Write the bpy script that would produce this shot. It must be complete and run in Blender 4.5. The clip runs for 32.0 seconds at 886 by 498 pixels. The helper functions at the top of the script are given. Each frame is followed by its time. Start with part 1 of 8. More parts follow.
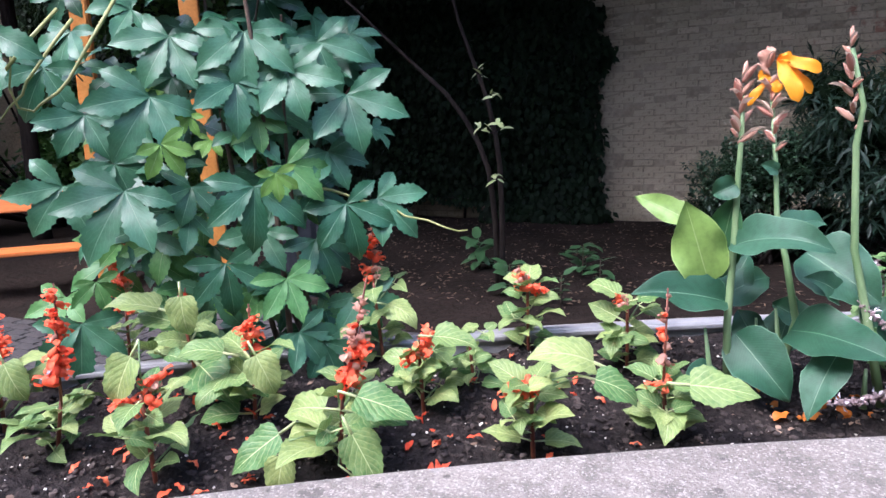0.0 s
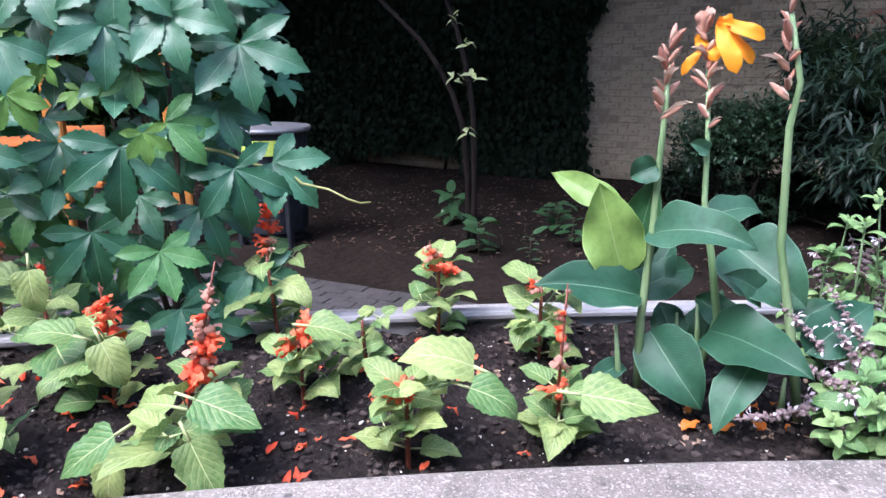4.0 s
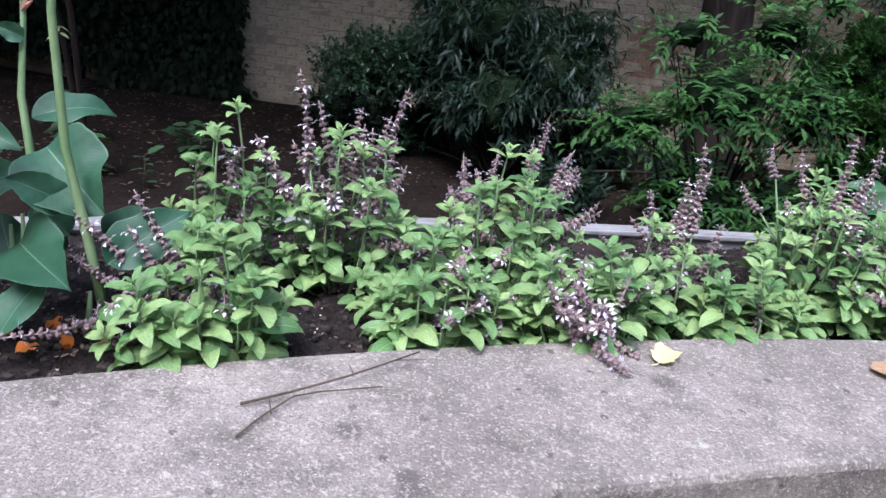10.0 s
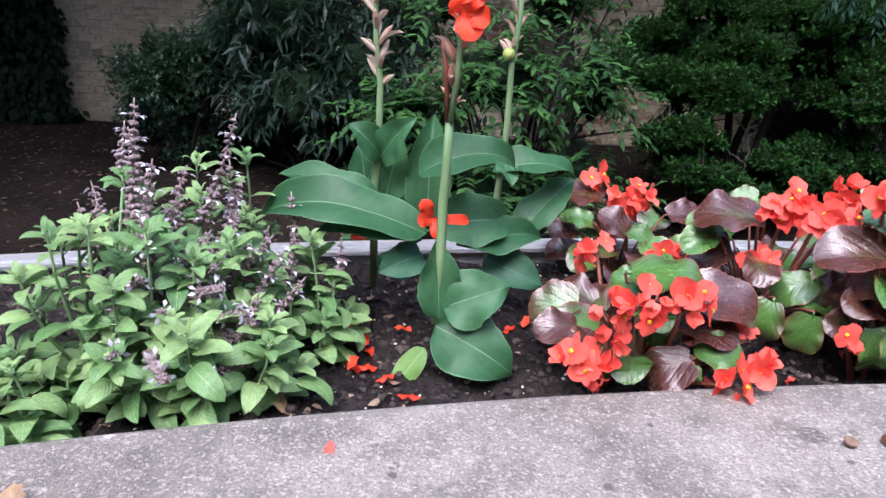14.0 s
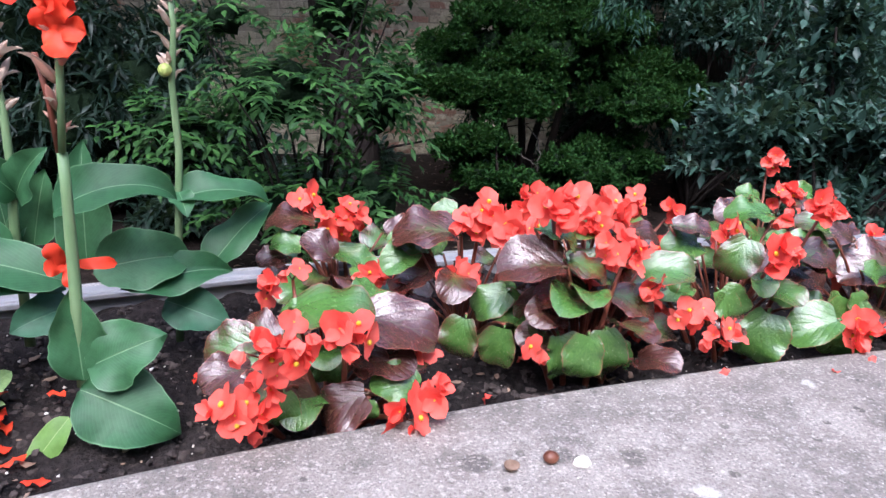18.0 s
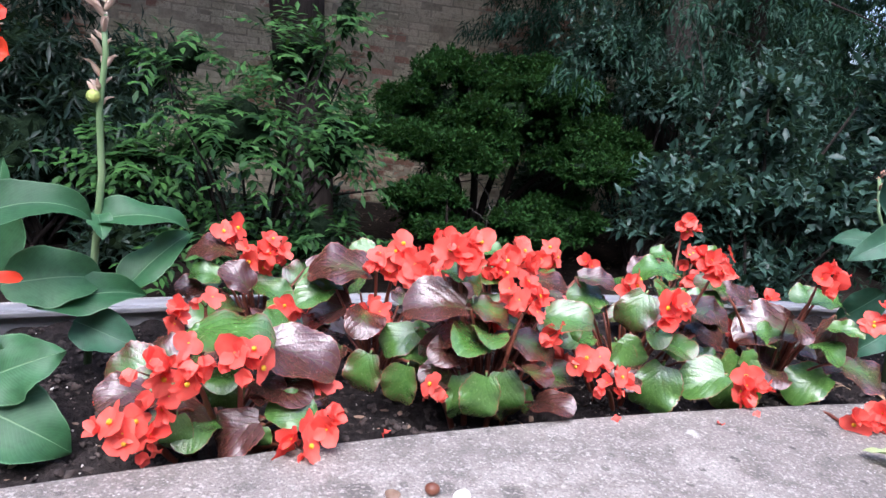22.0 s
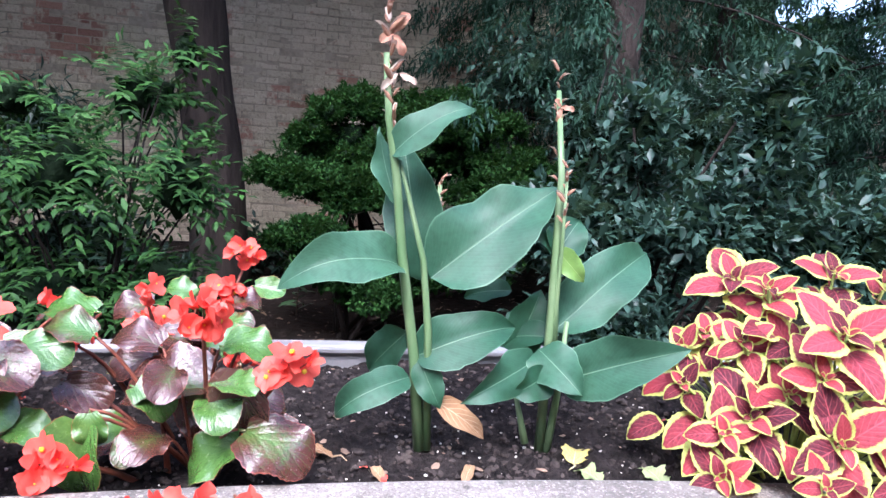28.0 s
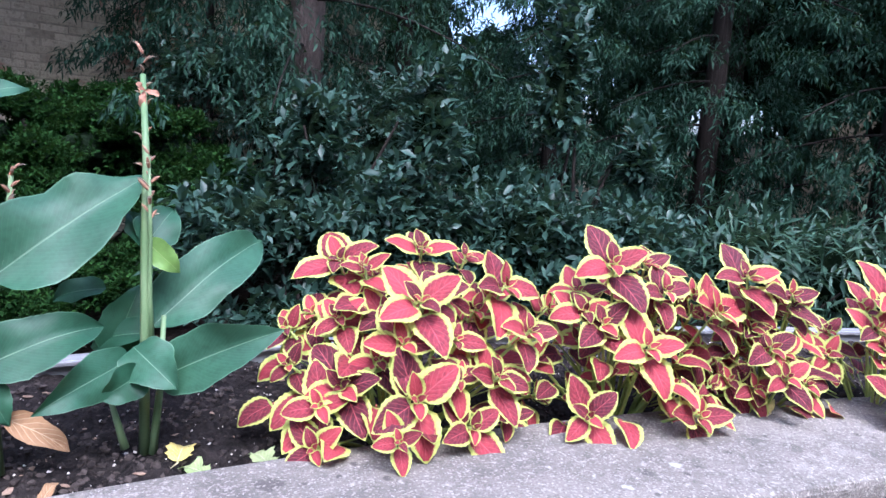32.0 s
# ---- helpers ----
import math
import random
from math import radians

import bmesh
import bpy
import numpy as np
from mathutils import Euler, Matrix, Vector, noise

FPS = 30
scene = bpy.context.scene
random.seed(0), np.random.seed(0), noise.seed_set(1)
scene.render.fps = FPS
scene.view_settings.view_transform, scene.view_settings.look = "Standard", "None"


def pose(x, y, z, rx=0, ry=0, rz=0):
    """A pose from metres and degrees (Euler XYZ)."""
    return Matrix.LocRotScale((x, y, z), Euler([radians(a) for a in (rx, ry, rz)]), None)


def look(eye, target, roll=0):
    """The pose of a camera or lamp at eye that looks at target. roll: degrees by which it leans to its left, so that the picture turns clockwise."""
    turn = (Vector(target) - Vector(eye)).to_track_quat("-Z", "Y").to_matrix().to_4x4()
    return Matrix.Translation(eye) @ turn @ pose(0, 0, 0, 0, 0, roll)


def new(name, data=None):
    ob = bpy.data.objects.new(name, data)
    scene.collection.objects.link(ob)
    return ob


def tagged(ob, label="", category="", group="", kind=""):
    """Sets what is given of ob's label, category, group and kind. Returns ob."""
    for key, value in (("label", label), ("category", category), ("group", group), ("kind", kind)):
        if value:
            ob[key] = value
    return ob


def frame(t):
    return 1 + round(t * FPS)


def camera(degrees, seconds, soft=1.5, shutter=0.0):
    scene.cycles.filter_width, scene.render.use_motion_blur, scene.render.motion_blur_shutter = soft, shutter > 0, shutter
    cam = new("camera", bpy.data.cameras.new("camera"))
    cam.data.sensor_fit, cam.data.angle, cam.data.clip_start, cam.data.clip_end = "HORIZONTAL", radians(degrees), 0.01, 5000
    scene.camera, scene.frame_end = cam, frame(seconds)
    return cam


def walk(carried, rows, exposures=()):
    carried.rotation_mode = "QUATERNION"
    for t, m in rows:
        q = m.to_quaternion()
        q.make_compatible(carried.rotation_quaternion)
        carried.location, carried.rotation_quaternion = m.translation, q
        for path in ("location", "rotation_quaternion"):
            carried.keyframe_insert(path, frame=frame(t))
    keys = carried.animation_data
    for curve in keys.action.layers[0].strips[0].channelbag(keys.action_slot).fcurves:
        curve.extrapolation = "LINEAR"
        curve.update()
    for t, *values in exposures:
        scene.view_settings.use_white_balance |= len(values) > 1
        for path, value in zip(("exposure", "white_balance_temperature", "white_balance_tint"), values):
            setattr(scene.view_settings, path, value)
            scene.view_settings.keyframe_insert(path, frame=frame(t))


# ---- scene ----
# ---- camera: seconds, eye, heading to the left of +y, pitch, roll ----
cam = camera(65.09, 32.0, soft=1.5, shutter=0.0)
PATH = [
    (0.0, 0.5969, -0.4217, 0.4962, 26.65, -11.28, -2.65),
    (0.5, 0.6167, -0.2814, 0.4986, 37.66, -15.87, -3.37),
    (1.0, 0.5742, -0.2833, 0.5144, 40.91, -16.47, -3.49),
    (1.5, 0.5576, -0.2931, 0.5220, 38.47, -14.70, -2.04),
    (2.0, 0.5431, -0.2884, 0.5131, 36.82, -15.85, -1.73),
    (2.5, 0.5519, -0.2690, 0.5068, 30.79, -16.58, -0.53),
    (3.0, 0.6051, -0.2448, 0.5085, 29.38, -16.72, 0.35),
    (3.5, 0.6528, -0.2313, 0.5140, 27.59, -16.23, -0.01),
    (5.5, 0.7598, -0.1600, 0.5117, 20.02, -15.07, -0.42),
    (6.0, 0.7934, -0.1548, 0.5090, 15.85, -15.97, 0.47),
    (6.5, 0.8476, -0.1409, 0.5088, 11.58, -17.12, 0.96),
    (7.0, 0.9253, -0.1165, 0.5028, 8.17, -17.76, 1.31),
    (7.5, 0.9817, -0.0854, 0.4889, 6.46, -18.31, 1.22),
    (8.0, 1.0364, -0.0567, 0.4809, 5.79, -18.28, 0.69),
    (8.5, 1.0654, -0.0314, 0.4817, 4.79, -19.14, 1.20),
    (9.0, 1.0483, -0.0153, 0.4957, 2.73, -20.01, 4.03),
    (9.5, 1.0762, -0.0127, 0.4997, -0.66, -20.35, 5.98),
    (10.0, 1.2210, -0.0000, 0.4888, 0.49, -20.00, 7.43),
    (10.5, 1.3667, 0.0160, 0.4907, 1.10, -18.95, 6.33),
    (11.0, 1.4305, 0.0777, 0.4741, -0.03, -18.85, 6.24),
    (11.5, 1.4921, 0.1963, 0.4949, -1.01, -17.44, 6.81),
    (12.0, 1.5821, 0.2712, 0.4754, -1.74, -18.10, 4.48),
    (12.5, 1.7957, 0.2870, 0.4750, -2.15, -17.67, 5.77),
    (13.0, 2.0071, 0.2839, 0.4662, -0.92, -17.82, 4.08),
    (13.5, 2.1670, 0.3922, 0.4434, -1.50, -17.63, 5.30),
    (14.0, 2.3237, 0.5167, 0.4573, -2.69, -19.50, 3.14),
    (14.5, 2.4741, 0.5763, 0.4683, -1.27, -17.91, 2.40),
    (15.0, 2.5601, 0.5998, 0.4702, -1.14, -17.64, 1.38),
    (15.5, 2.5655, 0.5834, 0.4723, -4.98, -17.09, 1.48),
    (17.5, 2.5651, 0.5850, 0.4638, -16.63, -17.70, 3.76),
    (18.0, 2.5698, 0.5758, 0.4648, -16.27, -17.91, 2.59),
    (18.5, 2.5732, 0.5704, 0.4633, -15.86, -17.45, 3.47),
    (19.0, 2.5795, 0.5702, 0.4598, -14.81, -17.32, 3.49),
    (19.5, 2.5817, 0.5673, 0.4613, -14.43, -17.30, 3.43),
    (20.0, 2.5804, 0.5658, 0.4608, -14.44, -17.14, 3.46),
    (20.5, 2.5730, 0.5634, 0.4601, -14.90, -17.03, 3.50),
    (21.0, 2.5441, 0.5460, 0.4590, -17.51, -15.54, 5.41),
    (21.5, 2.5536, 0.5333, 0.4613, -20.36, -13.80, 6.58),
    (22.0, 2.6237, 0.5125, 0.4642, -19.56, -13.34, 6.90),
    (22.5, 2.7305, 0.4716, 0.4684, -18.29, -12.41, 7.05),
    (23.0, 2.8593, 0.4453, 0.4535, -17.16, -11.77, 8.70),
    (23.5, 2.9513, 0.4158, 0.4574, -13.87, -11.30, 5.59),
    (24.0, 3.0642, 0.4347, 0.4478, -13.84, -9.25, 4.67),
    (24.5, 3.2249, 0.4886, 0.4496, -11.35, -10.01, 3.55),
    (25.0, 3.3558, 0.5006, 0.4554, -9.80, -10.92, 3.21),
    (25.5, 3.5301, 0.4665, 0.4556, -9.48, -9.49, 5.02),
    (27.5, 3.6812, 0.5071, 0.4693, -11.15, -10.16, 4.44),
    (28.0, 3.7465, 0.4917, 0.4742, -14.75, -10.00, 4.50),
    (28.5, 3.7820, 0.4862, 0.4692, -19.35, -9.81, 3.59),
    (29.0, 3.8092, 0.4728, 0.4640, -24.22, -9.67, 3.84),
    (29.5, 3.8298, 0.4644, 0.4645, -28.16, -9.11, 3.81),
    (30.0, 3.8495, 0.4452, 0.4652, -31.46, -8.52, 4.62),
    (30.5, 3.8603, 0.4278, 0.4674, -33.87, -8.08, 4.86),
    (31.0, 3.8797, 0.4184, 0.4688, -35.98, -7.76, 4.87),
    (31.5, 3.8946, 0.4072, 0.4686, -36.64, -7.54, 4.55),
    (32.0, 3.9181, 0.4052, 0.4644, -37.90, -8.00, 4.63),
]
rows = []
for t, x, y, z, yaw, pitch, roll in PATH:
    a, p = radians(yaw), radians(pitch)
    rows.append((t, look((x, y, z), (x - math.sin(a) * math.cos(p), y + math.cos(a) * math.cos(p), z + math.sin(p)), roll)))
walk(cam, rows, exposures=[(0.0, 2.0, 5480, 21), (1.0, 1.86, 5330, 19), (6.0, 2.1, 5400, 21), (7.2, 1.84, 5350, 20), (9.0, 1.58, 5400, 17), (13.0, 1.6, 5470, 18), (14.0, 1.62, 5470, 18), (15.0, 1.85, 5420, 18), (17.5, 1.67, 5370, 18), (21.0, 1.68, 5370, 18), (24.0, 1.97, 5570, 20), (27.5, 2.28, 5300, 21), (28.0, 2.22, 5330, 20), (32.0, 1.9, 5070, 19)])

# ---- world, light ----
world = bpy.data.worlds.new("sky")
scene.world = world
world.use_nodes = True
wn = world.node_tree
sky = wn.nodes.new("ShaderNodeTexSky")
sky.sky_type, sky.sun_disc = "NISHITA", False
SUN_ELEV, SUN_ROT = radians(58), radians(200)
sky.sun_elevation, sky.sun_rotation = SUN_ELEV, SUN_ROT
sky.air_density, sky.dust_density = 1.0, 5.0
wn.links.new(sky.outputs[0], wn.nodes["Background"].inputs[0])
wn.nodes["Background"].inputs[1].default_value = 0.15
sun = new("sun", bpy.data.lights.new("sun", "SUN"))
sun.data.energy, sun.data.angle, sun.data.color = 0.9, radians(35), (1.0, 0.96, 0.9)
sun.matrix_world = look((2 + 20 * math.sin(SUN_ROT) * math.cos(SUN_ELEV), 20 * math.cos(SUN_ROT) * math.cos(SUN_ELEV), 20 * math.sin(SUN_ELEV)), (2, 1, 0))


# ---- materials ----
def mat(name, rough=0.6, metal=0.0, spec=0.5):
    m = bpy.data.materials.new(name)
    m.use_nodes = True
    b = m.node_tree.nodes["Principled BSDF"]
    b.inputs["Roughness"].default_value, b.inputs["Metallic"].default_value = rough, metal
    b.inputs["Specular IOR Level"].default_value = spec
    return m, m.node_tree, b


def node(nt, kind, inputs=(), **attrs):
    n = nt.nodes.new(kind)
    if "operation" in attrs:
        n.operation = attrs["operation"]
    if "data_type" in attrs:
        n.data_type = attrs["data_type"]
    if "blend_type" in attrs:
        n.blend_type = attrs["blend_type"]
    if "interpolation_type" in attrs:
        n.interpolation_type = attrs["interpolation_type"]
    for k, v in dict(inputs).items():
        if isinstance(v, bpy.types.NodeSocket):
            nt.links.new(v, n.inputs[k])
        else:
            n.inputs[k].default_value = v
    return n


def mathn(nt, op, a, b=0.0, clamp=False):
    n = node(nt, "ShaderNodeMath", {0: a, 1: b}, operation=op)
    n.use_clamp = clamp
    return n.outputs[0]


def mixc(nt, fac, a, b, blend="MIX"):
    n = node(nt, "ShaderNodeMix", data_type="RGBA", blend_type=blend)
    for k, v in ((0, fac), (6, a), (7, b)):
        if isinstance(v, bpy.types.NodeSocket):
            nt.links.new(v, n.inputs[k])
        else:
            n.inputs[k].default_value = v if k == 0 else (*v, 1.0)[:4]
    return n.outputs[2]


def smooth(nt, x, lo, hi, out0=0.0, out1=1.0):
    n = node(nt, "ShaderNodeMapRange", {0: x, 1: lo, 2: hi, 3: out0, 4: out1}, interpolation_type="SMOOTHSTEP")
    return n.outputs[0]


def coords(nt, kind="Object"):
    return node(nt, "ShaderNodeTexCoord").outputs[kind]


def noise_tex(nt, scale, detail=4.0, rough=0.55, vec=None, kind="Object"):
    return node(nt, "ShaderNodeTexNoise", {"Vector": vec or coords(nt, kind), "Scale": scale, "Detail": detail, "Roughness": rough}).outputs[0]


def bump(nt, b, height, strength=0.3, dist=0.01):
    n = node(nt, "ShaderNodeBump", {"Height": height, "Strength": strength, "Distance": dist})
    nt.links.new(n.outputs[0], b.inputs["Normal"])
    return n


def stone_mat(name, c1, c2, spots, speck, grain=260.0, rough=0.9):
    """Cast stone: two tones of weathering, dark lichen spots, pale aggregate specks."""
    m, nt, b = mat(name, rough, 0, 0.3)
    col = mixc(nt, smooth(nt, noise_tex(nt, 2.2, 5), 0.35, 0.65), c1, c2)
    fine = noise_tex(nt, grain, 2, 0.7)
    col = mixc(nt, smooth(nt, fine, 0.35, 0.7, 0.0, 0.35), col, tuple(v * 0.5 for v in c1))
    if spots:
        v = node(nt, "ShaderNodeTexVoronoi", {"Vector": coords(nt), "Scale": 9.0}).outputs[0]
        n2 = noise_tex(nt, 30, 4)
        d = mathn(nt, "ADD", v, mathn(nt, "MULTIPLY", mathn(nt, "SUBTRACT", n2, 0.5), 0.28))
        col = mixc(nt, mathn(nt, "MULTIPLY", smooth(nt, d, 0.24, 0.13), smooth(nt, noise_tex(nt, 3.1, 2), 0.4, 0.58, 0.0, 0.7)), col, spots)
        v4 = node(nt, "ShaderNodeTexVoronoi", {"Vector": coords(nt), "Scale": 26.0}).outputs[0]
        d4 = mathn(nt, "ADD", v4, mathn(nt, "MULTIPLY", mathn(nt, "SUBTRACT", n2, 0.5), 0.3))
        col = mixc(nt, mathn(nt, "MULTIPLY", smooth(nt, d4, 0.2, 0.12), smooth(nt, noise_tex(nt, 7, 2), 0.42, 0.55, 0.0, 0.75)), col, spots)
        big = smooth(nt, noise_tex(nt, 4.5, 7, 0.68), 0.42, 0.66, 0.0, 0.75)
        col = mixc(nt, big, col, tuple(v * 0.62 for v in c1))
        col = mixc(nt, smooth(nt, noise_tex(nt, 15, 7, 0.72), 0.46, 0.66, 0.0, 0.6), col, tuple(v * 0.5 for v in c1))
        col = mixc(nt, smooth(nt, noise_tex(nt, 75, 3, 0.6), 0.56, 0.72, 0.0, 0.55), col, tuple(v * 1.5 for v in c2))
    # exposed sand and grit: every grain has its own tone
    gr = node(nt, "ShaderNodeTexVoronoi", {"Vector": coords(nt), "Scale": 330.0}).outputs["Color"]
    gs = node(nt, "ShaderNodeSeparateXYZ", {0: gr}).outputs[0]
    col = mixc(nt, smooth(nt, gs, 0.3, 0.0, 0.0, 0.38), col, tuple(v * 0.4 for v in c1))
    col = mixc(nt, smooth(nt, gs, 0.75, 1.0, 0.0, 0.3), col, tuple(min(0.8, v * 1.9) for v in c2))
    if speck:
        v2 = node(nt, "ShaderNodeTexVoronoi", {"Vector": coords(nt), "Scale": 90.0, "Randomness": 1.0}).outputs[0]
        col = mixc(nt, mathn(nt, "MULTIPLY", smooth(nt, v2, 0.13, 0.06), smooth(nt, noise_tex(nt, 50, 1), 0.44, 0.56, 0.0, 0.8)), col, speck)
        v3 = node(nt, "ShaderNodeTexVoronoi", {"Vector": coords(nt), "Scale": 7.0}).outputs[0]
        d3 = mathn(nt, "ADD", v3, mathn(nt, "MULTIPLY", mathn(nt, "SUBTRACT", noise_tex(nt, 60, 3), 0.5), 0.2))
        col = mixc(nt, mathn(nt, "MULTIPLY", smooth(nt, d3, 0.1, 0.05), 0.45), col, speck)
    nt.links.new(col, b.inputs["Base Color"])
    bump(nt, b, mathn(nt, "ADD", fine, mathn(nt, "MULTIPLY", noise_tex(nt, 40, 5, 0.7), 1.2)), 0.8, 0.005)
    return m


def uv_parts(nt):
    s = node(nt, "ShaderNodeSeparateXYZ", {0: coords(nt, "UV")})
    u = mathn(nt, "MULTIPLY", mathn(nt, "ABSOLUTE", mathn(nt, "SUBTRACT", s.outputs[0], 0.5)), 2.0)
    return u, s.outputs[1]


def leaf_mat(name, c1, c2, vein=None, rough=0.45, k=7.0, slant=0.35, veins=0.5, thin=0.25, island=False, spec=0.4, rib=0.05, old=None, puff=0.35, coat=0.0, rim=0.0):
    """A leaf: two tones, midrib and side veins by the leaf's own coordinates, a little light shining through."""
    m, nt, b = mat(name, rough, 0, spec)
    b.inputs["Coat Weight"].default_value, b.inputs["Coat Roughness"].default_value = coat, 0.25
    rnd = node(nt, "ShaderNodeNewGeometry").outputs["Random Per Island"] if island else node(nt, "ShaderNodeObjectInfo").outputs["Random"]
    blot = noise_tex(nt, 14, 3, 0.6)
    f = mathn(nt, "ADD", mathn(nt, "MULTIPLY", rnd, 0.75), mathn(nt, "MULTIPLY", mathn(nt, "SUBTRACT", blot, 0.4), 0.9), True)
    col = mixc(nt, f, c1, c2)
    if old:
        col = mixc(nt, mathn(nt, "MULTIPLY", smooth(nt, rnd, 0.8, 0.98), smooth(nt, noise_tex(nt, 25, 4), 0.35, 0.6, 0.25, 1.0)), col, old)
    if vein:
        col = mixc(nt, smooth(nt, noise_tex(nt, 85, 4, 0.65), 0.4, 0.7, 0.0, 0.3), col, tuple(q * 0.45 for q in c1))
        col = mixc(nt, smooth(nt, noise_tex(nt, 5, 3, 0.6), 0.45, 0.7, 0.0, 0.3), col, tuple(q * 0.6 for q in c1))
    u, v = uv_parts(nt)
    h = None
    if vein:
        w = mathn(nt, "FRACT", mathn(nt, "MULTIPLY", mathn(nt, "SUBTRACT", v, mathn(nt, "MULTIPLY", u, slant)), k))
        line = mathn(nt, "ABSOLUTE", mathn(nt, "SUBTRACT", w, 0.5))
        side = mathn(nt, "MULTIPLY", smooth(nt, line, 0.12, 0.03), smooth(nt, u, 1.0, 0.9 if rim else 0.6))
        mid = smooth(nt, u, rib, rib * 0.4)
        mask = mathn(nt, "MAXIMUM", mathn(nt, "MULTIPLY", side, veins), mid)
        col = mixc(nt, mask, col, vein)
        if rim:
            col = mixc(nt, mathn(nt, "MULTIPLY", smooth(nt, u, 0.94, 0.985), rim), col, tuple(v * 1.5 for v in vein))
        h = mathn(nt, "SUBTRACT", mathn(nt, "MULTIPLY", line, puff), mathn(nt, "MULTIPLY", mid, 0.4))
    nt.links.new(col, b.inputs["Base Color"])
    r = mathn(nt, "ADD", rough - 0.1, mathn(nt, "MULTIPLY", blot, 0.22))
    nt.links.new(r, b.inputs["Roughness"])
    if h is not None:
        bump(nt, b, mathn(nt, "ADD", h, mathn(nt, "MULTIPLY", noise_tex(nt, 45, 3), 0.25)), 0.5, 0.004)
    if thin:
        t = node(nt, "ShaderNodeBsdfTranslucent", {0: mixc(nt, 0.35, col, (0.17, 0.32, 0.05))})
        mx = node(nt, "ShaderNodeMixShader", {0: thin, 1: b.outputs[0], 2: t.outputs[0]})
        nt.links.new(mx.outputs[0], nt.nodes["Material Output"].inputs[0])
    return m


def petal_mat(name, c1, c2, rough=0.5, thin=0.3):
    m, nt, b = mat(name, rough, 0, 0.3)
    rnd = node(nt, "ShaderNodeObjectInfo").outputs["Random"]
    f = mathn(nt, "ADD", mathn(nt, "MULTIPLY", rnd, 0.6), mathn(nt, "MULTIPLY", noise_tex(nt, 60, 3), 0.5), True)
    col = mixc(nt, f, c1, c2)
    nt.links.new(col, b.inputs["Base Color"])
    bump(nt, b, noise_tex(nt, 220, 2), 0.2, 0.002)
    t = node(nt, "ShaderNodeBsdfTranslucent", {0: col})
    mx = node(nt, "ShaderNodeMixShader", {0: thin, 1: b.outputs[0], 2: t.outputs[0]})
    nt.links.new(mx.outputs[0], nt.nodes["Material Output"].inputs[0])
    return m


def plain_mat(name, c1, c2, rough=0.6, scale=30.0, metal=0.0, strength=0.25, dist=0.003, stretch=(1, 1, 1), spec=0.4):
    """Two tones in a grain of the given scale, at two sizes, with relief."""
    m, nt, b = mat(name, rough, metal, spec)
    vec = node(nt, "ShaderNodeMapping", {0: coords(nt), 3: stretch}).outputs[0]
    n1, n2 = noise_tex(nt, scale, 5, 0.6, vec), noise_tex(nt, scale * 0.13, 3, 0.5, vec)
    f = mathn(nt, "ADD", mathn(nt, "MULTIPLY", n1, 0.7), mathn(nt, "MULTIPLY", n2, 0.5))
    col = mixc(nt, smooth(nt, f, 0.38, 0.82), c1, c2)
    nt.links.new(col, b.inputs["Base Color"])
    nt.links.new(mathn(nt, "ADD", rough - 0.1, mathn(nt, "MULTIPLY", n1, 0.2)), b.inputs["Roughness"])
    bump(nt, b, n1, strength, dist)
    return m


M_CONCRETE = stone_mat("ledge_concrete", (0.235, 0.21, 0.182), (0.375, 0.338, 0.296), (0.06, 0.053, 0.046), (0.7, 0.68, 0.64))
M_CONCRETE_SIDE = stone_mat("wall_concrete", (0.3, 0.29, 0.27), (0.38, 0.365, 0.34), None, None)
M_EDGING = plain_mat("edging_metal", (0.27, 0.27, 0.275), (0.38, 0.375, 0.375), 0.5, 18, 0.35, 0.1)
M_SOIL = plain_mat("potting_soil", (0.01, 0.008, 0.0075), (0.042, 0.034, 0.031), 0.95, 90, 0, 1.0, 0.015, spec=0.12)
M_CLOD = plain_mat("soil_crumb", (0.014, 0.011, 0.01), (0.1, 0.08, 0.07), 0.95, 60, 0, 0.8, 0.006, spec=0.15)
# very dark brown: the shade under the trees is put into the colour
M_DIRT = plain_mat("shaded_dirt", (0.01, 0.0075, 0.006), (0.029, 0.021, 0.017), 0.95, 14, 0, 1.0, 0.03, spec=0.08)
M_PAVER = plain_mat("paving_stone", (0.03, 0.028, 0.028), (0.068, 0.063, 0.062), 0.75, 40, 0, 0.4, 0.004)
M_BARK = plain_mat("dark_bark", (0.01, 0.008, 0.007), (0.034, 0.027, 0.023), 0.95, 16, 0, 0.9, 0.03, (1, 1, 0.18), spec=0.12)
M_PINE_BARK = plain_mat("scaly_bark", (0.035, 0.025, 0.021), (0.11, 0.085, 0.074), 0.95, 28, 0, 1.0, 0.03, (1, 1, 0.4))
M_TWIG = plain_mat("twig_bark", (0.05, 0.034, 0.024), (0.12, 0.085, 0.06), 0.85, 60)
M_POST = plain_mat("orange_post_wood", (0.42, 0.16, 0.025), (0.58, 0.25, 0.05), 0.5, 8, 0, 0.25, 0.004, (6, 6, 0.6))
M_SLAT = plain_mat("orange_bench_wood", (0.45, 0.13, 0.03), (0.62, 0.21, 0.05), 0.45, 8, 0, 0.25, 0.004, (0.6, 8, 8))
M_GALV = plain_mat("galvanised_steel", (0.5, 0.51, 0.53), (0.66, 0.67, 0.69), 0.35, 40, 0.9)


# ---- building helpers ----
rng = np.random.default_rng(7)


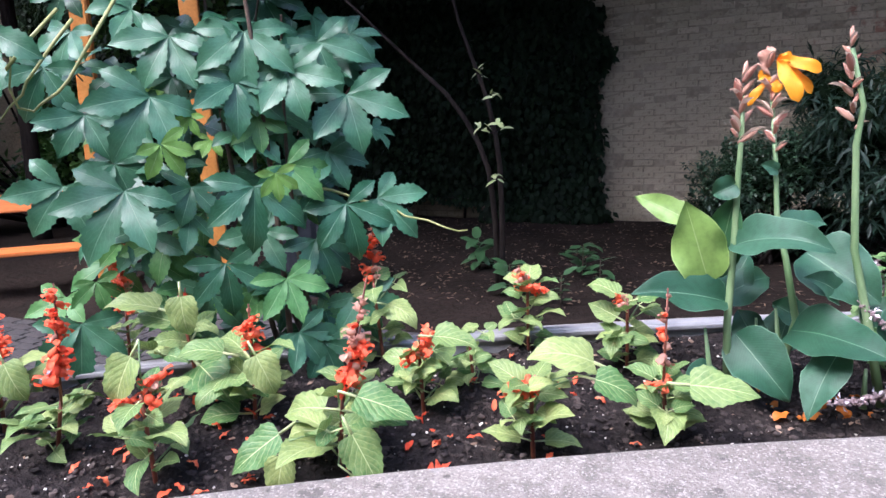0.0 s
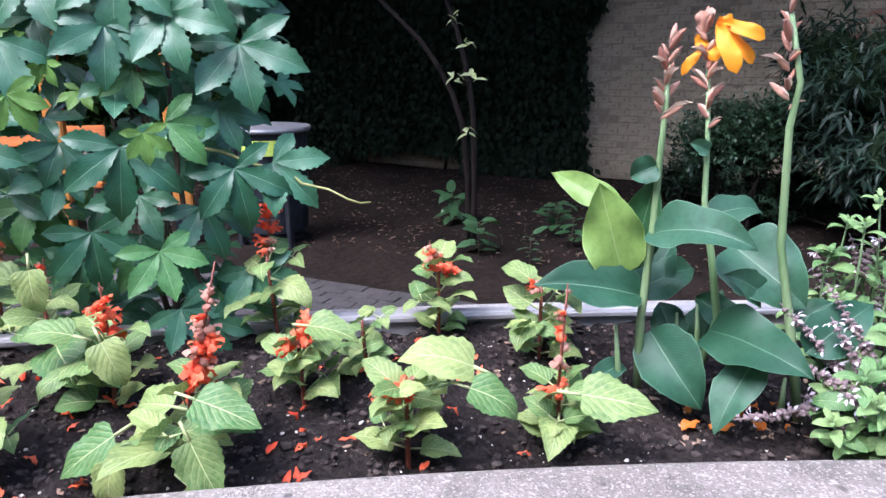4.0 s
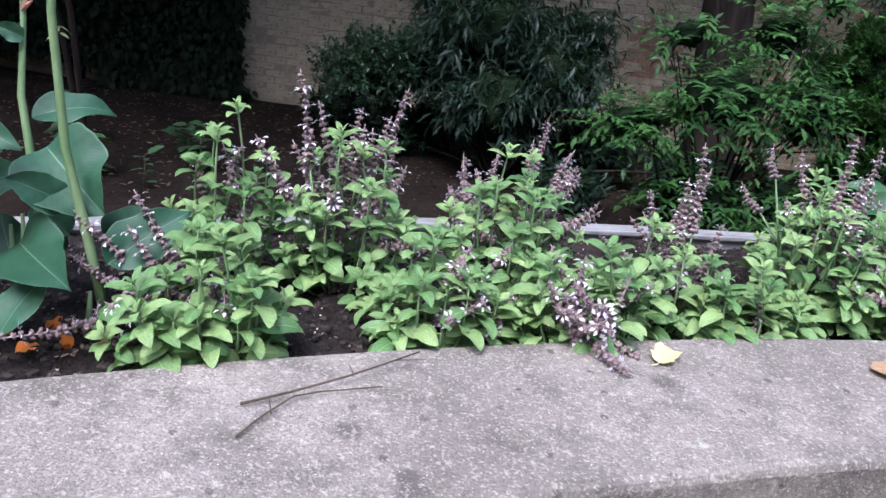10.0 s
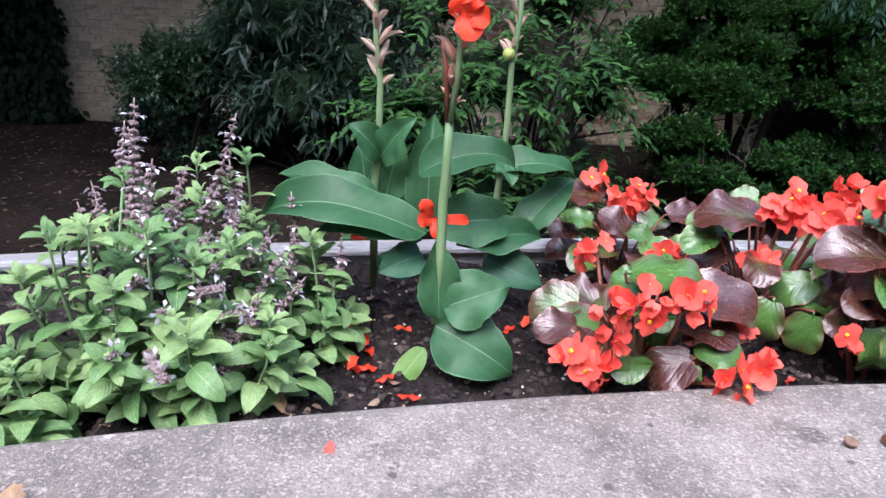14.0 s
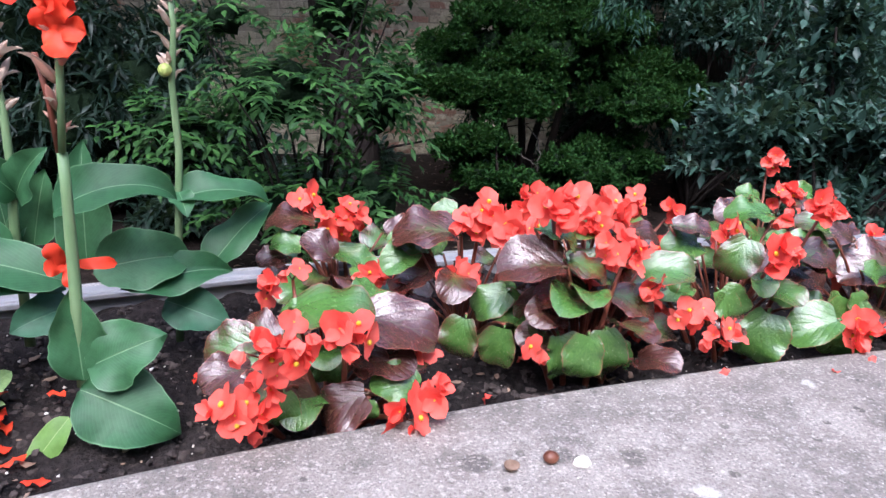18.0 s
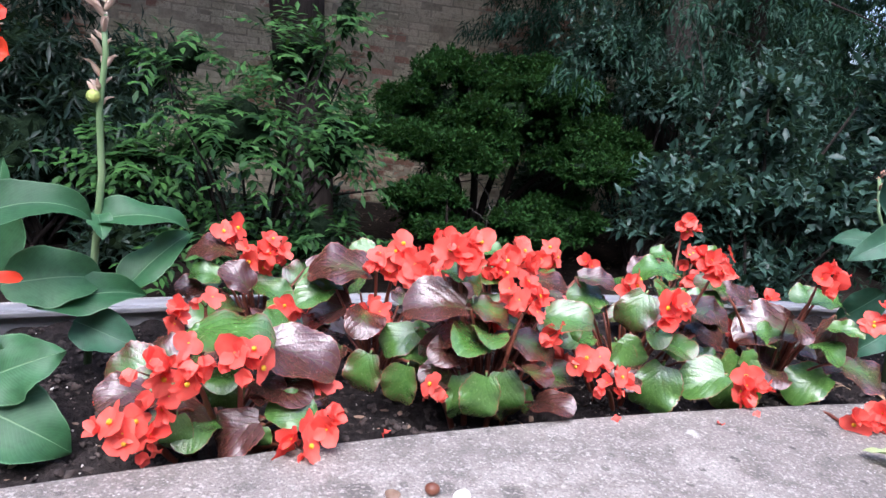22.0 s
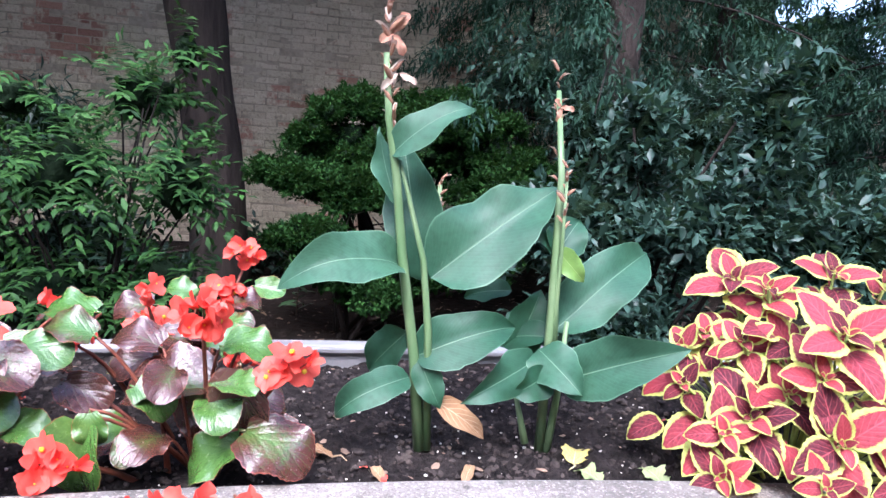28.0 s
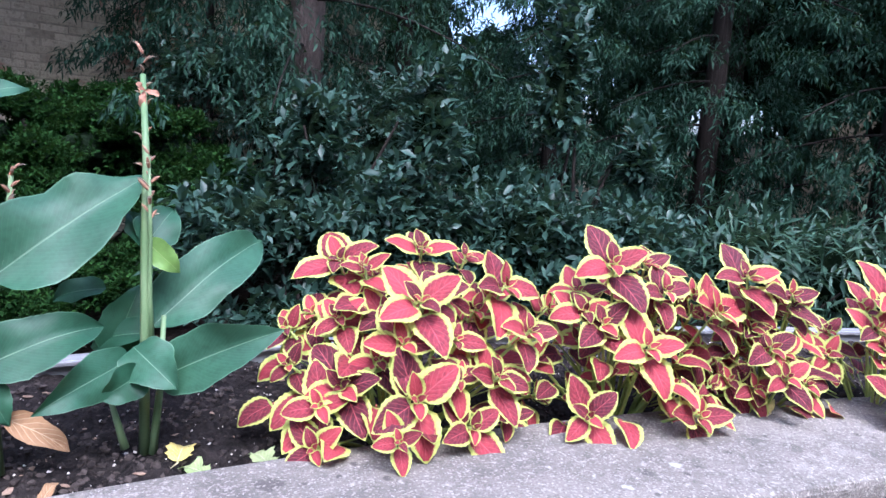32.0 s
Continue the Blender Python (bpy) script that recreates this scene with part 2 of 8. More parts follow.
def obj(name, me, material=None, parent=None, m=None, label=""):
    if material and not me.materials:
        me.materials.append(material)
    ob = new(name, me)
    if parent:
        ob.parent = parent
    if m is not None:
        ob.matrix_basis = m
    if label:
        ob["label"] = label
    return ob


def mesh_of(name, verts, faces, uvs=None, smooth_shade=True):
    me = bpy.data.meshes.new(name)
    me.from_pydata([tuple(v) for v in verts], [], faces)
    if uvs is not None:
        layer = me.uv_layers.new(name="UVMap")
        idx = np.empty(len(me.loops), int)
        me.loops.foreach_get("vertex_index", idx)
        layer.data.foreach_set("uv", np.asarray(uvs, float)[idx].ravel())
    if smooth_shade:
        me.polygons.foreach_set("use_smooth", np.ones(len(me.polygons), bool))
    me.update()
    return me


def part(name, bm, material, parent, label="", m=None):
    me = bpy.data.meshes.new(name)
    bm.to_mesh(me)
    bm.free()
    return obj(name, me, material, parent, m, label)


def thing(name, place=(0, 0, 0), label="", category="", group="", kind=""):
    return tagged(obj(name, None, m=Matrix.Translation(place)), label, category, group, kind)


def box_bm(cx, cy, cz, sx, sy, sz, bev=0.0, m=None):
    bm = bmesh.new()
    bmesh.ops.create_cube(bm, size=1.0, matrix=(m or Matrix()) @ Matrix.Translation((cx, cy, cz)) @ Matrix.Diagonal((sx, sy, sz, 1)))
    if bev:
        bmesh.ops.bevel(bm, geom=bm.edges[:], offset=bev, segments=2, affect="EDGES")
    return bm


def tube(path, radii, sides=6, cap=True):
    """Vertices and faces of a tapering tube along a path."""
    P = np.asarray(path, float)
    r = np.broadcast_to(np.asarray(radii, float), (len(P),))
    T = np.gradient(P, axis=0)
    T /= np.linalg.norm(T, axis=1, keepdims=True) + 1e-9
    ref = np.array([0.31, 0.9, 0.3])
    A = np.cross(T, ref)
    A /= np.linalg.norm(A, axis=1, keepdims=True) + 1e-9
    B = np.cross(T, A)
    ang = np.arange(sides) * 2 * math.pi / sides
    V = P[:, None] + r[:, None, None] * (np.cos(ang)[None, :, None] * A[:, None] + np.sin(ang)[None, :, None] * B[:, None])
    n = len(P)
    F = [(i * sides + j, i * sides + (j + 1) % sides, (i + 1) * sides + (j + 1) % sides, (i + 1) * sides + j) for i in range(n - 1) for j in range(sides)]
    if cap:
        F += [tuple(range(sides))[::-1], tuple((n - 1) * sides + j for j in range(sides))]
    return V.reshape(-1, 3), F


def join(pieces):
    """Several (verts, faces) as one."""
    V, F, o = [], [], 0
    for v, f in pieces:
        V.append(np.asarray(v, float))
        F += [tuple(i + o for i in q) for q in f]
        o += len(v)
    return (np.concatenate(V) if V else np.zeros((0, 3))), F


def curve_pts(a, b, sag=(0, 0, 0), n=7):
    a, b, s = np.array(a, float), np.array(b, float), np.array(sag, float)
    t = np.linspace(0, 1, n)[:, None]
    return a + (b - a) * t + s * 4 * t * (1 - t)


def frames_of(d, up):
    """Turns whose y runs along d and whose z is as near up as it can be; arrays of 3-vectors."""
    d = np.asarray(d, float)
    d = d / (np.linalg.norm(d, axis=-1, keepdims=True) + 1e-9)
    x = np.cross(d, up)
    x /= np.linalg.norm(x, axis=-1, keepdims=True) + 1e-9
    return np.stack([x, d, np.cross(x, d)], -1)


def m4(rot, pos, scale=1.0):
    m = Matrix([[*(rot[i] * scale), pos[i]] for i in range(3)] + [[0, 0, 0, 1]])
    return m


def leaf_shape(L, W, prof, rows=8, cols=5, droop=0.6, fold=0.25, wave=0.0, teeth=0.0, nteeth=0, rise=0.0, lopside=0.0, stalk=0.0, waves=3.0):
    """A leaf that starts at the origin along +y, with its face to +z. prof(v): half width at v. droop: radians that it bends over its length."""
    V, UV, F = [], [], []
    y = z = 0.0
    ang = rise
    if stalk:
        y, z = stalk * math.cos(rise), stalk * math.sin(rise)
    sub = 2 if nteeth else 1
    rows_n = rows * sub
    for i in range(rows_n + 1):
        v = i / rows_n
        if i:
            y, z = y + L / rows_n * math.cos(ang), z + L / rows_n * math.sin(ang)
            ang -= droop / rows_n * (0.4 + 1.2 * v)
        w = W / 2 * max(prof(v), 0.015)
        if nteeth and 0 < i < rows_n:
            w *= 1 + (teeth if i % 2 else -teeth)
        for j in range(cols):
            s = 2 * j / (cols - 1) - 1
            ww = w * (1 + lopside * (1 if s > 0 else -1) * (1 - v))
            up = fold * abs(s) * ww + wave * W * math.sin(v * math.pi * waves + (1.3 if s > 0 else 0)) * s * s * math.sin(math.pi * min(1, v * 1.1))
            back = 0.28 * L * max(0, 0.18 - v) * abs(s) * (lopside != 0)
            V.append((s * ww, y - up * math.sin(ang) - back, z + up * math.cos(ang)))
            UV.append((0.5 + s / 2, v))
    for i in range(rows_n):
        for j in range(cols - 1):
            a = i * cols + j
            F.append((a, a + 1, a + cols + 1, a + cols))
    if stalk:
        o = len(V)
        tv, tf = tube([(0, 0, 0), (0, stalk * math.cos(rise), stalk * math.sin(rise) - 0.001)], [W * 0.03 + 0.0008] * 2, 4)
        V += [tuple(q) for q in tv]
        UV += [(0.5, 0.5)] * len(tv)
        F += [tuple(q + o for q in f) for f in tf]
    return np.array(V), F, np.array(UV)


def leaf_mesh(name, material, *a, **k):
    V, F, UV = leaf_shape(*a, **k)
    me = mesh_of(name, V, F, UV)
    me.materials.append(material)
    return me


def ovate(v):
    return 1.55 * (v + 0.02) ** 0.45 * (1 - v) ** 0.72


def lance(v):
    return 1.9 * (v + 0.01) ** 0.7 * (1 - v) ** 0.85


def obovate(v):
    return 1.75 * (v + 0.005) ** 0.9 * (1 - v) ** 0.5


def canna_prof(v):
    return 2.55 * (v + 0.001) ** 0.58 * (1 - v) ** 0.98 + 0.03 * (1 - v)


def roundish(v):
    return 1.42 * (v + 0.06) ** 0.36 * (1 - v) ** 0.5


SIMPLE = {}


def small_leaf(kind):
    """A cheap folded leaf of length 1 for foliage that is joined."""
    if kind not in SIMPLE:
        if kind in ("needle", "fan", "clump"):
            h = {"needle": 0.1, "fan": 0.26, "clump": 0.3}[kind]
            SIMPLE[kind] = (np.array([(0, 0, 0), (h, 0.45, 0.08), (0, 1.0, -0.1), (-h, 0.45, 0.08)]), [(0, 1, 2, 3)], np.array([(0.5, 0), (1, 0.5), (0.5, 1), (0, 0.5)]))
            return SIMPLE[kind]
        w, prof = {"ovate": (0.55, ovate), "lance": (0.3, lance), "round": (0.75, roundish), "oval": (0.66, ovate)}[kind]
        SIMPLE[kind] = leaf_shape(1.0, w, prof, rows=2, cols=3, droop=0.5, fold=0.35)
    return SIMPLE[kind]


def foliage_mesh(name, kind, rots, pos, size, material):
    """Many leaves in one mesh."""
    V, F, UV = small_leaf(kind)
    n, k = len(pos), len(V)
    size = np.broadcast_to(np.asarray(size, float), (n,))
    W = np.einsum("nij,kj->nki", np.asarray(rots), V) * size[:, None, None] + np.asarray(pos)[:, None]
    f = np.array(F)
    A = (f[None] + (np.arange(n) * k)[:, None, None]).reshape(-1, 4)
    me = bpy.data.meshes.new(name)
    me.vertices.add(n * k)
    me.vertices.foreach_set("co", W.ravel())
    me.loops.add(A.size)
    me.loops.foreach_set("vertex_index", A.ravel().astype(np.int32))
    me.polygons.add(len(A))
    me.polygons.foreach_set("loop_start", np.arange(0, A.size, 4, dtype=np.int32))
    layer = me.uv_layers.new(name="UVMap")
    layer.data.foreach_set("uv", np.tile(UV, (n, 1))[A.ravel()].ravel())
    me.polygons.foreach_set("use_smooth", np.ones(len(A), bool))
    me.update(calc_edges=True)
    me.validate()
    me.materials.append(material)
    return me


def unit(n):
    d = rng.normal(size=(n, 3))
    return d / np.linalg.norm(d, axis=1, keepdims=True)


def sprays(tips, dirs, length, nl, size, droop=0.3, spread=0.9, jitter=0.35):
    """Leaves set in pairs along short twigs: arrays of turns, places, sizes, and the twigs' ends."""
    n = len(tips)
    t = np.linspace(0.1, 1.0, nl)
    L = length * rng.uniform(0.6, 1.25, n)
    start = tips - dirs * L[:, None]
    side = np.cross(dirs, unit(n))
    side /= np.linalg.norm(side, axis=1, keepdims=True) + 1e-9
    P, D = [], []
    for i, q in enumerate(t):
        s = side if i % 4 < 2 else np.cross(dirs, side)
        s = s * (1 if i % 2 else -1)
        d = dirs * (0.55 if i < nl - 1 else 2.0) + s * spread + rng.normal(0, jitter, (n, 3)) + (0, 0, -droop)
        P.append(start + dirs * (L * q)[:, None] + (0, 0, -0.12) * (L * q * q)[:, None] * droop)
        D.append(d)
    P, D = np.concatenate(P), np.concatenate(D)
    up = np.array([0, 0, 1.0]) + rng.normal(0, 0.35, P.shape)
    S = size * rng.uniform(0.6, 1.15, len(P))
    return frames_of(D, up), P, S, start


def pinnate(tips, dirs, length, pairs, size):
    """Arching fronds with leaflets in flat pairs and one at the end: arrays of turns, places, sizes."""
    n = len(tips)
    L = length * rng.uniform(0.6, 1.25, n)
    start = tips - dirs * (L * 0.6)[:, None]
    side = np.cross(dirs, np.array((0, 0, 1.0)) + rng.normal(0, 0.15, (n, 3)))
    side /= np.linalg.norm(side, axis=1, keepdims=True) + 1e-9
    P, D = [], []
    for i in range(pairs + 1):
        q = 0.25 + 0.75 * i / pairs
        p = start + dirs * (L * q)[:, None] + np.outer(L * q * q, (0, 0, -0.35))
        for sign in (1, -1) if i < pairs else (0,):
            P.append(p)
            D.append(dirs * (0.55 if sign else 1.0) + side * sign + (0, 0, -0.45) + rng.normal(0, 0.13, (n, 3)))
    P, D = np.concatenate(P), np.concatenate(D)
    return frames_of(D, np.array((0, -0.3, 1.0)) + rng.normal(0, 0.2, P.shape)), P, size * rng.uniform(0.75, 1.15, len(P)), start


def blob_points(n, center, radii, seed_shift=0.0, shell=0.45, low=-1.0):
    """Points in a lumpy ellipsoid, most of them near its skin, and the outward directions."""
    d = unit(n * 2)
    d = d[d[:, 2] > low][:n]
    r = np.array([0.72 + 0.5 * noise.noise(Vector(q) * 1.9 + Vector((seed_shift, 3.1, 0))) + 0.3 * noise.noise(Vector(q) * 4.7 + Vector((1.0, seed_shift, 5))) for q in d])
    r *= rng.uniform(shell, 1.0, len(d)) ** 0.6
    return np.asarray(center) + d * r[:, None] * np.asarray(radii), d


def polar(r, deg, z=0.0):
    return np.array([CX + r * math.cos(radians(deg)), CY + r * math.sin(radians(deg)), z])


def ring(name, r0, r1, a0, a1, z0, z1, material, parent, bev=0.012, step=0.5, label=""):
    """A bent bar of rectangular section with rounded upper edges."""
    n = max(2, int(abs(a1 - a0) / step))
    sec = [(r0, z0), (r0, z1 - bev), (r0 + bev * 0.3, z1 - bev * 0.3), (r0 + bev, z1), (r1 - bev, z1), (r1 - bev * 0.3, z1 - bev * 0.3), (r1, z1 - bev), (r1, z0)]
    V = [polar(r, a0 + (a1 - a0) * i / n, z) for i in range(n + 1) for r, z in sec]
    k = len(sec)
    F = [(i * k + j, i * k + (j + 1) % k, (i + 1) * k + (j + 1) % k, (i + 1) * k + j) for i in range(n) for j in range(k)]
    F += [tuple(range(k)), tuple(n * k + j for j in range(k))[::-1]]
    bm = bmesh.new()
    bm.from_mesh(mesh_of(name, V, F, None, False))
    bmesh.ops.recalc_face_normals(bm, faces=bm.faces[:])
    return part(name, bm, material, parent, label)

# ---- setting ----
CX, CY, RI = 3.517, -4.8815, 6.243
RO, RB, GZ, SOIL = RI - 0.335, RI + 0.56, -1.0, -0.055
A_L, A_R = 128.0, 58.0


def bed(r, deg, z=SOIL):
    """A place in the planting bed: r metres behind the ledge's inner edge, at that angle."""
    return polar(RI + r, deg, z)


def ground_sheet():
    xs = np.concatenate([[-300, -120, -50, -25], np.arange(-14, 18.1, 0.4), [30, 60, 120, 300]])
    ys = np.concatenate([[-300, -100, -40, -15], np.arange(-8, 13.1, 0.4), [25, 60, 120, 300]])
    V = [(x, y, GZ + (0.035 * noise.noise(Vector((x * 0.7, y * 0.7, 0))) + 0.02 * noise.noise(Vector((x * 2.1, y * 2.1, 4))) if y > 4.2 and abs(x) < 20 and y < 14 else 0)) for y in ys for x in xs]
    n = len(xs)
    F = [(j * n + i, j * n + i + 1, (j + 1) * n + i + 1, (j + 1) * n + i) for j in range(len(ys) - 1) for i in range(n - 1)]
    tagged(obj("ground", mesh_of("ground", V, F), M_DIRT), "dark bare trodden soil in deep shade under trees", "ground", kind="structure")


def planter():
    th = thing("raised_planter", (0, 0, 0), "curved raised concrete planter with a broad weathered ledge", "planter", kind="structure")
    ring("ledge", RO, RI, A_R, 138.0, -0.13, 0.0, M_CONCRETE, th, 0.012, label="weathered grey concrete coping with lichen spots")
    # the broad slab that closes the end of the bed
    n, m = 8, 16
    V, F = [], []
    for i in range(n + 1):
        r = RI - 0.012 + (7.072 - RI) * i / n
        a = A_L + 3.5 * max(0, r - RI) / 0.56 - 0.35
        V += [polar(r, a + (138.0 - a) * k / m, z) for z in (0.0, -0.13) for k in range(m + 1)]
    w = 2 * (m + 1)
    for i in range(n):
        o = i * w
        F += [(o + k, o + k + 1, o + w + k + 1, o + w + k) for k in range(m)] + [(o + m + 1 + k, o + w + m + 1 + k, o + w + m + 2 + k, o + m + 2 + k) for k in range(m)]
        F += [(o, o + w, o + w + m + 1, o + m + 1), (o + m, o + 2 * m + 1, o + w + 2 * m + 1, o + w + m)]
    for o in (0, n * w):
        F += [(o + k, o + m + 1 + k, o + m + 2 + k, o + k + 1) for k in range(m)]
    bm = bmesh.new()
    bm.from_mesh(mesh_of("end_slab", V, F, None, False))
    bmesh.ops.recalc_face_normals(bm, faces=bm.faces[:])
    part("end_slab", bm, M_CONCRETE, th, "wide concrete end slab")
    ring("front_wall", RO + 0.04, RI - 0.02, A_R, 138.0, GZ, -0.13, M_CONCRETE_SIDE, th, 0.002)
    ring("rear_wall", RB + 0.034, RB + 0.13, A_R, 131.3, GZ, -0.03, M_CONCRETE_SIDE, th, 0.004)
    ring("end_wall", RI - 0.02, 7.0, 132.6, 137.6, GZ, -0.135, M_CONCRETE_SIDE, th, 0.002)
    ring("end_wall", RI, RB + 0.03, A_R - 0.7, A_R - 0.02, GZ, -0.02, M_CONCRETE_SIDE, th, 0.004)
    ring("rear_edging", RB, RB + 0.032, A_R, 131.3, -0.12, 0.0, M_EDGING, th, 0.006, label="thin grey metal edging strip")
    ring("edging_lip", RB - 0.012, RB - 0.001, A_R, 131.0, -0.012, -0.003, M_EDGING, th, 0.002)


def soil_z(x, y, a=0.0):
    """The height of the lumpy soil at a place in the bed."""
    h = 0.016 * noise.noise(Vector((x * 5, y * 5, 0))) + 0.018 * noise.noise(Vector((x * 17, y * 17, 2))) + 0.014 * noise.noise(Vector((x * 42, y * 42, 5)))
    return SOIL + h + 0.022 * (math.hypot(x - CX, y - CY) - RI + 0.012) / 0.58 + a


def soil_sheet():
    nr, na = 40, 520
    V, F = [], []
    for i in range(na + 1):
        a = A_R + (131.6 - A_R) * i / na
        for j in range(nr + 1):
            r = -0.012 + 0.58 * j / nr
            p = polar(RI + r, a, 0)
            V.append((p[0], p[1], soil_z(p[0], p[1])))
    for i in range(na):
        for j in range(nr):
            a = i * (nr + 1) + j
            F.append((a, a + 1, a + nr + 2, a + nr + 1))
    tagged(obj("soil", mesh_of("soil", V, F), M_SOIL), "dark crumbly potting soil filling the planter", "soil", kind="structure")


def wall_mat():
    """Old brick under a worn coat of lime wash that flakes off in patches."""
    m, nt, b = mat("limewashed_brick", 0.93, 0, 0.2)
    rnd = node(nt, "ShaderNodeNewGeometry").outputs["Random Per Island"]
    brick = mixc(nt, rnd, (0.15, 0.07, 0.048), (0.35, 0.2, 0.14))
    wash = mixc(nt, mathn(nt, "ADD", mathn(nt, "MULTIPLY", noise_tex(nt, 2.6, 6, 0.65), 0.6), mathn(nt, "MULTIPLY", rnd, 0.4)), (0.33, 0.275, 0.185), (0.64, 0.55, 0.39))
    wash = mixc(nt, smooth(nt, noise_tex(nt, 22, 5, 0.7), 0.5, 0.68, 0.0, 0.6), wash, (0.15, 0.115, 0.085))
    wear = mathn(nt, "ADD", mathn(nt, "ADD", mathn(nt, "MULTIPLY", noise_tex(nt, 0.85, 3, 0.5), 0.85), mathn(nt, "MULTIPLY", noise_tex(nt, 9, 5, 0.65), 0.38)), mathn(nt, "MULTIPLY", rnd, 0.16))
    col = mixc(nt, smooth(nt, wear, 0.76, 0.84), wash, brick)
    nt.links.new(col, b.inputs["Base Color"])
    bump(nt, b, mathn(nt, "ADD", noise_tex(nt, 30, 6, 0.65), noise_tex(nt, 7, 4, 0.6)), 1.0, 0.03)
    return m


M_WALL = wall_mat()
M_MORTAR = plain_mat("lime_mortar", (0.22, 0.183, 0.125), (0.4, 0.34, 0.245), 0.95, 25, 0, 0.7, 0.01)


def brick_piece(seed):
    r = random.Random(seed)
    hx, hz, d = 0.1205, 0.0355, 0.0075
    q = [(-hx, 0, -hz), (hx, 0, -hz), (hx, 0, hz), (-hx, 0, hz)]
    V = q + [(x * 0.97 + r.uniform(-0.004, 0.004), -d + r.uniform(-0.004, 0.004), z * 0.88 + r.uniform(-0.003, 0.003)) for x, _, z in q]
    return V, [(4, 5, 6, 7), (0, 1, 5, 4), (1, 2, 6, 5), (2, 3, 7, 6), (3, 0, 4, 7)]


WALL_Y = 8.5


def rear_wall():
    th = thing("wall_north", (0, 0, 0), "tall old brick wall with worn pale lime wash", "wall", kind="structure")
    part("wall_body", box_bm(-2.0, WALL_Y + 0.2, 2.6, 22.0, 0.4, 7.4), M_MORTAR, th)
    shapes = [brick_piece(i) for i in range(14)]
    near = [mesh_of("brick", v, f, None, False) for v, f in shapes]
    for me in near:
        me.materials.append(M_WALL)
    rest = []
    made = 0
    r = random.Random(3)
    for row in range(58):
        z = GZ + 0.04 + row * 0.0775
        for i in range(int(20.5 / 0.25)):
            x = -12.4 + i * 0.25 + (0.125 if row % 2 else 0)
            if r.random() < 0.03:
                continue
            p = (x + r.uniform(-0.006, 0.006), WALL_Y + r.uniform(-0.002, 0.008), z + r.uniform(-0.007, 0.007))
            if -1.9 < x < 0.4 and -0.9 < z < 1.25 and made < 300:
                made += 1
                obj("brick", near[r.randrange(14)], None, th, pose(*p, 0, r.uniform(-1.2, 1.2), r.uniform(-1.5, 1.5)))
            else:
                v, f = shapes[r.randrange(14)]
                rest.append((np.array(v) + p, f))
    v, f = join(rest)
    tagged(obj("brickwork", mesh_of("brickwork", v, f, None, False), M_WALL, th), kind="stuff")


def paving():
    th = thing("pavement", (0, 0, 0), "grey block paving beside the planter", "pavement", kind="structure")
    r = random.Random(5)
    mes = []
    for k in range(6):
        bm = box_bm(0, 0, 0, 0.192 + r.uniform(-0.004, 0.003), 0.094, 0.06, 0.006)
        me = bpy.data.meshes.new("paver")
        bm.to_mesh(me)
        bm.free()
        me.materials.append(M_PAVER)
        mes.append(me)
    rest, made = [], 0
    for j in range(58):
        for i in range(70):
            x, y = -9.5 + i * 0.2 + (0.1 if j % 2 else 0), -2.2 + j * 0.1
            d = math.hypot(x - CX, y - CY)
            if d < 6.95 or (y > 2.95 + 0.02 * x and x < -4) or y > 3.55:
                continue
            z = GZ - 0.012 + r.uniform(-0.003, 0.004)
            if made < 300 and -6.6 < x < -0.9 and y > 1.9:
                made += 1
                obj("paver", mes[r.randrange(6)], None, th, pose(x, y, z, r.uniform(-1, 1), r.uniform(-1, 1), r.uniform(-0.8, 0.8)))
            else:
                rest.append((np.array([(x + a * 0.095, y + b * 0.046, z + c * 0.03) for c in (-1, 1) for a, b in ((-1, -1), (1, -1), (1, 1), (-1, 1))]), [(4, 5, 6, 7), (0, 1, 5, 4), (1, 2, 6, 5), (2, 3, 7, 6), (3, 0, 4, 7)]))
    v, f = join(rest)
    tagged(obj("paving", mesh_of("paving", v, f, None, False), M_PAVER, th), kind="stuff")


def side_walls():
    """Plain walls that close the yard. South: unseen, blocks sky light. Side: hides sky."""
    for nm, c, s in (("wall_south", (1.0, -7.5, 3.5), (30.0, 0.4, 9.0)), ("wall_west", (-13.2, 2, 2.0), (0.4, 13.4, 6.2)), ("wall_east", (17.0, 7.5, 0.1), (0.35, 6.0, 2.2)), ("wall_side", (16.0, -0.65, 2.5), (0.35, 14.3, 7.0)), ("wall_far", (13.0, 10.6, 0.25), (8.0, 0.35, 2.5))):
        tagged(part(nm, box_bm(*c, *s, 0.02), M_MORTAR, None), "plain masonry wall closing the yard and keeping out sky light", "wall", kind="structure")


ground_sheet()
planter()
soil_sheet()


# ---- trees and shrubs behind the planter ----
def lm(name, c1, c2, **k):
    return leaf_mat(name, c1, c2, **{"island": True, "thin": 0.12, **k})


M_PRIVET = lm("privet_leaf", (0.015, 0.04, 0.02), (0.04, 0.085, 0.045), rough=0.35)
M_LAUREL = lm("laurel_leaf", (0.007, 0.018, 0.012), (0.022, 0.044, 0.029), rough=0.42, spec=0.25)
M_NANDINA = lm("jasmine_leaf", (0.006, 0.027, 0.009), (0.055, 0.14, 0.03), rough=0.55, spec=0.18)
M_CYPRESS = lm("cypress_spray", (0.005, 0.022, 0.005), (0.028, 0.08, 0.015), rough=0.75, spec=0.1)
M_EUON = lm("grey_green_leaf", (0.017, 0.042, 0.031), (0.056, 0.11, 0.082), rough=0.4, spec=0.3)
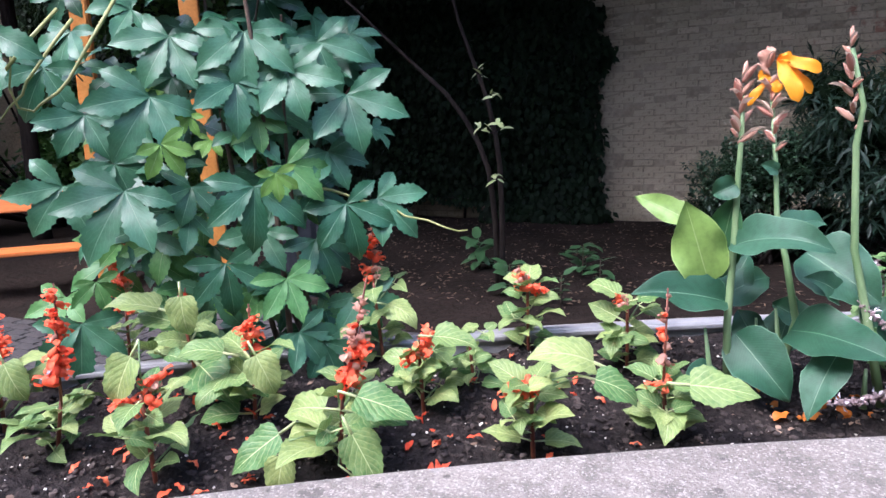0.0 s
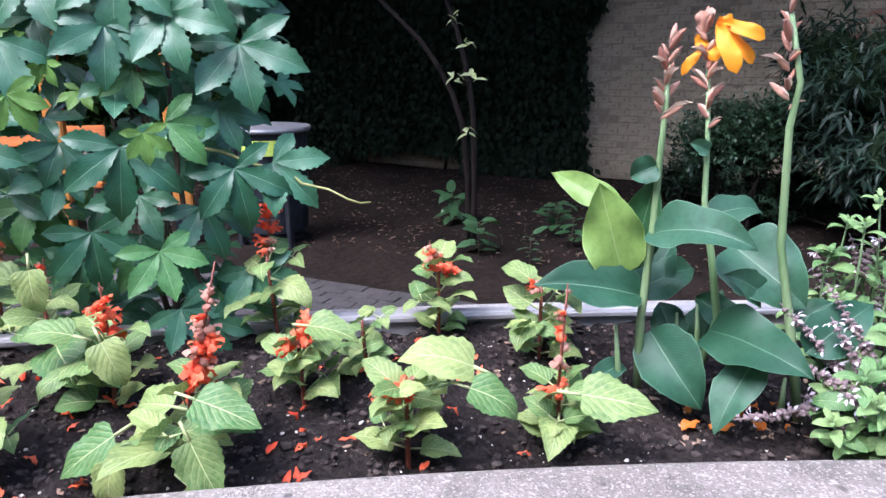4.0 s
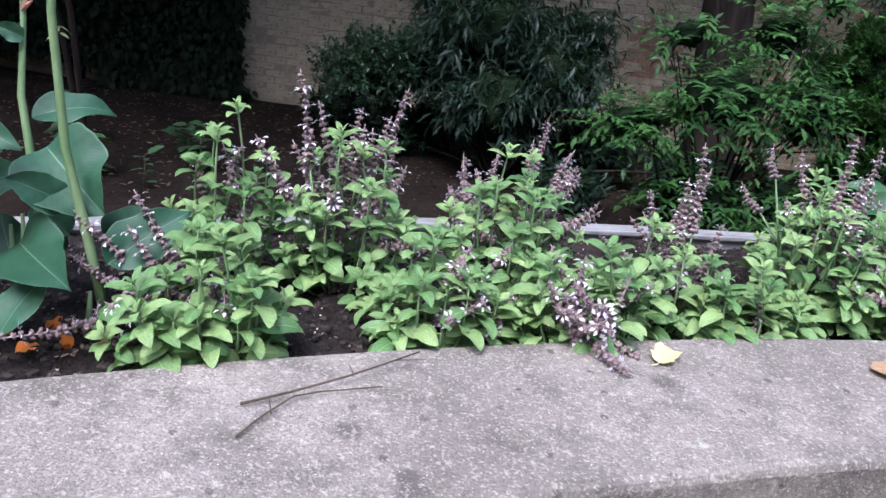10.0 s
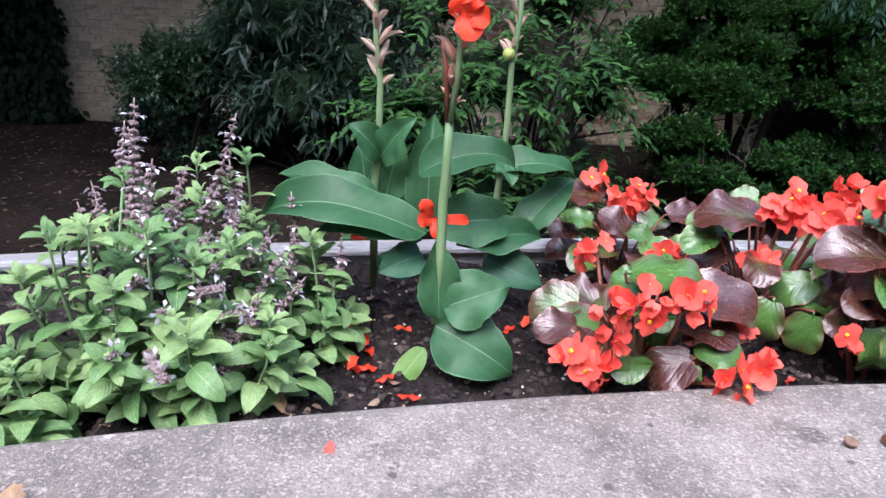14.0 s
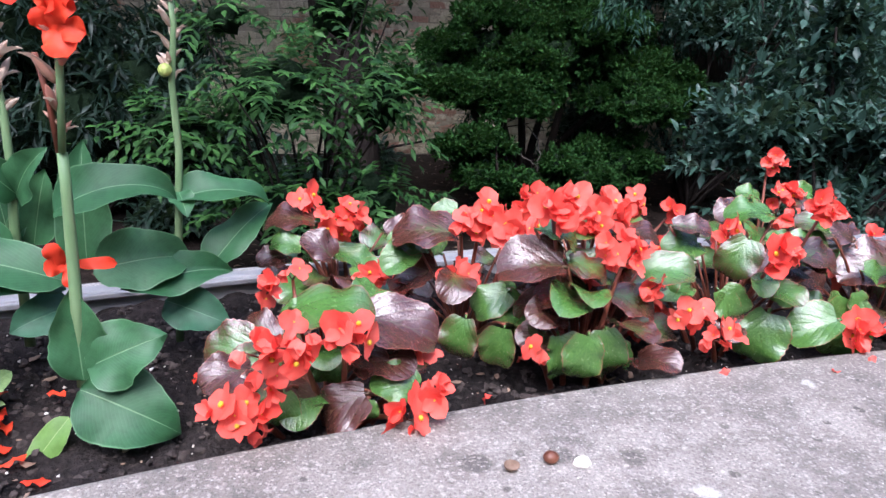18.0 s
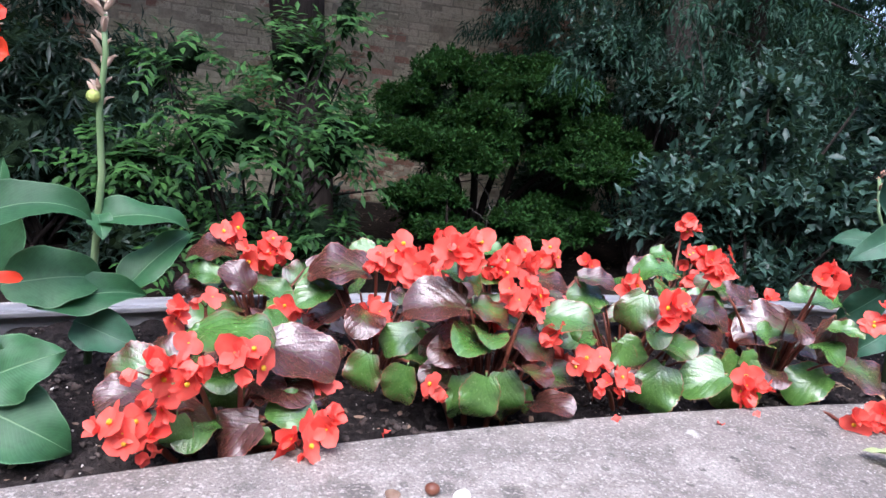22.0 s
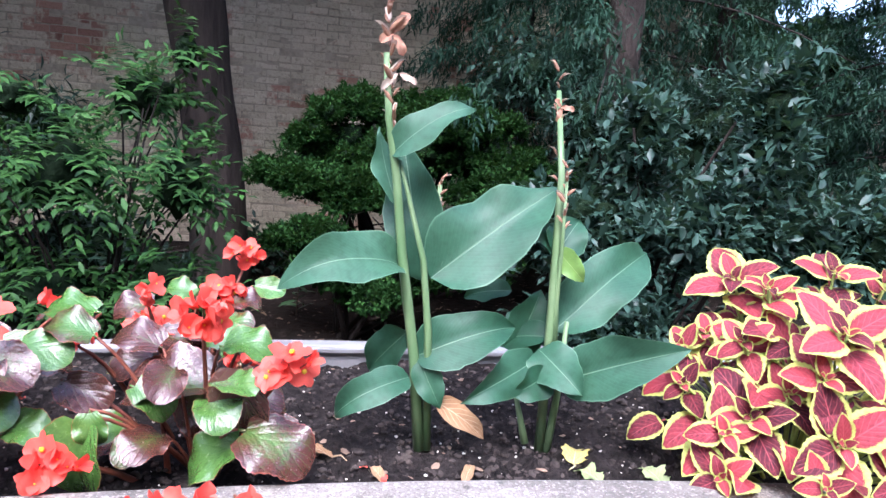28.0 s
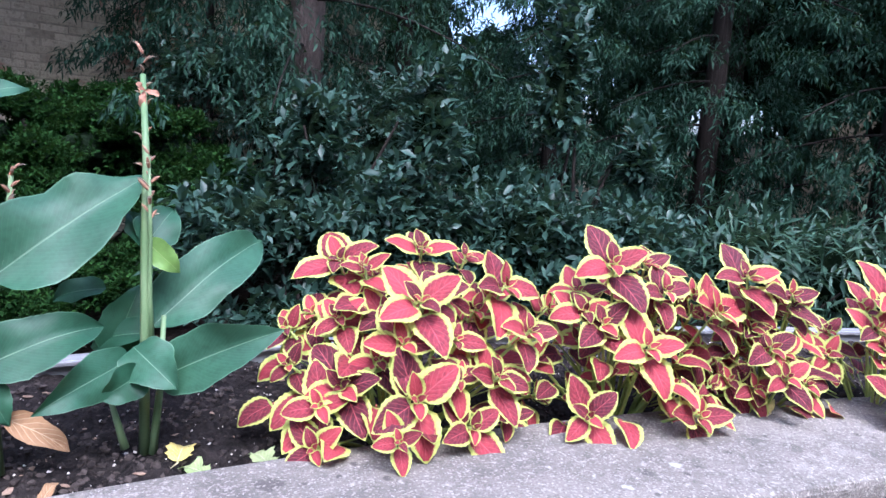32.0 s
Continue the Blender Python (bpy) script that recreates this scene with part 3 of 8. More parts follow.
M_VIB = lm("viburnum_leaf", (0.025, 0.06, 0.038), (0.055, 0.11, 0.068), rough=0.45)
M_SPRUCE = lm("spruce_needle", (0.008, 0.026, 0.016), (0.026, 0.066, 0.04), rough=0.6, spec=0.15)
# leaf colour lowered to near black to carry the canopy's shade
M_IVY = lm("shaded_ivy_leaf", (0.003, 0.008, 0.004), (0.012, 0.026, 0.011), rough=0.55, spec=0.12)
M_CROWN = lm("tree_crown_leaf", (0.035, 0.09, 0.02), (0.08, 0.16, 0.04), rough=0.5)
M_HEDGE = lm("hedge_leaf", (0.03, 0.09, 0.02), (0.11, 0.22, 0.05), rough=0.4, thin=0.3)
# near-black filler: the shade deep inside foliage, put into a colour
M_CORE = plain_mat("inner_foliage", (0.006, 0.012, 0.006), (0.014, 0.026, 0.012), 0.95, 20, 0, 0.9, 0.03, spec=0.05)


def stems_mesh(name, base, tips, r0, r1, sag=0.1, sides=5):
    pcs = []
    for t in tips:
        b = np.array(base) + rng.uniform(-0.06, 0.06, 3) * (1, 1, 0)
        pcs.append(tube(curve_pts(b, t, (rng.uniform(-sag, sag), rng.uniform(-sag, sag), sag * 0.6), 6), np.linspace(r0, r1, 6), sides))
    v, f = join(pcs)
    return mesh_of(name, v, f)


def shrub(name, base, blobs, kind, size, per, nl, material, label, twig=0.16, droop=0.3, spread=0.9, stem=(0.02, 0.006), core=0.0, low=-0.6, category="shrub", shell=0.5, upward=0.35, stems=14, jitter=0.35, fronds=False):
    """blobs: (centre, radii, sprays). Leaves sit on short twigs that reach out of lumpy masses."""
    th = thing(name, base, label, category)
    b = np.array(base, float)
    R, P, S, ends, cores = [], [], [], [], []
    for k, (c, rad, n) in enumerate(blobs):
        pts, d = blob_points(int(n * per), c, rad, k * 3.7 + b[0], shell, low)
        d = d + rng.normal(0, 0.35, d.shape) + (0, 0, upward)
        d /= np.linalg.norm(d, axis=1, keepdims=True)
        r, p, s, e = pinnate(pts, d, twig, nl, size) if fronds else sprays(pts, d, twig, nl, size, droop, spread, jitter)
        R.append(r), P.append(p - b), S.append(s)
        ends.append(pts[:: max(1, len(pts) // 9)] - b)
        if core:
            cores.append((np.array(c) - b, np.array(rad) * core))
    obj("foliage", foliage_mesh("foliage", kind, np.concatenate(R), np.concatenate(P), np.concatenate(S), material), None, th)
    tips = np.concatenate(ends)
    for tip in tips[:: max(1, len(tips) // stems)]:
        obj("branch", stems_mesh("branch", (0, 0, 0), [tip * 0.9], *stem), M_BARK, th)
    # dark lumps block the view through and stand in for inner shade
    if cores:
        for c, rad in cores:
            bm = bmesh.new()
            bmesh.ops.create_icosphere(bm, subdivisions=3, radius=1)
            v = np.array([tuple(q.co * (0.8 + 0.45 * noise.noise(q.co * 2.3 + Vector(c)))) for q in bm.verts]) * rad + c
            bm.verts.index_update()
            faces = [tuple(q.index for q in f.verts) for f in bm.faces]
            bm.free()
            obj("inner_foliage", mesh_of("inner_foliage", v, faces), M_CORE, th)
    return th


def tufts(masses, size=0.17):
    """Break each rounded mass into smaller round tufts over its upper skin."""
    out = []
    for c, rad, n in masses:
        out.append((c, tuple(np.array(rad) * 0.8), 200))
        d = unit(n * 4)
        for q in d[d[:, 2] > -0.35][:n]:
            s = size * rng.uniform(0.75, 1.2)
            out.append((tuple(np.array(c) + q * np.array(rad) * 0.78), (s, s, s * 0.8), int(190 * (s / 0.17) ** 2)))
    return out


def garden_shrubs():
    shrub("privet_bush", (0.45, 6.4, GZ), [((0.3, 6.4, -0.25), (0.62, 0.5, 0.55), 200), ((0.75, 6.3, -0.1), (0.55, 0.5, 0.5), 150), ((0.5, 6.5, -0.75), (0.45, 0.4, 0.4), 70)],
          "round", 0.042, 3.8, 9, M_PRIVET, "small-leaved dark green bush by the brick wall", 0.16, core=0.5)
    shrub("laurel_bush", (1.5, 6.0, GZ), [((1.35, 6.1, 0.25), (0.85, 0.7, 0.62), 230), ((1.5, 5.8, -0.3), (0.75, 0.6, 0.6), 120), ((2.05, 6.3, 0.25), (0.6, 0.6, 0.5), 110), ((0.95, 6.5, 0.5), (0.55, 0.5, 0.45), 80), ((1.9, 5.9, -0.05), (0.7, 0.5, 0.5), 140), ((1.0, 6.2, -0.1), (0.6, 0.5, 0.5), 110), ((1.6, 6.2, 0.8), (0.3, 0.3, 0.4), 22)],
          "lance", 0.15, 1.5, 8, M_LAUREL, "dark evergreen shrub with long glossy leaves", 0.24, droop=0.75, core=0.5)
    # undergrowth added so that the shaded ground and wall foot turn dark
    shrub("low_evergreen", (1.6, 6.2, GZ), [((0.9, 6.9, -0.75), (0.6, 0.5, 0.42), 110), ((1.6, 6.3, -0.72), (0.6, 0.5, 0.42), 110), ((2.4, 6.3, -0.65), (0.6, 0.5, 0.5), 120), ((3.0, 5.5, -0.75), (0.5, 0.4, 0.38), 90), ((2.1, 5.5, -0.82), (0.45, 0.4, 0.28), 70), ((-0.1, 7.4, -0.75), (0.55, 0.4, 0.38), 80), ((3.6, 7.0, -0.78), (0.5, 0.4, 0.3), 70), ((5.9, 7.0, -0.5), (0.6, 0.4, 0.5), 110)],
          "ovate", 0.1, 1.6, 8, M_LAUREL, "low dark evergreen undergrowth added to darken shaded soil", 0.2, core=0.55, stems=8)
    shrub("jasmine_shrub", (2.85, 4.45, GZ), [((2.75, 4.35, 0.1), (0.62, 0.45, 0.5), 150), ((2.25, 4.3, -0.1), (0.45, 0.38, 0.32), 70), ((3.1, 4.6, 0.5), (0.42, 0.4, 0.4), 80), ((2.7, 4.3, -0.5), (0.6, 0.42, 0.4), 90), ((3.3, 4.45, 0.05), (0.36, 0.36, 0.5), 80), ((3.25, 4.4, -0.5), (0.4, 0.38, 0.42), 80), ((3.32, 4.5, 0.75), (0.16, 0.16, 0.3), 18), ((2.5, 4.5, 0.45), (0.3, 0.3, 0.25), 30)],
          "ovate", 0.07, 1.0, 4, M_NANDINA, "bright green shrub with arching leafy sprays", 0.3, core=0.38, stem=(0.012, 0.004), shell=0.3, upward=0.15, fronds=True, stems=26)
    shrub("cypress_bush", (4.75, 5.8, GZ), tufts([((4.3, 5.8, 0.32), (0.5, 0.42, 0.34), 12), ((4.85, 5.5, 0.28), (0.42, 0.4, 0.32), 10), ((5.4, 5.6, 0.25), (0.5, 0.45, 0.38), 12), ((5.8, 5.7, 0.0), (0.4, 0.4, 0.32), 9), ((4.0, 5.8, 0.1), (0.34, 0.35, 0.28), 8), ((5.1, 6.0, 0.5), (0.5, 0.4, 0.25), 8), ((4.6, 5.9, 0.55), (0.4, 0.35, 0.2), 6), ((4.45, 5.6, 0.06), (0.4, 0.34, 0.24), 8), ((5.5, 5.5, 0.0), (0.45, 0.35, 0.28), 8), ((4.1, 5.3, -0.02), (0.3, 0.3, 0.2), 8), ((4.45, 5.3, -0.02), (0.28, 0.3, 0.18), 7), ((5.35, 5.3, -0.05), (0.36, 0.3, 0.2), 8)]),
          "fan", 0.04, 1.0, 8, M_CYPRESS, "rounded dwarf cypress with tiers of dense green sprays", 0.05, droop=0.0, spread=0.7, core=0.56, stem=(0.045, 0.015), shell=0.85, upward=0.5, category="conifer", stems=9)
    shrub("dwarf_cypress", (4.3, 5.0, GZ), tufts([((4.05, 5.0, -0.44), (0.3, 0.3, 0.28), 10), ((4.4, 4.9, -0.64), (0.3, 0.28, 0.24), 8), ((4.85, 5.0, -0.55), (0.28, 0.26, 0.26), 8), ((5.25, 5.2, -0.5), (0.28, 0.26, 0.32), 8)], 0.14),
          "fan", 0.04, 1.0, 8, M_CYPRESS, "low mounded dwarf cypress on bare soil", 0.05, droop=0.0, spread=0.7, core=0.56, shell=0.85, upward=0.5, category="conifer", stems=5)
    shrub("olive_green_bush", (5.6, 3.6, GZ), [((5.35, 3.75, 0.0), (0.62, 0.5, 0.5), 170), ((5.95, 3.5, 0.05), (0.62, 0.5, 0.5), 170), ((6.1, 3.4, 0.6), (0.26, 0.24, 0.5), 48), ((5.6, 3.7, 0.5), (0.26, 0.26, 0.4), 48), ((5.5, 3.6, -0.5), (0.7, 0.5, 0.4), 110)],
          "oval", 0.078, 2.9, 8, M_EUON, "dense bush with small grey-green leaves", 0.22, droop=0.1, core=0.45, upward=0.7)
    shrub("olive_green_bush", (6.9, 3.3, GZ), [((6.7, 3.2, 0.0), (0.65, 0.5, 0.5), 170), ((7.35, 3.0, 0.0), (0.6, 0.5, 0.45), 130), ((6.95, 3.3, 0.9), (0.22, 0.22, 0.75), 60), ((7.5, 3.1, 0.5), (0.22, 0.22, 0.4), 36), ((7.0, 3.1, -0.5), (0.8, 0.5, 0.4), 110)],
          "oval", 0.078, 2.9, 8, M_EUON, "dense bush with small grey-green leaves and tall shoots", 0.22, droop=0.1, core=0.45, upward=0.7)
    shrub("viburnum_bush", (8.1, 2.6, GZ), [((8.0, 2.6, -0.05), (0.65, 0.5, 0.5), 100), ((8.6, 2.3, -0.1), (0.6, 0.5, 0.55), 80), ((8.1, 2.4, -0.6), (0.7, 0.5, 0.4), 60)],
          "lance", 0.14, 1.9, 8, M_VIB, "shrub with long drooping matt green leaves", 0.26, droop=0.5, core=0.45)
    shrub("shade_bush", (6.2, 5.6, GZ), [((6.3, 5.7, 0.6), (0.8, 0.5, 0.6), 130), ((5.8, 5.9, 0.9), (0.6, 0.45, 0.5), 90), ((7.2, 5.4, 0.5), (0.8, 0.5, 0.9), 130), ((6.5, 5.5, -0.3), (0.9, 0.5, 0.6), 110)],
          "oval", 0.075, 2.2, 8, M_EUON, "tall grey-green shrub under the conifer", 0.24, core=0.4, upward=0.5)




# ---- trees, ivy and things beyond the planter ----
def trunk_mesh(path, radii, sides=14, rough=0.06):
    v, f = tube(path, radii, sides)
    c = np.repeat(np.asarray(path, float), sides, 0)
    d = v - c
    k = np.array([1 + rough * 2 * noise.noise(Vector(q) * 6) + rough * noise.noise(Vector(q) * 19) for q in v])
    return mesh_of("trunk", c + d * k[:, None], f)


def smooth_path(pts, n=14):
    P = np.array(pts, float)
    t = np.linspace(0, len(P) - 1, n)
    return np.stack([np.interp(t, range(len(P)), P[:, i]) for i in range(3)], 1)


def crown_tree(name, foot, path, radii, crown, leaf, per, label, bark=None, limbs=6):
    """A trunk with limbs that carry broad, uneven leaf masses, unseen overhead, added for shade. Each mass: (centre,
    radii).
    """
    th = thing(name, foot, label, "tree")
    b = np.array(foot)
    obj("trunk", trunk_mesh(smooth_path(path) - b, np.interp(np.linspace(0, 1, 14), np.linspace(0, 1, len(radii)), radii)), bark or M_BARK, th)
    top = np.array(path[-1])
    R, P, S = [], [], []
    for k, (c, rad) in enumerate(crown):
        pts, d = blob_points(per, c, rad, k * 2.3 + foot[0], 0.2)
        d = d + rng.normal(0, 0.5, d.shape) + (0, 0, 0.1)
        d /= np.linalg.norm(d, axis=1, keepdims=True)
        r, p, s, _ = sprays(pts, d, 0.5, 6, leaf, 0.5)
        R.append(r), P.append(p - b), S.append(s)
        limb = curve_pts(top - b, np.array(c) - b, (0, 0, 0.3), 6)
        v, f = tube(limb, np.linspace(radii[-1] * 0.8, 0.02, 6), 7)
        obj("limb", mesh_of("limb", v, f), bark or M_BARK, th)
    obj("crown", foliage_mesh("crown", "clump", np.concatenate(R), np.concatenate(P), np.concatenate(S), M_CROWN), None, th)
    return th


def spruce(foot, h, r0, low, tiers, seed, label="dark spruce with drooping needle branches", spread=1.0, leaf=0.1, n=40, bark=None):
    th = thing("spruce", foot, label, "conifer", "spruces")
    r = np.random.default_rng(seed)
    obj("trunk", trunk_mesh([(0, 0, -0.05), (0.02, 0, h * 0.3), (0, 0.02, h * 0.65), (0, 0, h)], [r0, r0 * 0.8, r0 * 0.5, 0.03]), bark or M_BARK, th)
    P, D = [], []
    for i in range(tiers):
        z = low + (h - low) * (i / tiers) ** 1.1
        reach = spread * (1.0 - 0.75 * i / tiers)
        for k in range(7):
            a = k * 0.898 + i * 0.6 + r.uniform(-0.3, 0.3)
            L = reach * r.uniform(0.7, 1.2)
            out = np.array((math.cos(a), math.sin(a), 0))
            across = np.array((-math.sin(a), math.cos(a), 0))
            tip = out * L + (0, 0, z - 0.3 * L)
            path = curve_pts((0, 0, z), tip, (0, 0, 0.06 * L), 6)
            if k % 5 == 0:
                v, f = tube(path, np.linspace(0.014, 0.004, 6), 5)
                obj("branch", mesh_of("branch", v, f), M_BARK, th)
            q = np.sqrt(r.uniform(0.02, 1.0, n))
            c = path[0] + (path[-1] - path[0]) * q[:, None] + np.outer(0.24 * L * q * (1 - q), (0, 0, 1))
            w = (0.36 * L * (1.15 - q) + 0.05) * r.uniform(-1, 1, n)
            P.append(c + across * w[:, None] + np.stack([r.normal(0, 0.02, n), r.normal(0, 0.02, n), -0.3 * np.abs(w) - r.uniform(0, 0.16, n)], 1))
            D.append(across * np.sign(w)[:, None] * 0.55 + out * 0.5 + np.array((0, 0, -0.75)) + r.normal(0, 0.2, (n, 3)))
    P, D = np.concatenate(P), np.concatenate(D)
    D /= np.linalg.norm(D, axis=1, keepdims=True)
    rot, pos, size, _ = sprays(P, D, 0.22, 10, leaf, 0.3, 0.75, 0.2)
    obj("needles", foliage_mesh("needles", "needle", rot, pos, size, M_SPRUCE), None, th)
    return th


def trees():
    # leaf masses out of view overhead, added to shade the background
    crown_tree("courtyard_tree", (3.42, 6.26, GZ), [(3.42, 6.26, GZ - 0.1), (3.4, 6.26, -0.3), (3.28, 6.26, 0.6), (3.2, 6.26, 1.2), (3.05, 6.25, 2.0), (2.9, 6.2, 3.4)], [0.26, 0.22, 0.21, 0.22, 0.19, 0.14],
               [((1.5, 6.6, 5.0), (2.6, 2.4, 1.6)), ((4.2, 6.4, 5.2), (2.6, 2.6, 1.6)), ((2.8, 5.0, 4.7), (2.2, 1.7, 1.1)), ((0.2, 5.2, 4.8), (2.0, 1.9, 1.2))], 0.34, 700, "broadleaf tree with a dark forked trunk before the wall")
    # these masses reach far past the trunk to darken ivy, wall and ground
    crown_tree("courtyard_tree", (-8.6, 5.6, GZ), [(-8.6, 5.6, GZ - 0.1), (-8.55, 5.6, 0.5), (-8.6, 5.6, 2.0), (-8.5, 5.6, 3.2)], [0.12, 0.1, 0.09, 0.08],
               [((-8.5, 5.6, 4.6), (2.8, 2.8, 1.6)), ((-5.6, 6.0, 4.8), (2.6, 2.5, 1.5)), ((-2.8, 6.4, 4.9), (2.6, 2.5, 1.5)), ((-6.0, 3.7, 4.6), (2.4, 1.8, 1.1)), ((-3.0, 4.2, 4.7), (2.2, 1.5, 1.1)), ((-1.8, 6.5, 3.5), (2.4, 1.8, 1.0)), ((0.3, 7.2, 3.5), (1.7, 1.2, 0.9)), ((-4.4, 6.6, 3.5), (2.0, 1.7, 0.9)), ((-10.5, 3.0, 4.6), (2.2, 2.4, 1.4)), ((-2.0, 2.6, 3.9), (1.8, 1.1, 0.7))], 0.36, 900, "slender dark-trunked tree with wide unseen crowns added to shade the yard")
    # the scaly-barked conifer and its neighbours
    spruce((6.75, 6.3, GZ), 8.5, 0.2, 2.3, 12, 3, "conifer with a thick scaly reddish trunk", 2.0, bark=M_PINE_BARK)
    spruce((6.1, 6.9, GZ), 5.0, 0.06, 1.3, 9, 4, spread=1.5)
    for k, (x, y, h, low) in enumerate(((8.4, 7.2, 8.0, 0.3), (9.4, 5.7, 8.0, 0.4), (10.4, 4.5, 8.0, 0.4), (11.2, 3.1, 8.0, 0.4), (11.6, 1.6, 8.0, 0.3), (7.6, 8.9, 8.0, 0.2), (11.9, 0.0, 8.0, 0.3), (10.9, 6.9, 8.5, 0.3), (12.6, 5.6, 8.5, 1.4), (12.4, 8.3, 8.5, 1.5))):
        spruce((x, y, GZ), h, 0.13, low, 17, 20 + k, spread=1.85, leaf=0.1 if k < 5 else 0.15, n=34 if k < 5 else 18)


def conifer_screen():
    """Dense dark conifers added beyond the spruces to block the sky and close the yard."""
    for k, (x, y, z, r, h) in enumerate(((12.6, -0.6, 1.6, 1.6, 3.6), (13.3, 1.4, 2.2, 1.7, 3.8), (13.6, 3.4, 2.8, 1.7, 3.3), (13.9, 5.4, 3.2, 1.8, 3.3), (13.6, 7.4, 3.2, 1.8, 3.2), (9.7, 9.2, 1.6, 1.2, 3.0), (15.2, 9.6, 4.6, 1.6, 3.2), (12.5, 10.5, 0.9, 1.3, 1.7))):
        shrub("screen_conifer", (x, y, GZ), [((x, y, z), (r, r, h), 420), ((x, y, z + h * 0.7), (r * 0.8, r * 0.8, h * 0.6), 160)], "fan", 0.2, 1.0, 7, M_SPRUCE, "tall dense dark conifer added at the yard's edge to block the sky", 0.35, droop=0.6, spread=0.7, core=0.72, low=-1.0, stem=(0.09, 0.03), category="conifer", stems=3)


def twin_tree():
    """A thin double-stemmed tree with a few late yellow-green leaves."""
    foot = (-1.58, 4.95, GZ)
    th = thing("thin_tree", foot, "thin double-stemmed bare tree with few yellow-green leaves", "tree")
    b = np.array((-1.68, 4.95, GZ))
    for pts, r in (([(-1.68, 4.95, GZ - 0.05), (-1.63, 4.8, -0.4), (-1.62, 4.65, 0.1), (-1.85, 4.6, 0.55), (-2.3, 4.6, 0.95), (-2.9, 4.6, 1.5)], (0.028, 0.01)),
                   ([(-1.64, 4.93, GZ - 0.05), (-1.55, 4.75, -0.4), (-1.5, 4.6, 0.15), (-1.55, 4.5, 0.6), (-1.75, 4.5, 1.1), (-1.9, 4.5, 1.8)], (0.026, 0.009))):
        obj("stem", trunk_mesh(smooth_path(pts, 12) - b, np.linspace(*r, 12), 8), M_BARK, th)
    r = random.Random(9)
    me = leaf_mesh("leaf", M_LIMELEAF, 0.075, 0.038, ovate, 4, 3, 0.6, 0.2)
    for c in ((-1.403, 4.305, -0.01), (-1.52, 4.33, 0.357), (-1.45, 4.35, 0.6), (-1.36, 4.3, 0.36), (-1.6, 4.5, 0.75)):
        for i in range(6):
            a = i * 1.05
            leaf_at(th, me, np.array(c) - b + (r.uniform(-0.02, 0.02), 0, r.uniform(-0.03, 0.04)), (math.cos(a), math.sin(a), r.uniform(-0.6, 1.0)), (r.uniform(-0.5, 0.5), -0.6, 1), r.uniform(0.8, 1.5))
        v, f = tube([np.array(c) - b, np.array((-1.56, 4.6, c[2] - 0.05)) - b], [0.003, 0.006], 4)
        obj("twig", mesh_of("twig", v, f), M_BARK, th)


def ivy_depth(x, z):
    """How far the ivy stands out from the wall; nothing beyond its ragged edge."""
    edge = -1.5 + 0.3 * noise.noise(Vector((z * 1.3, 2, 0))) + 0.22 * noise.noise(Vector((z * 4, 7, 0)))
    bare = -0.72 + 0.3 * noise.noise(Vector((x * 0.8, 0, 3)))
    if x > edge or (z < bare and -4.9 < x < -3.1):
        return 0.0
    d = 0.42 + 0.3 * noise.noise(Vector((x * 0.9, z * 0.9, 1))) + 0.14 * noise.noise(Vector((x * 3, z * 3, 1)))
    return max(0.06, d * min(1.0, 0.35 + (edge - x) * 1.3))


def ivy():
    th = thing("ivy", (-5, WALL_Y, GZ), "dense dark ivy in deep shade covering the brick wall", "climbing plant")
    b = np.array((-5, WALL_Y, GZ))
    P, D = [], []
    n = 0
    while n < 30000:
        x, z = -0.9 - 11.1 * rng.random() ** 1.25, rng.uniform(-1, 3.2)
        d = ivy_depth(x, z)
        if not d:
            continue
        n += 1
        P.append((x, WALL_Y - 0.02 - d * rng.uniform(0.55, 1.08), z))
        D.append((rng.normal(0, 0.5), -0.4 + rng.normal(0, 0.3), -0.8 + rng.normal(0, 0.4)))
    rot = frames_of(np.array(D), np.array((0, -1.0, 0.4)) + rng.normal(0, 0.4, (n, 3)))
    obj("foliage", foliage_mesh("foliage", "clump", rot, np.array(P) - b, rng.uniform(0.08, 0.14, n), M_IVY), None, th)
    # a lumpy dark sheet stands in for the shade behind the ivy leaves
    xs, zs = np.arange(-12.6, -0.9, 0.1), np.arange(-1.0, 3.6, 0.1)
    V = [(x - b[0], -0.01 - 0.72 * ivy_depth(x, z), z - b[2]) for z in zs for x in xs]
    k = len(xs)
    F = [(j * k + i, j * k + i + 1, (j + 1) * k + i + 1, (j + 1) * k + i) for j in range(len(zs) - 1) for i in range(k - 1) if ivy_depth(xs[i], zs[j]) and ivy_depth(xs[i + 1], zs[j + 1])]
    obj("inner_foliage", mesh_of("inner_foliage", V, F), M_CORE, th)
    for i in range(7):
        x = -10 + i * 1.3
        v, f = tube([(x - b[0], -0.03, -0.02), (x - b[0] + 0.2, -0.04, 1.5), (x - b[0] - 0.1, -0.04, 3.2)], [0.02, 0.015, 0.008], 5)
        obj("vine_stem", mesh_of("vine_stem", v, f), M_BARK, th)


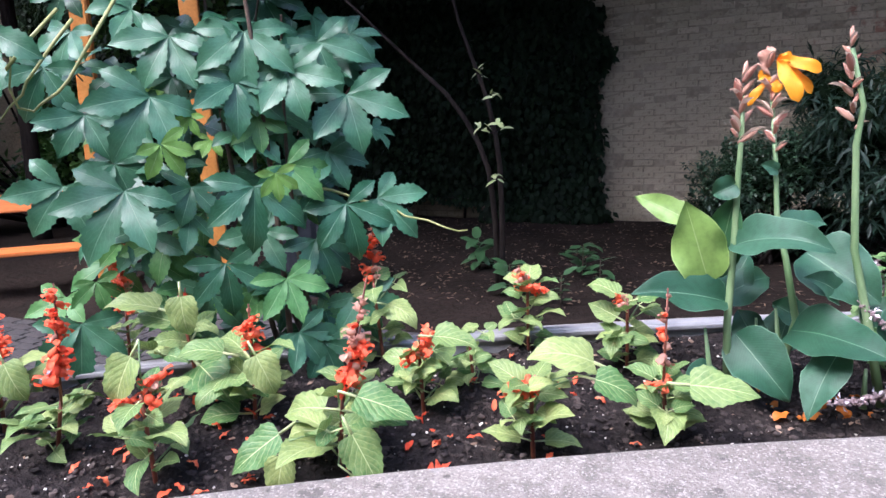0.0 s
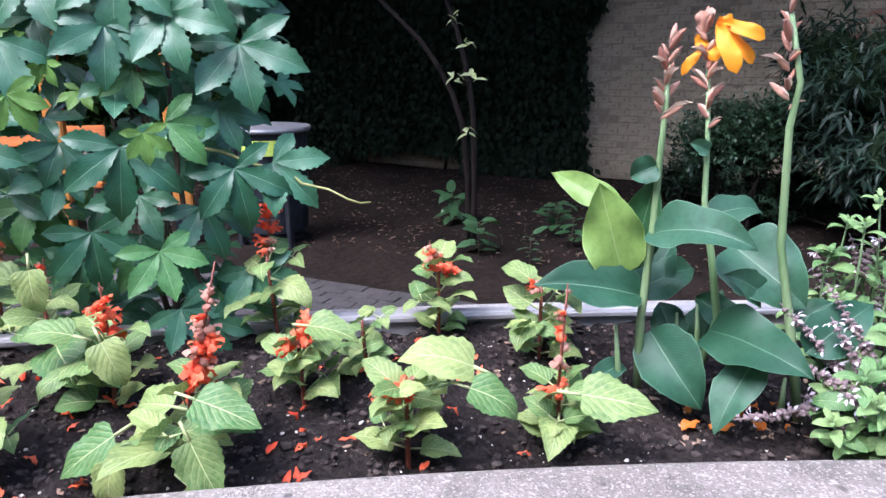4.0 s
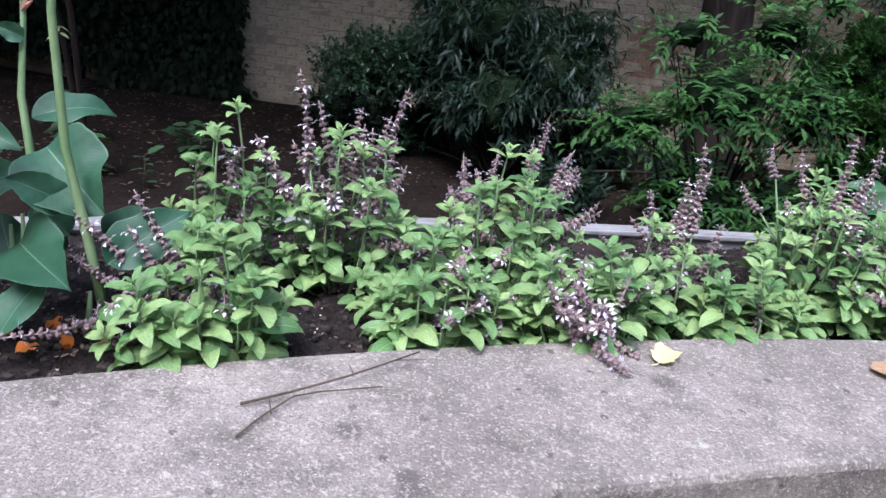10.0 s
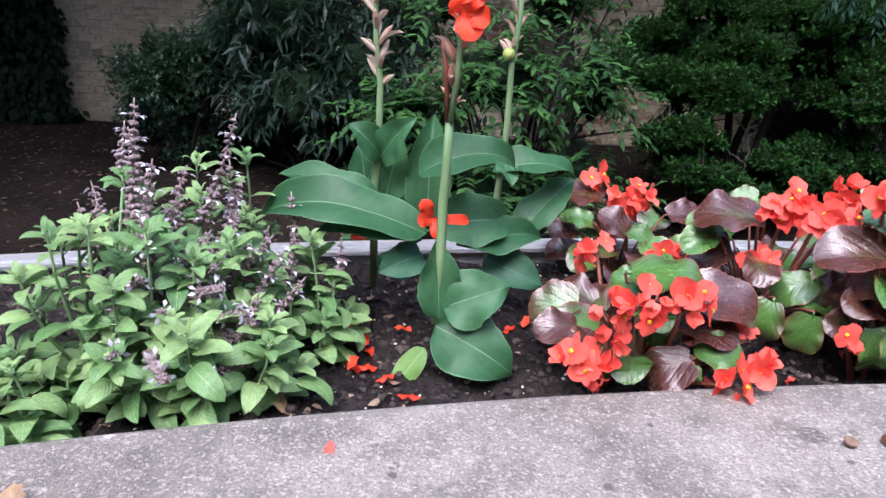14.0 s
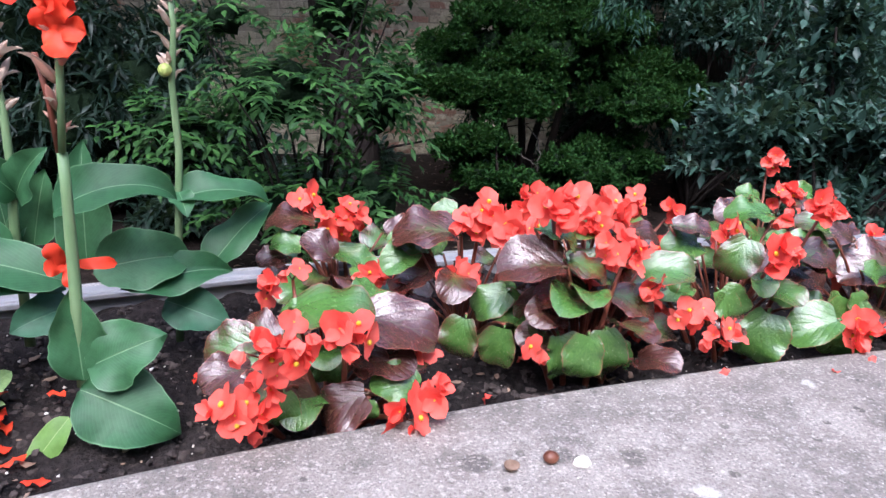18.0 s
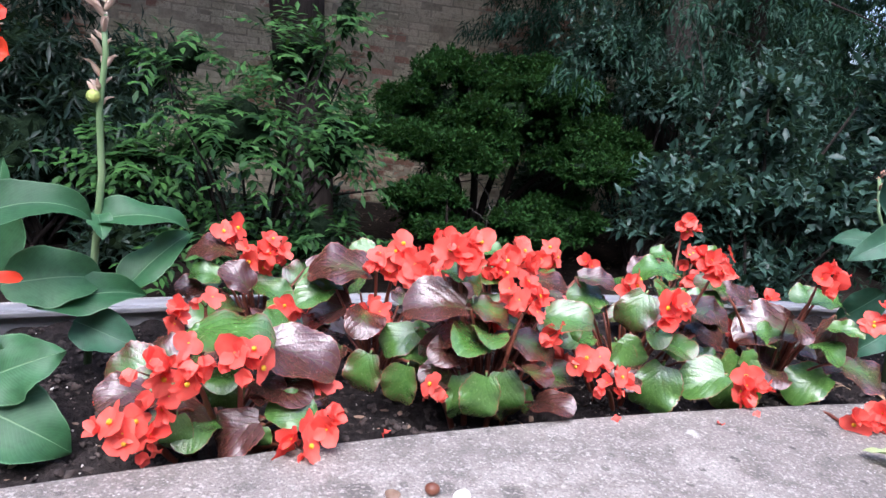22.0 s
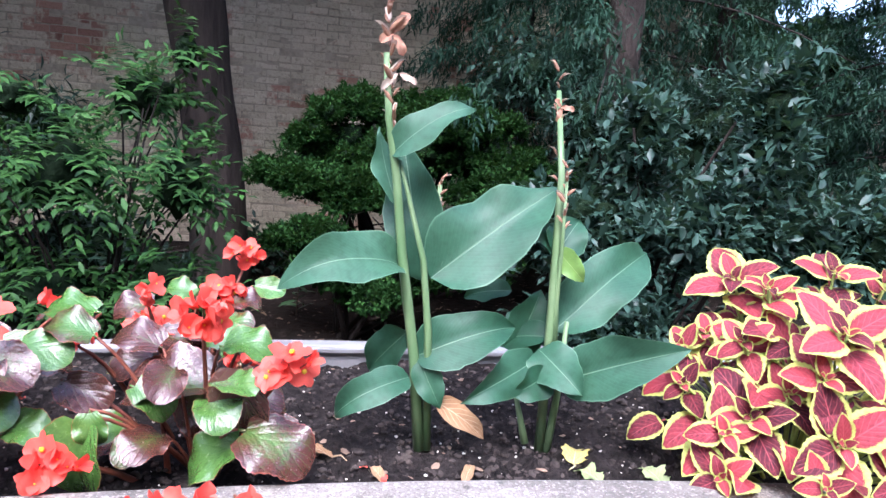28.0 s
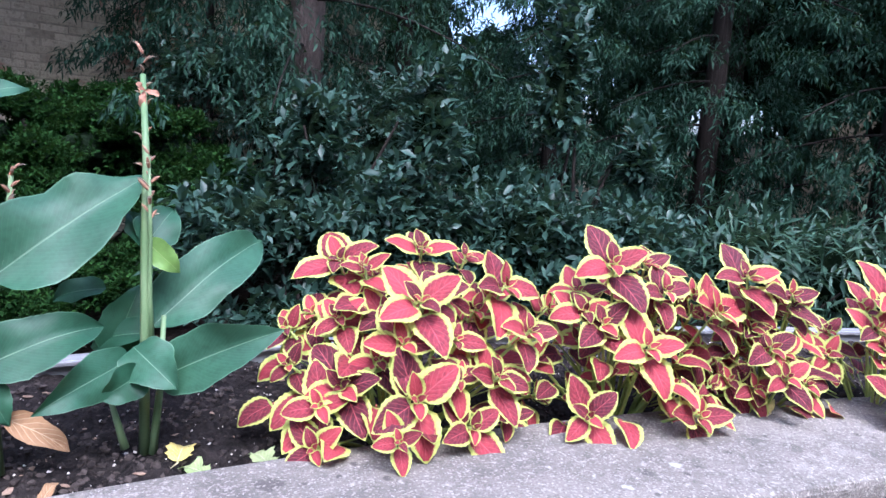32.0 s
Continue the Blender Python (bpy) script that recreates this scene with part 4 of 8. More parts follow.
def hedge():
    shrub("yard_hedge", (-9.5, 6.5, GZ), [((-10.2, 5.0, 0.2), (1.3, 1.3, 1.5), 330), ((-9.0, 6.6, 0.1), (1.5, 0.9, 1.3), 300), ((-7.0, 7.5, 0.0), (1.4, 0.7, 1.2), 260), ((-11.2, 3.0, 0.3), (1.2, 1.5, 1.7), 330), ((-10.3, 5.3, 2.2), (1.7, 1.4, 1.4), 300), ((-7.6, 7.2, 2.0), (1.8, 0.9, 1.4), 260), ((-11.4, 1.2, 0.6), (1.1, 1.4, 2.0), 260), ((-11.2, 2.4, 2.6), (1.3, 1.8, 1.3), 240)],
          "clump", 0.16, 2.6, 6, M_HEDGE, "loose green hedge behind the bench", 0.4, core=0.42, stem=(0.03, 0.01))


def bench():
    th = thing("park_bench", (-6.17, 2.74, GZ), "orange slatted park bench with bent steel tube legs", "bench")
    d = np.array((0.745, 0.667, 0))
    f = np.array((0.667, -0.745, 0))
    m = Matrix(((d[0], f[0], 0, 0), (d[1], f[1], 0, 0), (0, 0, 1, 0), (0, 0, 0, 1)))
    th.matrix_basis = Matrix.Translation((-6.17, 2.74, GZ)) @ m
    for k, (y, z, t, h, tilt) in enumerate(((0.03, 0.42, 0.14, 0.035, 0), (-0.13, 0.415, 0.14, 0.035, 0), (-0.29, 0.41, 0.14, 0.035, 3))):
        part("seat_slat", box_bm(0, 0, 0, 2.0, t, h, 0.008), M_SLAT, th, m=pose(0.9, y - 0.02, z, tilt))
    part("back_slat", box_bm(0, 0, 0, 2.0, 0.03, 0.17, 0.008), M_SLAT, th, m=pose(0.9, -0.4, 0.83, 12))
    for x in (0.06, 1.74):
        leg = [(x, 0.04, 0), (x, 0.02, 0.38), (x, -0.03, 0.56), (x, -0.12, 0.66), (x, -0.3, 0.68), (x, -0.42, 0.7), (x, -0.45, 0.9)]
        v, g = tube(smooth_path(leg, 16), 0.02, 8)
        obj("leg", mesh_of("leg", v, g), M_GALV, th)
        v, g = tube(smooth_path([(x, -0.42, 0), (x, -0.36, 0.4), (x, -0.4, 0.68)], 8), 0.02, 8)
        obj("leg", mesh_of("leg", v, g), M_GALV, th)
        part("seat_bracket", box_bm(x, -0.16, 0.385, 0.04, 0.42, 0.03, 0.004), M_GALV, th)


M_BIN = plain_mat("bin_metal", (0.016, 0.019, 0.024), (0.04, 0.045, 0.054), 0.45, 12, 0.4)
M_BINRIM = plain_mat("bin_rim", (0.2, 0.21, 0.23), (0.3, 0.31, 0.33), 0.45, 20, 0.5)
M_STICKER = plain_mat("sticker_green", (0.35, 0.5, 0.06), (0.5, 0.62, 0.12), 0.5, 20)
M_BLUE = plain_mat("blue_steel", (0.015, 0.04, 0.12), (0.03, 0.065, 0.18), 0.4, 20, 0.2)
M_TABLE = plain_mat("table_wood", (0.08, 0.046, 0.036), (0.15, 0.09, 0.07), 0.55, 8, 0, 0.3, 0.004, (0.6, 8, 8))


def litter_bin():
    th = thing("litter_bin", (-3.1, 4.34, GZ), "tall dark metal litter bin with a green sticker", "litter bin")
    n = 16
    V = [(math.cos(i * 2 * math.pi / n) * r, math.sin(i * 2 * math.pi / n) * r, z) for z, r in ((0.1, 0.25), (0.12, 0.27), (0.5, 0.285), (0.93, 0.3)) for i in range(n)]
    F = [(k * n + i, k * n + (i + 1) % n, (k + 1) * n + (i + 1) % n, (k + 1) * n + i) for k in range(3) for i in range(n)] + [tuple(range(n))[::-1], tuple(3 * n + i for i in range(n))]
    obj("body", mesh_of("body", V, F, None, False), M_BIN, th)
    v, f = tube([(math.cos(a) * 0.315, math.sin(a) * 0.315, 0.95) for a in np.linspace(0, 2 * math.pi, 25)], 0.022, 8, False)
    obj("rim", mesh_of("rim", v, f), M_BINRIM, th)
    V = [(math.cos(a) * r, math.sin(a) * r, z) for r, z in ((0.31, 0.955), (0.2, 0.985), (0.02, 1.0)) for a in np.linspace(0, 2 * math.pi, 21)[:-1]]
    F = [(k * 20 + i, k * 20 + (i + 1) % 20, k * 20 + 20 + (i + 1) % 20, k * 20 + 20 + i) for k in range(2) for i in range(20)] + [tuple(40 + i for i in range(20))]
    obj("lid", mesh_of("lid", V, F), M_BINRIM, th)
    V = [(math.cos(a) * 0.306, math.sin(a) * 0.306, z) for a in np.linspace(-1.75, -0.7, 7) for z in (0.76, 0.88)]
    obj("sticker", mesh_of("sticker", V, [(2 * i, 2 * i + 2, 2 * i + 3, 2 * i + 1) for i in range(6)]), M_STICKER, th)
    for a in (-0.55, -2.2, 1.6):
        part("foot_post", box_bm(math.cos(a) * 0.3, math.sin(a) * 0.3, 0.46, 0.045, 0.045, 0.92, 0.006), M_BIN, th)
    part("base_ring", box_bm(0, 0, 0.02, 0.4, 0.4, 0.04, 0.01), M_BIN, th)
    v, f = tube([(math.cos(a) * 0.2, math.sin(a) * 0.2, 0.07) for a in np.linspace(0, 2 * math.pi, 17)], 0.035, 6, False)
    obj("foot_ring", mesh_of("foot_ring", v, f), M_BIN, th)


def pergola():
    th = thing("swing_frame", (-7.77, 2.89, GZ), "orange wooden frame on steel feet", "wooden frame")
    b = np.array((-7.77, 2.89, GZ))
    for foot, top, w in (((-7.77, 2.89, GZ), (-7.62, 2.89, 2.6), 0.15), ((-3.78, 4.0, GZ), (-3.85, 4.0, 2.6), 0.15), ((-4.35, 3.3, GZ), (-4.3, 3.4, 2.6), 0.13)):
        p, q = np.array(foot) - b, np.array(top) - b
        d = (q - p) / np.linalg.norm(q - p)
        rot = frames_of(d, np.array((0.6, -0.7, 0.0)))
        L = np.linalg.norm(q - p)
        part("post", box_bm(0, L / 2 + 0.12, 0, w, L - 0.1, w, 0.012), M_POST, th, m=m4(rot, p))
        part("steel_foot", box_bm(0, 0.11, 0, w + 0.012, 0.22, w + 0.012, 0.006), M_BIN, th, m=m4(rot, p))
    part("side_board", box_bm(0, 1.25, 0, 0.12, 2.5, 0.05, 0.01), M_POST, th, m=m4(frames_of(np.array((-0.02, 0.0, 1.0)), np.array((0.6, -0.7, 0.0))), np.array((-7.86, 2.83, 0.1)) - b))
    a, c = np.array((-7.62, 2.89, 2.6)) - b, np.array((-3.85, 4.0, 2.6)) - b
    part("beam", box_bm(0, np.linalg.norm(c - a) / 2, 0, 0.14, np.linalg.norm(c - a) + 0.4, 0.16, 0.012), M_POST, th, m=m4(frames_of(c - a, np.array((0, 0, 1.0))), a))


def garden_table():
    th = thing("garden_table", (-6.6, 1.55, GZ), "brown wooden garden table on blue steel legs", "table")
    for i in range(5):
        part("table_board", box_bm(-0.1, -0.32 + i * 0.16, 0.73, 1.5, 0.15, 0.04, 0.006), M_TABLE, th, m=pose(0, 0, 0, 0, 0, 42))
    for x, y in ((0.55, 0.25), (0.55, -0.25), (-0.75, 0.25), (-0.75, -0.25)):
        part("leg", box_bm(x, y, 0.355, 0.05, 0.05, 0.71, 0.006), M_BLUE, th, m=pose(0, 0, 0, 0, 0, 42))
    part("seat_board", box_bm(-0.2, 0.7, 0.44, 1.4, 0.25, 0.04, 0.006), M_TABLE, th, m=pose(0, 0, 0, 0, 0, 42))
    for x in (0.35, -0.75):
        part("seat_leg", box_bm(x, 0.7, 0.21, 0.05, 0.05, 0.42, 0.006), M_BLUE, th, m=pose(0, 0, 0, 0, 0, 42))


M_SEEDLING = lm("seedling_leaf", (0.022, 0.065, 0.024), (0.055, 0.13, 0.048), rough=0.45)


def seedlings():
    r = random.Random(12)
    me = [leaf_mesh("leaf", M_SEEDLING, 1.0, 0.62, ovate, 5, 5, d, 0.15, 0.04, 0.06, 10, stalk=0.2) for d in (0.4, 0.9)]
    for x, y, s, n in ((-1.35, 4.6, 0.16, 14), (-2.0, 5.5, 0.17, 16), (-1.0, 5.5, 0.16, 14), (-0.75, 5.1, 0.12, 10), (-0.9, 4.5, 0.1, 9), (2.0, 4.4, 0.12, 10), (4.0, 5.6, 0.1, 12), (1.9, 3.9, 0.12, 9)):
        th = thing("leafy_seedling", (x, y, GZ), "low leafy green seedling on bare soil", "wild plant", "seedlings")
        stem(th, [(0, 0, -0.02), (0.01, 0, 0.18 + s * 0.6)], [0.006, 0.003], M_TWIG)
        for i in range(n):
            a = i * 2.4
            z = 0.05 + (0.15 + s * 0.6) * i / n
            leaf_at(th, me[i % 2], (0.01, 0, z), (math.cos(a), math.sin(a), r.uniform(-0.3, 0.7)), (r.uniform(-0.4, 0.4), r.uniform(-0.6, 0.2), 1), s * r.uniform(0.6, 1.3))


DEAD = (([(4.25, 5.2, GZ), (4.22, 5.17, -0.6), (4.233, 5.15, -0.324), (4.31, 5.15, -0.156), (4.4, 5.15, -0.135)], 0.009), ([(4.6, 5.15, GZ), (4.6, 5.15, -0.445), (4.584, 5.15, -0.328), (4.458, 5.15, -0.157)], 0.008),
        ([(4.6, 5.15, -0.445), (4.66, 5.16, -0.35), (4.7, 5.15, -0.3)], 0.005), ([(4.6, 5.15, -0.5), (4.5, 5.14, -0.43), (4.43, 5.15, -0.39)], 0.004))


def dead_twigs():
    th = thing("dead_branch", (4.5, 5.15, GZ), "bare grey dead branch between the dwarf cypresses", "branch")
    b = np.array((4.5, 5.15, GZ))
    for pts, r in DEAD:
        P = smooth_path(pts, 9) - b
        v, f = tube(P + rng.normal(0, 0.008, P.shape), np.linspace(r, r * 0.5, 9), 5)
        obj("twig", mesh_of("twig", v, f), M_DEAD, th)


M_DEAD = plain_mat("grey_dead_wood", (0.07, 0.06, 0.05), (0.15, 0.13, 0.11), 0.9, 30)


def leaf_litter():
    n = 5200
    P = np.stack([rng.uniform(-7, 8, n), rng.uniform(4.3, 8.3, n), np.full(n, GZ)], 1)
    P[:, 2] += [0.006 + 0.035 * noise.noise(Vector((x * 0.7, y * 0.7, 0))) + 0.02 * noise.noise(Vector((x * 2.1, y * 2.1, 4))) for x, y, _ in P]
    D = np.stack([rng.normal(0, 1, n), rng.normal(0, 1, n), rng.normal(0, 0.2, n)], 1)
    me = foliage_mesh("leaf_litter", "ovate", frames_of(D, np.array((0, 0, 1.0)) + rng.normal(0, 0.35, (n, 3))), P, rng.uniform(0.02, 0.06, n), lm("litter", (0.04, 0.027, 0.018), (0.2, 0.14, 0.085), rough=0.8, thin=0))
    tagged(obj("leaf_litter", me), "scattered dry fallen leaves on bare soil", "leaf litter", kind="stuff")


# --- Virginia creeper ---
def leaflet(v):
    return 3.7 * (v + 0.004) ** 1.3 * (1 - v) ** 1.0 * (1 - 0.35 * max(0, v - 0.75) / 0.25)


def palmate(material, seed, size=0.128):
    r = random.Random(seed)
    pcs, UVs = [], []
    for k, (a, L) in enumerate(((0, 1.0), (0.85, 0.95), (-0.85, 0.95), (1.75, 0.7), (-1.75, 0.7))):
        v, f, uv = leaf_shape(L * size * r.uniform(0.9, 1.1), L * size * 0.53, leaflet, 9, 5, r.uniform(0.2, 1.0), 0.2, 0.06, 0.085, 9, rise=r.uniform(0.0, 0.35))
        a += r.uniform(-0.12, 0.12)
        c, s = math.cos(a), math.sin(a)
        pcs.append((v @ np.array([[c, -s, 0], [s, c, 0], [0, 0, 1]]).T, f))
        UVs.append(uv)
    v, f = join(pcs)
    me = mesh_of("leaf", v, f, np.concatenate(UVs))
    me.materials.append(material)
    return me


def creeper():
    base = np.array((-0.42, 0.78, SOIL))
    th = thing("virginia_creeper", base, "Virginia creeper with large five-part blue-green leaves", "climbing plant")
    r = random.Random(31)
    for i in range(4):
        a = i * 1.6
        t = np.array((-0.42 + 0.1 * math.cos(a) - 0.05, 0.8 + 0.06 * math.sin(a), r.uniform(0.7, 1.35))) - base
        v, f = tube(curve_pts((0.05 * math.cos(a) + 0.05, 0.05 * math.sin(a), -0.03), t, (0.06 * math.sin(a * 3), -0.04, 0.0), 9), np.linspace(0.007, 0.0025, 9), 6)
        obj("woody_stem", mesh_of("woody_stem", v, f), M_TWIG, th)
    old = [palmate(M_VINE if k < 4 else M_VINE_GREEN, k) for k in range(6)]
    young = [palmate(M_VINE_YOUNG, 9 + k, 0.075) for k in range(2)]
    toward = np.array((0.66, -0.72, 0.0))
    across = np.array((0.72, 0.66, 0.0))
    rows = 14
    stalks = []
    for i in range(rows):
        z = -0.02 + 1.2 * i / (rows - 1)
        half = 0.16 + 0.17 * min(1, z / 0.4)
        n = 6 if z > 0.2 else 5
        for k in range(n):
            for layer in (0, 1):
                s = (k + 0.5) / n * 2 - 1 + r.uniform(-0.25, 0.25)
                depth = (0.13 if layer == 0 else 0.0) * math.sqrt(max(0, 1 - s * s)) + r.uniform(-0.06, 0.07)
                p = np.array((-0.56, 0.79, 0)) + across * s * half + toward * depth + (0, 0, z + r.uniform(-0.08, 0.08))
                d = across * (s * 0.8 + r.uniform(-0.7, 0.7)) + toward * r.uniform(0.1, 0.7) + (0, 0, r.uniform(-1.0, 0.1))
                nrm = toward * r.uniform(0.4, 1.0) + np.array((0, 0, r.uniform(0.35, 0.95))) + across * (s * 0.4 + r.uniform(-0.35, 0.35))
                fresh = layer == 0 and r.random() < 0.08
                q = p - base
                root = q - toward * 0.1 + (0, 0, -0.02)
                stalks.append(tube([root, q], [0.0016, 0.0014], 4))
                leaf_at(th, young[r.randrange(2)] if fresh else old[r.randrange(4) if z > 0.3 else 2 + r.randrange(4)], q, d, nrm, r.uniform(0.55, 0.95))
    tagged(obj("leaf_stalk", mesh_of("leaf_stalk", *join(stalks)), M_REDSTEM, th), kind="stuff")
    # long shoots that reach out to both sides
    for path, leaves in ((((-0.32, 0.76, 0.36), (-0.16, 0.84, 0.3), (-0.05, 0.864, 0.255), (0.0, 0.88, 0.25)), ()),
                         (((-0.5, 0.5, 0.72), (-0.523, 0.41, 0.581), (-0.544, 0.379, 0.542), (-0.564, 0.344, 0.516), (-0.576, 0.32, 0.572), (-0.56, 0.34, 0.66)), ()),
                         (((-0.52, 0.42, 0.68), (-0.552, 0.361, 0.592), (-0.574, 0.326, 0.531), (-0.593, 0.29, 0.493)), ()),
                         (((-0.54, 0.4, 0.7), (-0.585, 0.303, 0.555), (-0.613, 0.245, 0.528), (-0.637, 0.189, 0.505), (-0.64, 0.187, 0.49)), ((-0.576, 0.3, 0.66, 1.25), (-0.585, 0.29, 0.63, 0.95)))):
        P = smooth_path(path, 10) - base
        v, f = tube(P + rng.normal(0, 0.004, P.shape), np.linspace(0.0035, 0.0015, 10), 5)
        obj("tendril", mesh_of("tendril", v, f), M_VINESTEM, th)
        for x, y, z, s in leaves:
            leaf_at(th, old[0] if s > 1 else young[0], np.array((x, y, z)) - base, (-0.35, -0.55, -0.75), toward + (0, 0, 0.5), s)
    # the large leaves in front: hub, size, the side to which each one leans, kind
    for x, y, z, s, lean, k in ((-0.314, 0.603, 0.370, 1.00, 0.0, 2), (-0.470, 0.523, 0.545, 1.10, -0.5, 0), (-0.237, 0.824, 0.537, 1.20, 0.3, 1), (-0.385, 0.660, 0.569, 1.00, -0.2, 3), (-0.658, 0.455, 0.386, 1.00, -0.6, 1), (-0.485, 0.452, 0.378, 1.15, -0.4, 0),
                                (-0.375, 0.571, 0.223, 0.85, 0.1, 2), (-0.265, 0.615, 0.190, 0.80, 0.4, 4), (-0.217, 0.793, 0.114, 0.90, 0.1, 3), (-0.699, 0.478, 0.097, 1.00, 0.0, 0), (-0.216, 0.762, 0.316, 0.95, 0.3, 2), (-0.308, 0.697, 0.403, 0.85, 0.7, 5),
                                (-0.290, 0.668, 0.062, 0.80, 0.4, 3), (-0.772, 0.504, 0.141, 0.75, -0.3, 4), (-0.728, 0.546, 0.168, 0.60, 0.2, 5), (-0.181, 0.828, 0.320, 0.95, 0.9, 0), (-0.313, 0.733, 0.587, 1.00, 0.2, 1), (-0.716, 0.492, 0.613, 0.90, -0.3, 2),
                                (-0.587, 0.521, 0.421, 0.80, 0.2, 3), (-0.496, 0.622, 0.366, 0.80, -0.1, 1), (-0.461, 0.609, 0.148, 0.80, -0.3, 2), (-0.260, 0.706, 0.032, 0.75, 0.3, 0), (-0.364, 0.690, 0.499, 0.65, 0.0, 4), (-0.545, 0.587, 0.263, 0.80, -0.2, 5),
                                (-0.383, 0.696, 0.667, 1.10, 0.1, 0), (-0.496, 0.609, 0.661, 1.00, -0.4, 3), (-0.298, 0.818, 0.648, 1.00, 0.5, 2), (-0.662, 0.526, 0.519, 0.90, -0.5, 1), (-0.275, 0.794, 0.422, 0.80, 0.5, 3), (-0.359, 0.665, 0.272, 0.85, -0.4, 1),
                                (-0.276, 0.731, 0.246, 0.85, 0.4, 2)):
        leaf_at(th, old[k], np.array((x, y, z)) - base, across * (lean + r.uniform(-0.15, 0.15)) + toward * r.uniform(0.1, 0.4) + (0, 0, -0.8), toward * 0.85 + across * r.uniform(-0.25, 0.25) + (0, 0, r.uniform(0.35, 0.7)), s * 0.97)
    for x, y, z, s in ((-0.429, 0.497, 0.46, 1.0), (-0.272, 0.617, 0.394, 0.75), (-0.426, 0.569, 0.509, 0.6)):
        leaf_at(th, young[r.randrange(2)], np.array((x, y, z)) - base, across * r.uniform(-0.4, 0.4) + (0, 0, -0.6), toward * 0.75 + (0, 0, 0.7), s)


M_VINESTEM = plain_mat("young_vine_stem", (0.24, 0.27, 0.08), (0.4, 0.4, 0.16), 0.5, 40)


# ---- plants in the bed ----
M_STEM = plain_mat("green_stem", (0.11, 0.2, 0.08), (0.22, 0.31, 0.15), 0.5, 40, 0, 0.15, 0.002, (1, 1, 0.2))
M_REDSTEM = plain_mat("red_stem", (0.12, 0.03, 0.02), (0.25, 0.08, 0.04), 0.5, 40)
M_BUD = plain_mat("dry_bud", (0.25, 0.1, 0.065), (0.46, 0.27, 0.17), 0.75, 60)
M_CANNA = leaf_mat("canna_leaf", (0.02, 0.08, 0.042), (0.06, 0.15, 0.085), (0.15, 0.26, 0.16), 0.5, 26, 0.3, 0.09, 0.14, spec=0.36, rib=0.03, puff=0.08, coat=0.0, rim=0.35)
M_CANNA_GREEN = leaf_mat("canna_leaf_fresh", (0.018, 0.08, 0.028), (0.056, 0.155, 0.06), (0.15, 0.27, 0.13), 0.5, 26, 0.3, 0.09, 0.14, spec=0.36, rib=0.03, puff=0.08, coat=0.0, rim=0.35)
M_CANNA_DARK = leaf_mat("canna_leaf_deep", (0.018, 0.07, 0.036), (0.045, 0.13, 0.068), (0.1, 0.2, 0.11), 0.5, 26, 0.3, 0.09, 0.14, spec=0.36, rib=0.03, puff=0.08, coat=0.0, rim=0.3)
M_CANNA_PALE = leaf_mat("canna_leaf_pale", (0.15, 0.29, 0.06), (0.24, 0.38, 0.09), (0.33, 0.45, 0.16), 0.44, 34, 0.3, 0.1, 0.25, rib=0.035, puff=0.08, rim=0.4)
M_DRYLEAF = leaf_mat("withered_leaf", (0.32, 0.17, 0.08), (0.5, 0.33, 0.18), (0.58, 0.42, 0.26), 0.7, 7, 0.35, 0.6, 0.15, rib=0.05)
M_SAGE = leaf_mat("sage_leaf", (0.07, 0.19, 0.05), (0.43, 0.5, 0.17), (0.55, 0.62, 0.3), 0.45, 7, 0.4, 0.32, 0.2, rib=0.035, puff=0.6)
M_BASIL = leaf_mat("basil_leaf", (0.085, 0.21, 0.065), (0.36, 0.5, 0.19), (0.36, 0.48, 0.22), 0.42, 7, 0.42, 0.13, 0.16, rib=0.035, puff=0.3)
M_VINE = leaf_mat("creeper_leaf", (0.02, 0.098, 0.046), (0.072, 0.205, 0.105), (0.15, 0.29, 0.17), 0.42, 8, 0.45, 0.2, 0.12, rib=0.04, puff=0.1, coat=0.12)
M_VINE_GREEN = leaf_mat("green_creeper_leaf", (0.04, 0.15, 0.04), (0.12, 0.29, 0.08), (0.22, 0.38, 0.15), 0.46, 7, 0.45, 0.16, 0.16, rib=0.04, puff=0.2)
M_VINE_YOUNG = leaf_mat("young_creeper_leaf", (0.14, 0.33, 0.05), (0.24, 0.44, 0.1), (0.34, 0.5, 0.2), 0.46, 7, 0.45, 0.2, 0.3, rib=0.04, puff=0.2)
M_RED = petal_mat("begonia_petal", (0.84, 0.05, 0.032), (1.0, 0.22, 0.16))
M_SCARLET = petal_mat("sage_flower", (0.84, 0.06, 0.018), (0.98, 0.25, 0.11))
M_ORANGE = petal_mat("canna_orange_petal", (0.85, 0.28, 0.01), (0.95, 0.45, 0.02))
M_CANNARED = petal_mat("canna_red_petal", (0.7, 0.03, 0.01), (0.88, 0.09, 0.03))
M_YELLOW = petal_mat("stamen_yellow", (0.8, 0.5, 0.02), (0.9, 0.65, 0.05))
M_WITHERED = petal_mat("withered_orange_petal", (0.42, 0.1, 0.015), (0.75, 0.24, 0.03))
M_LIMEPOD = plain_mat("green_seed_pod", (0.28, 0.36, 0.07), (0.4, 0.47, 0.13), 0.5, 60)
M_PINKDRY = petal_mat("faded_bract", (0.42, 0.16, 0.12), (0.66, 0.4, 0.29), 0.7)
M_BRACT = petal_mat("papery_bract", (0.5, 0.33, 0.25), (0.72, 0.6, 0.47), 0.7)
M_SPIKE = plain_mat("basil_calyx", (0.14, 0.095, 0.095), (0.36, 0.28, 0.28), 0.8, 150)
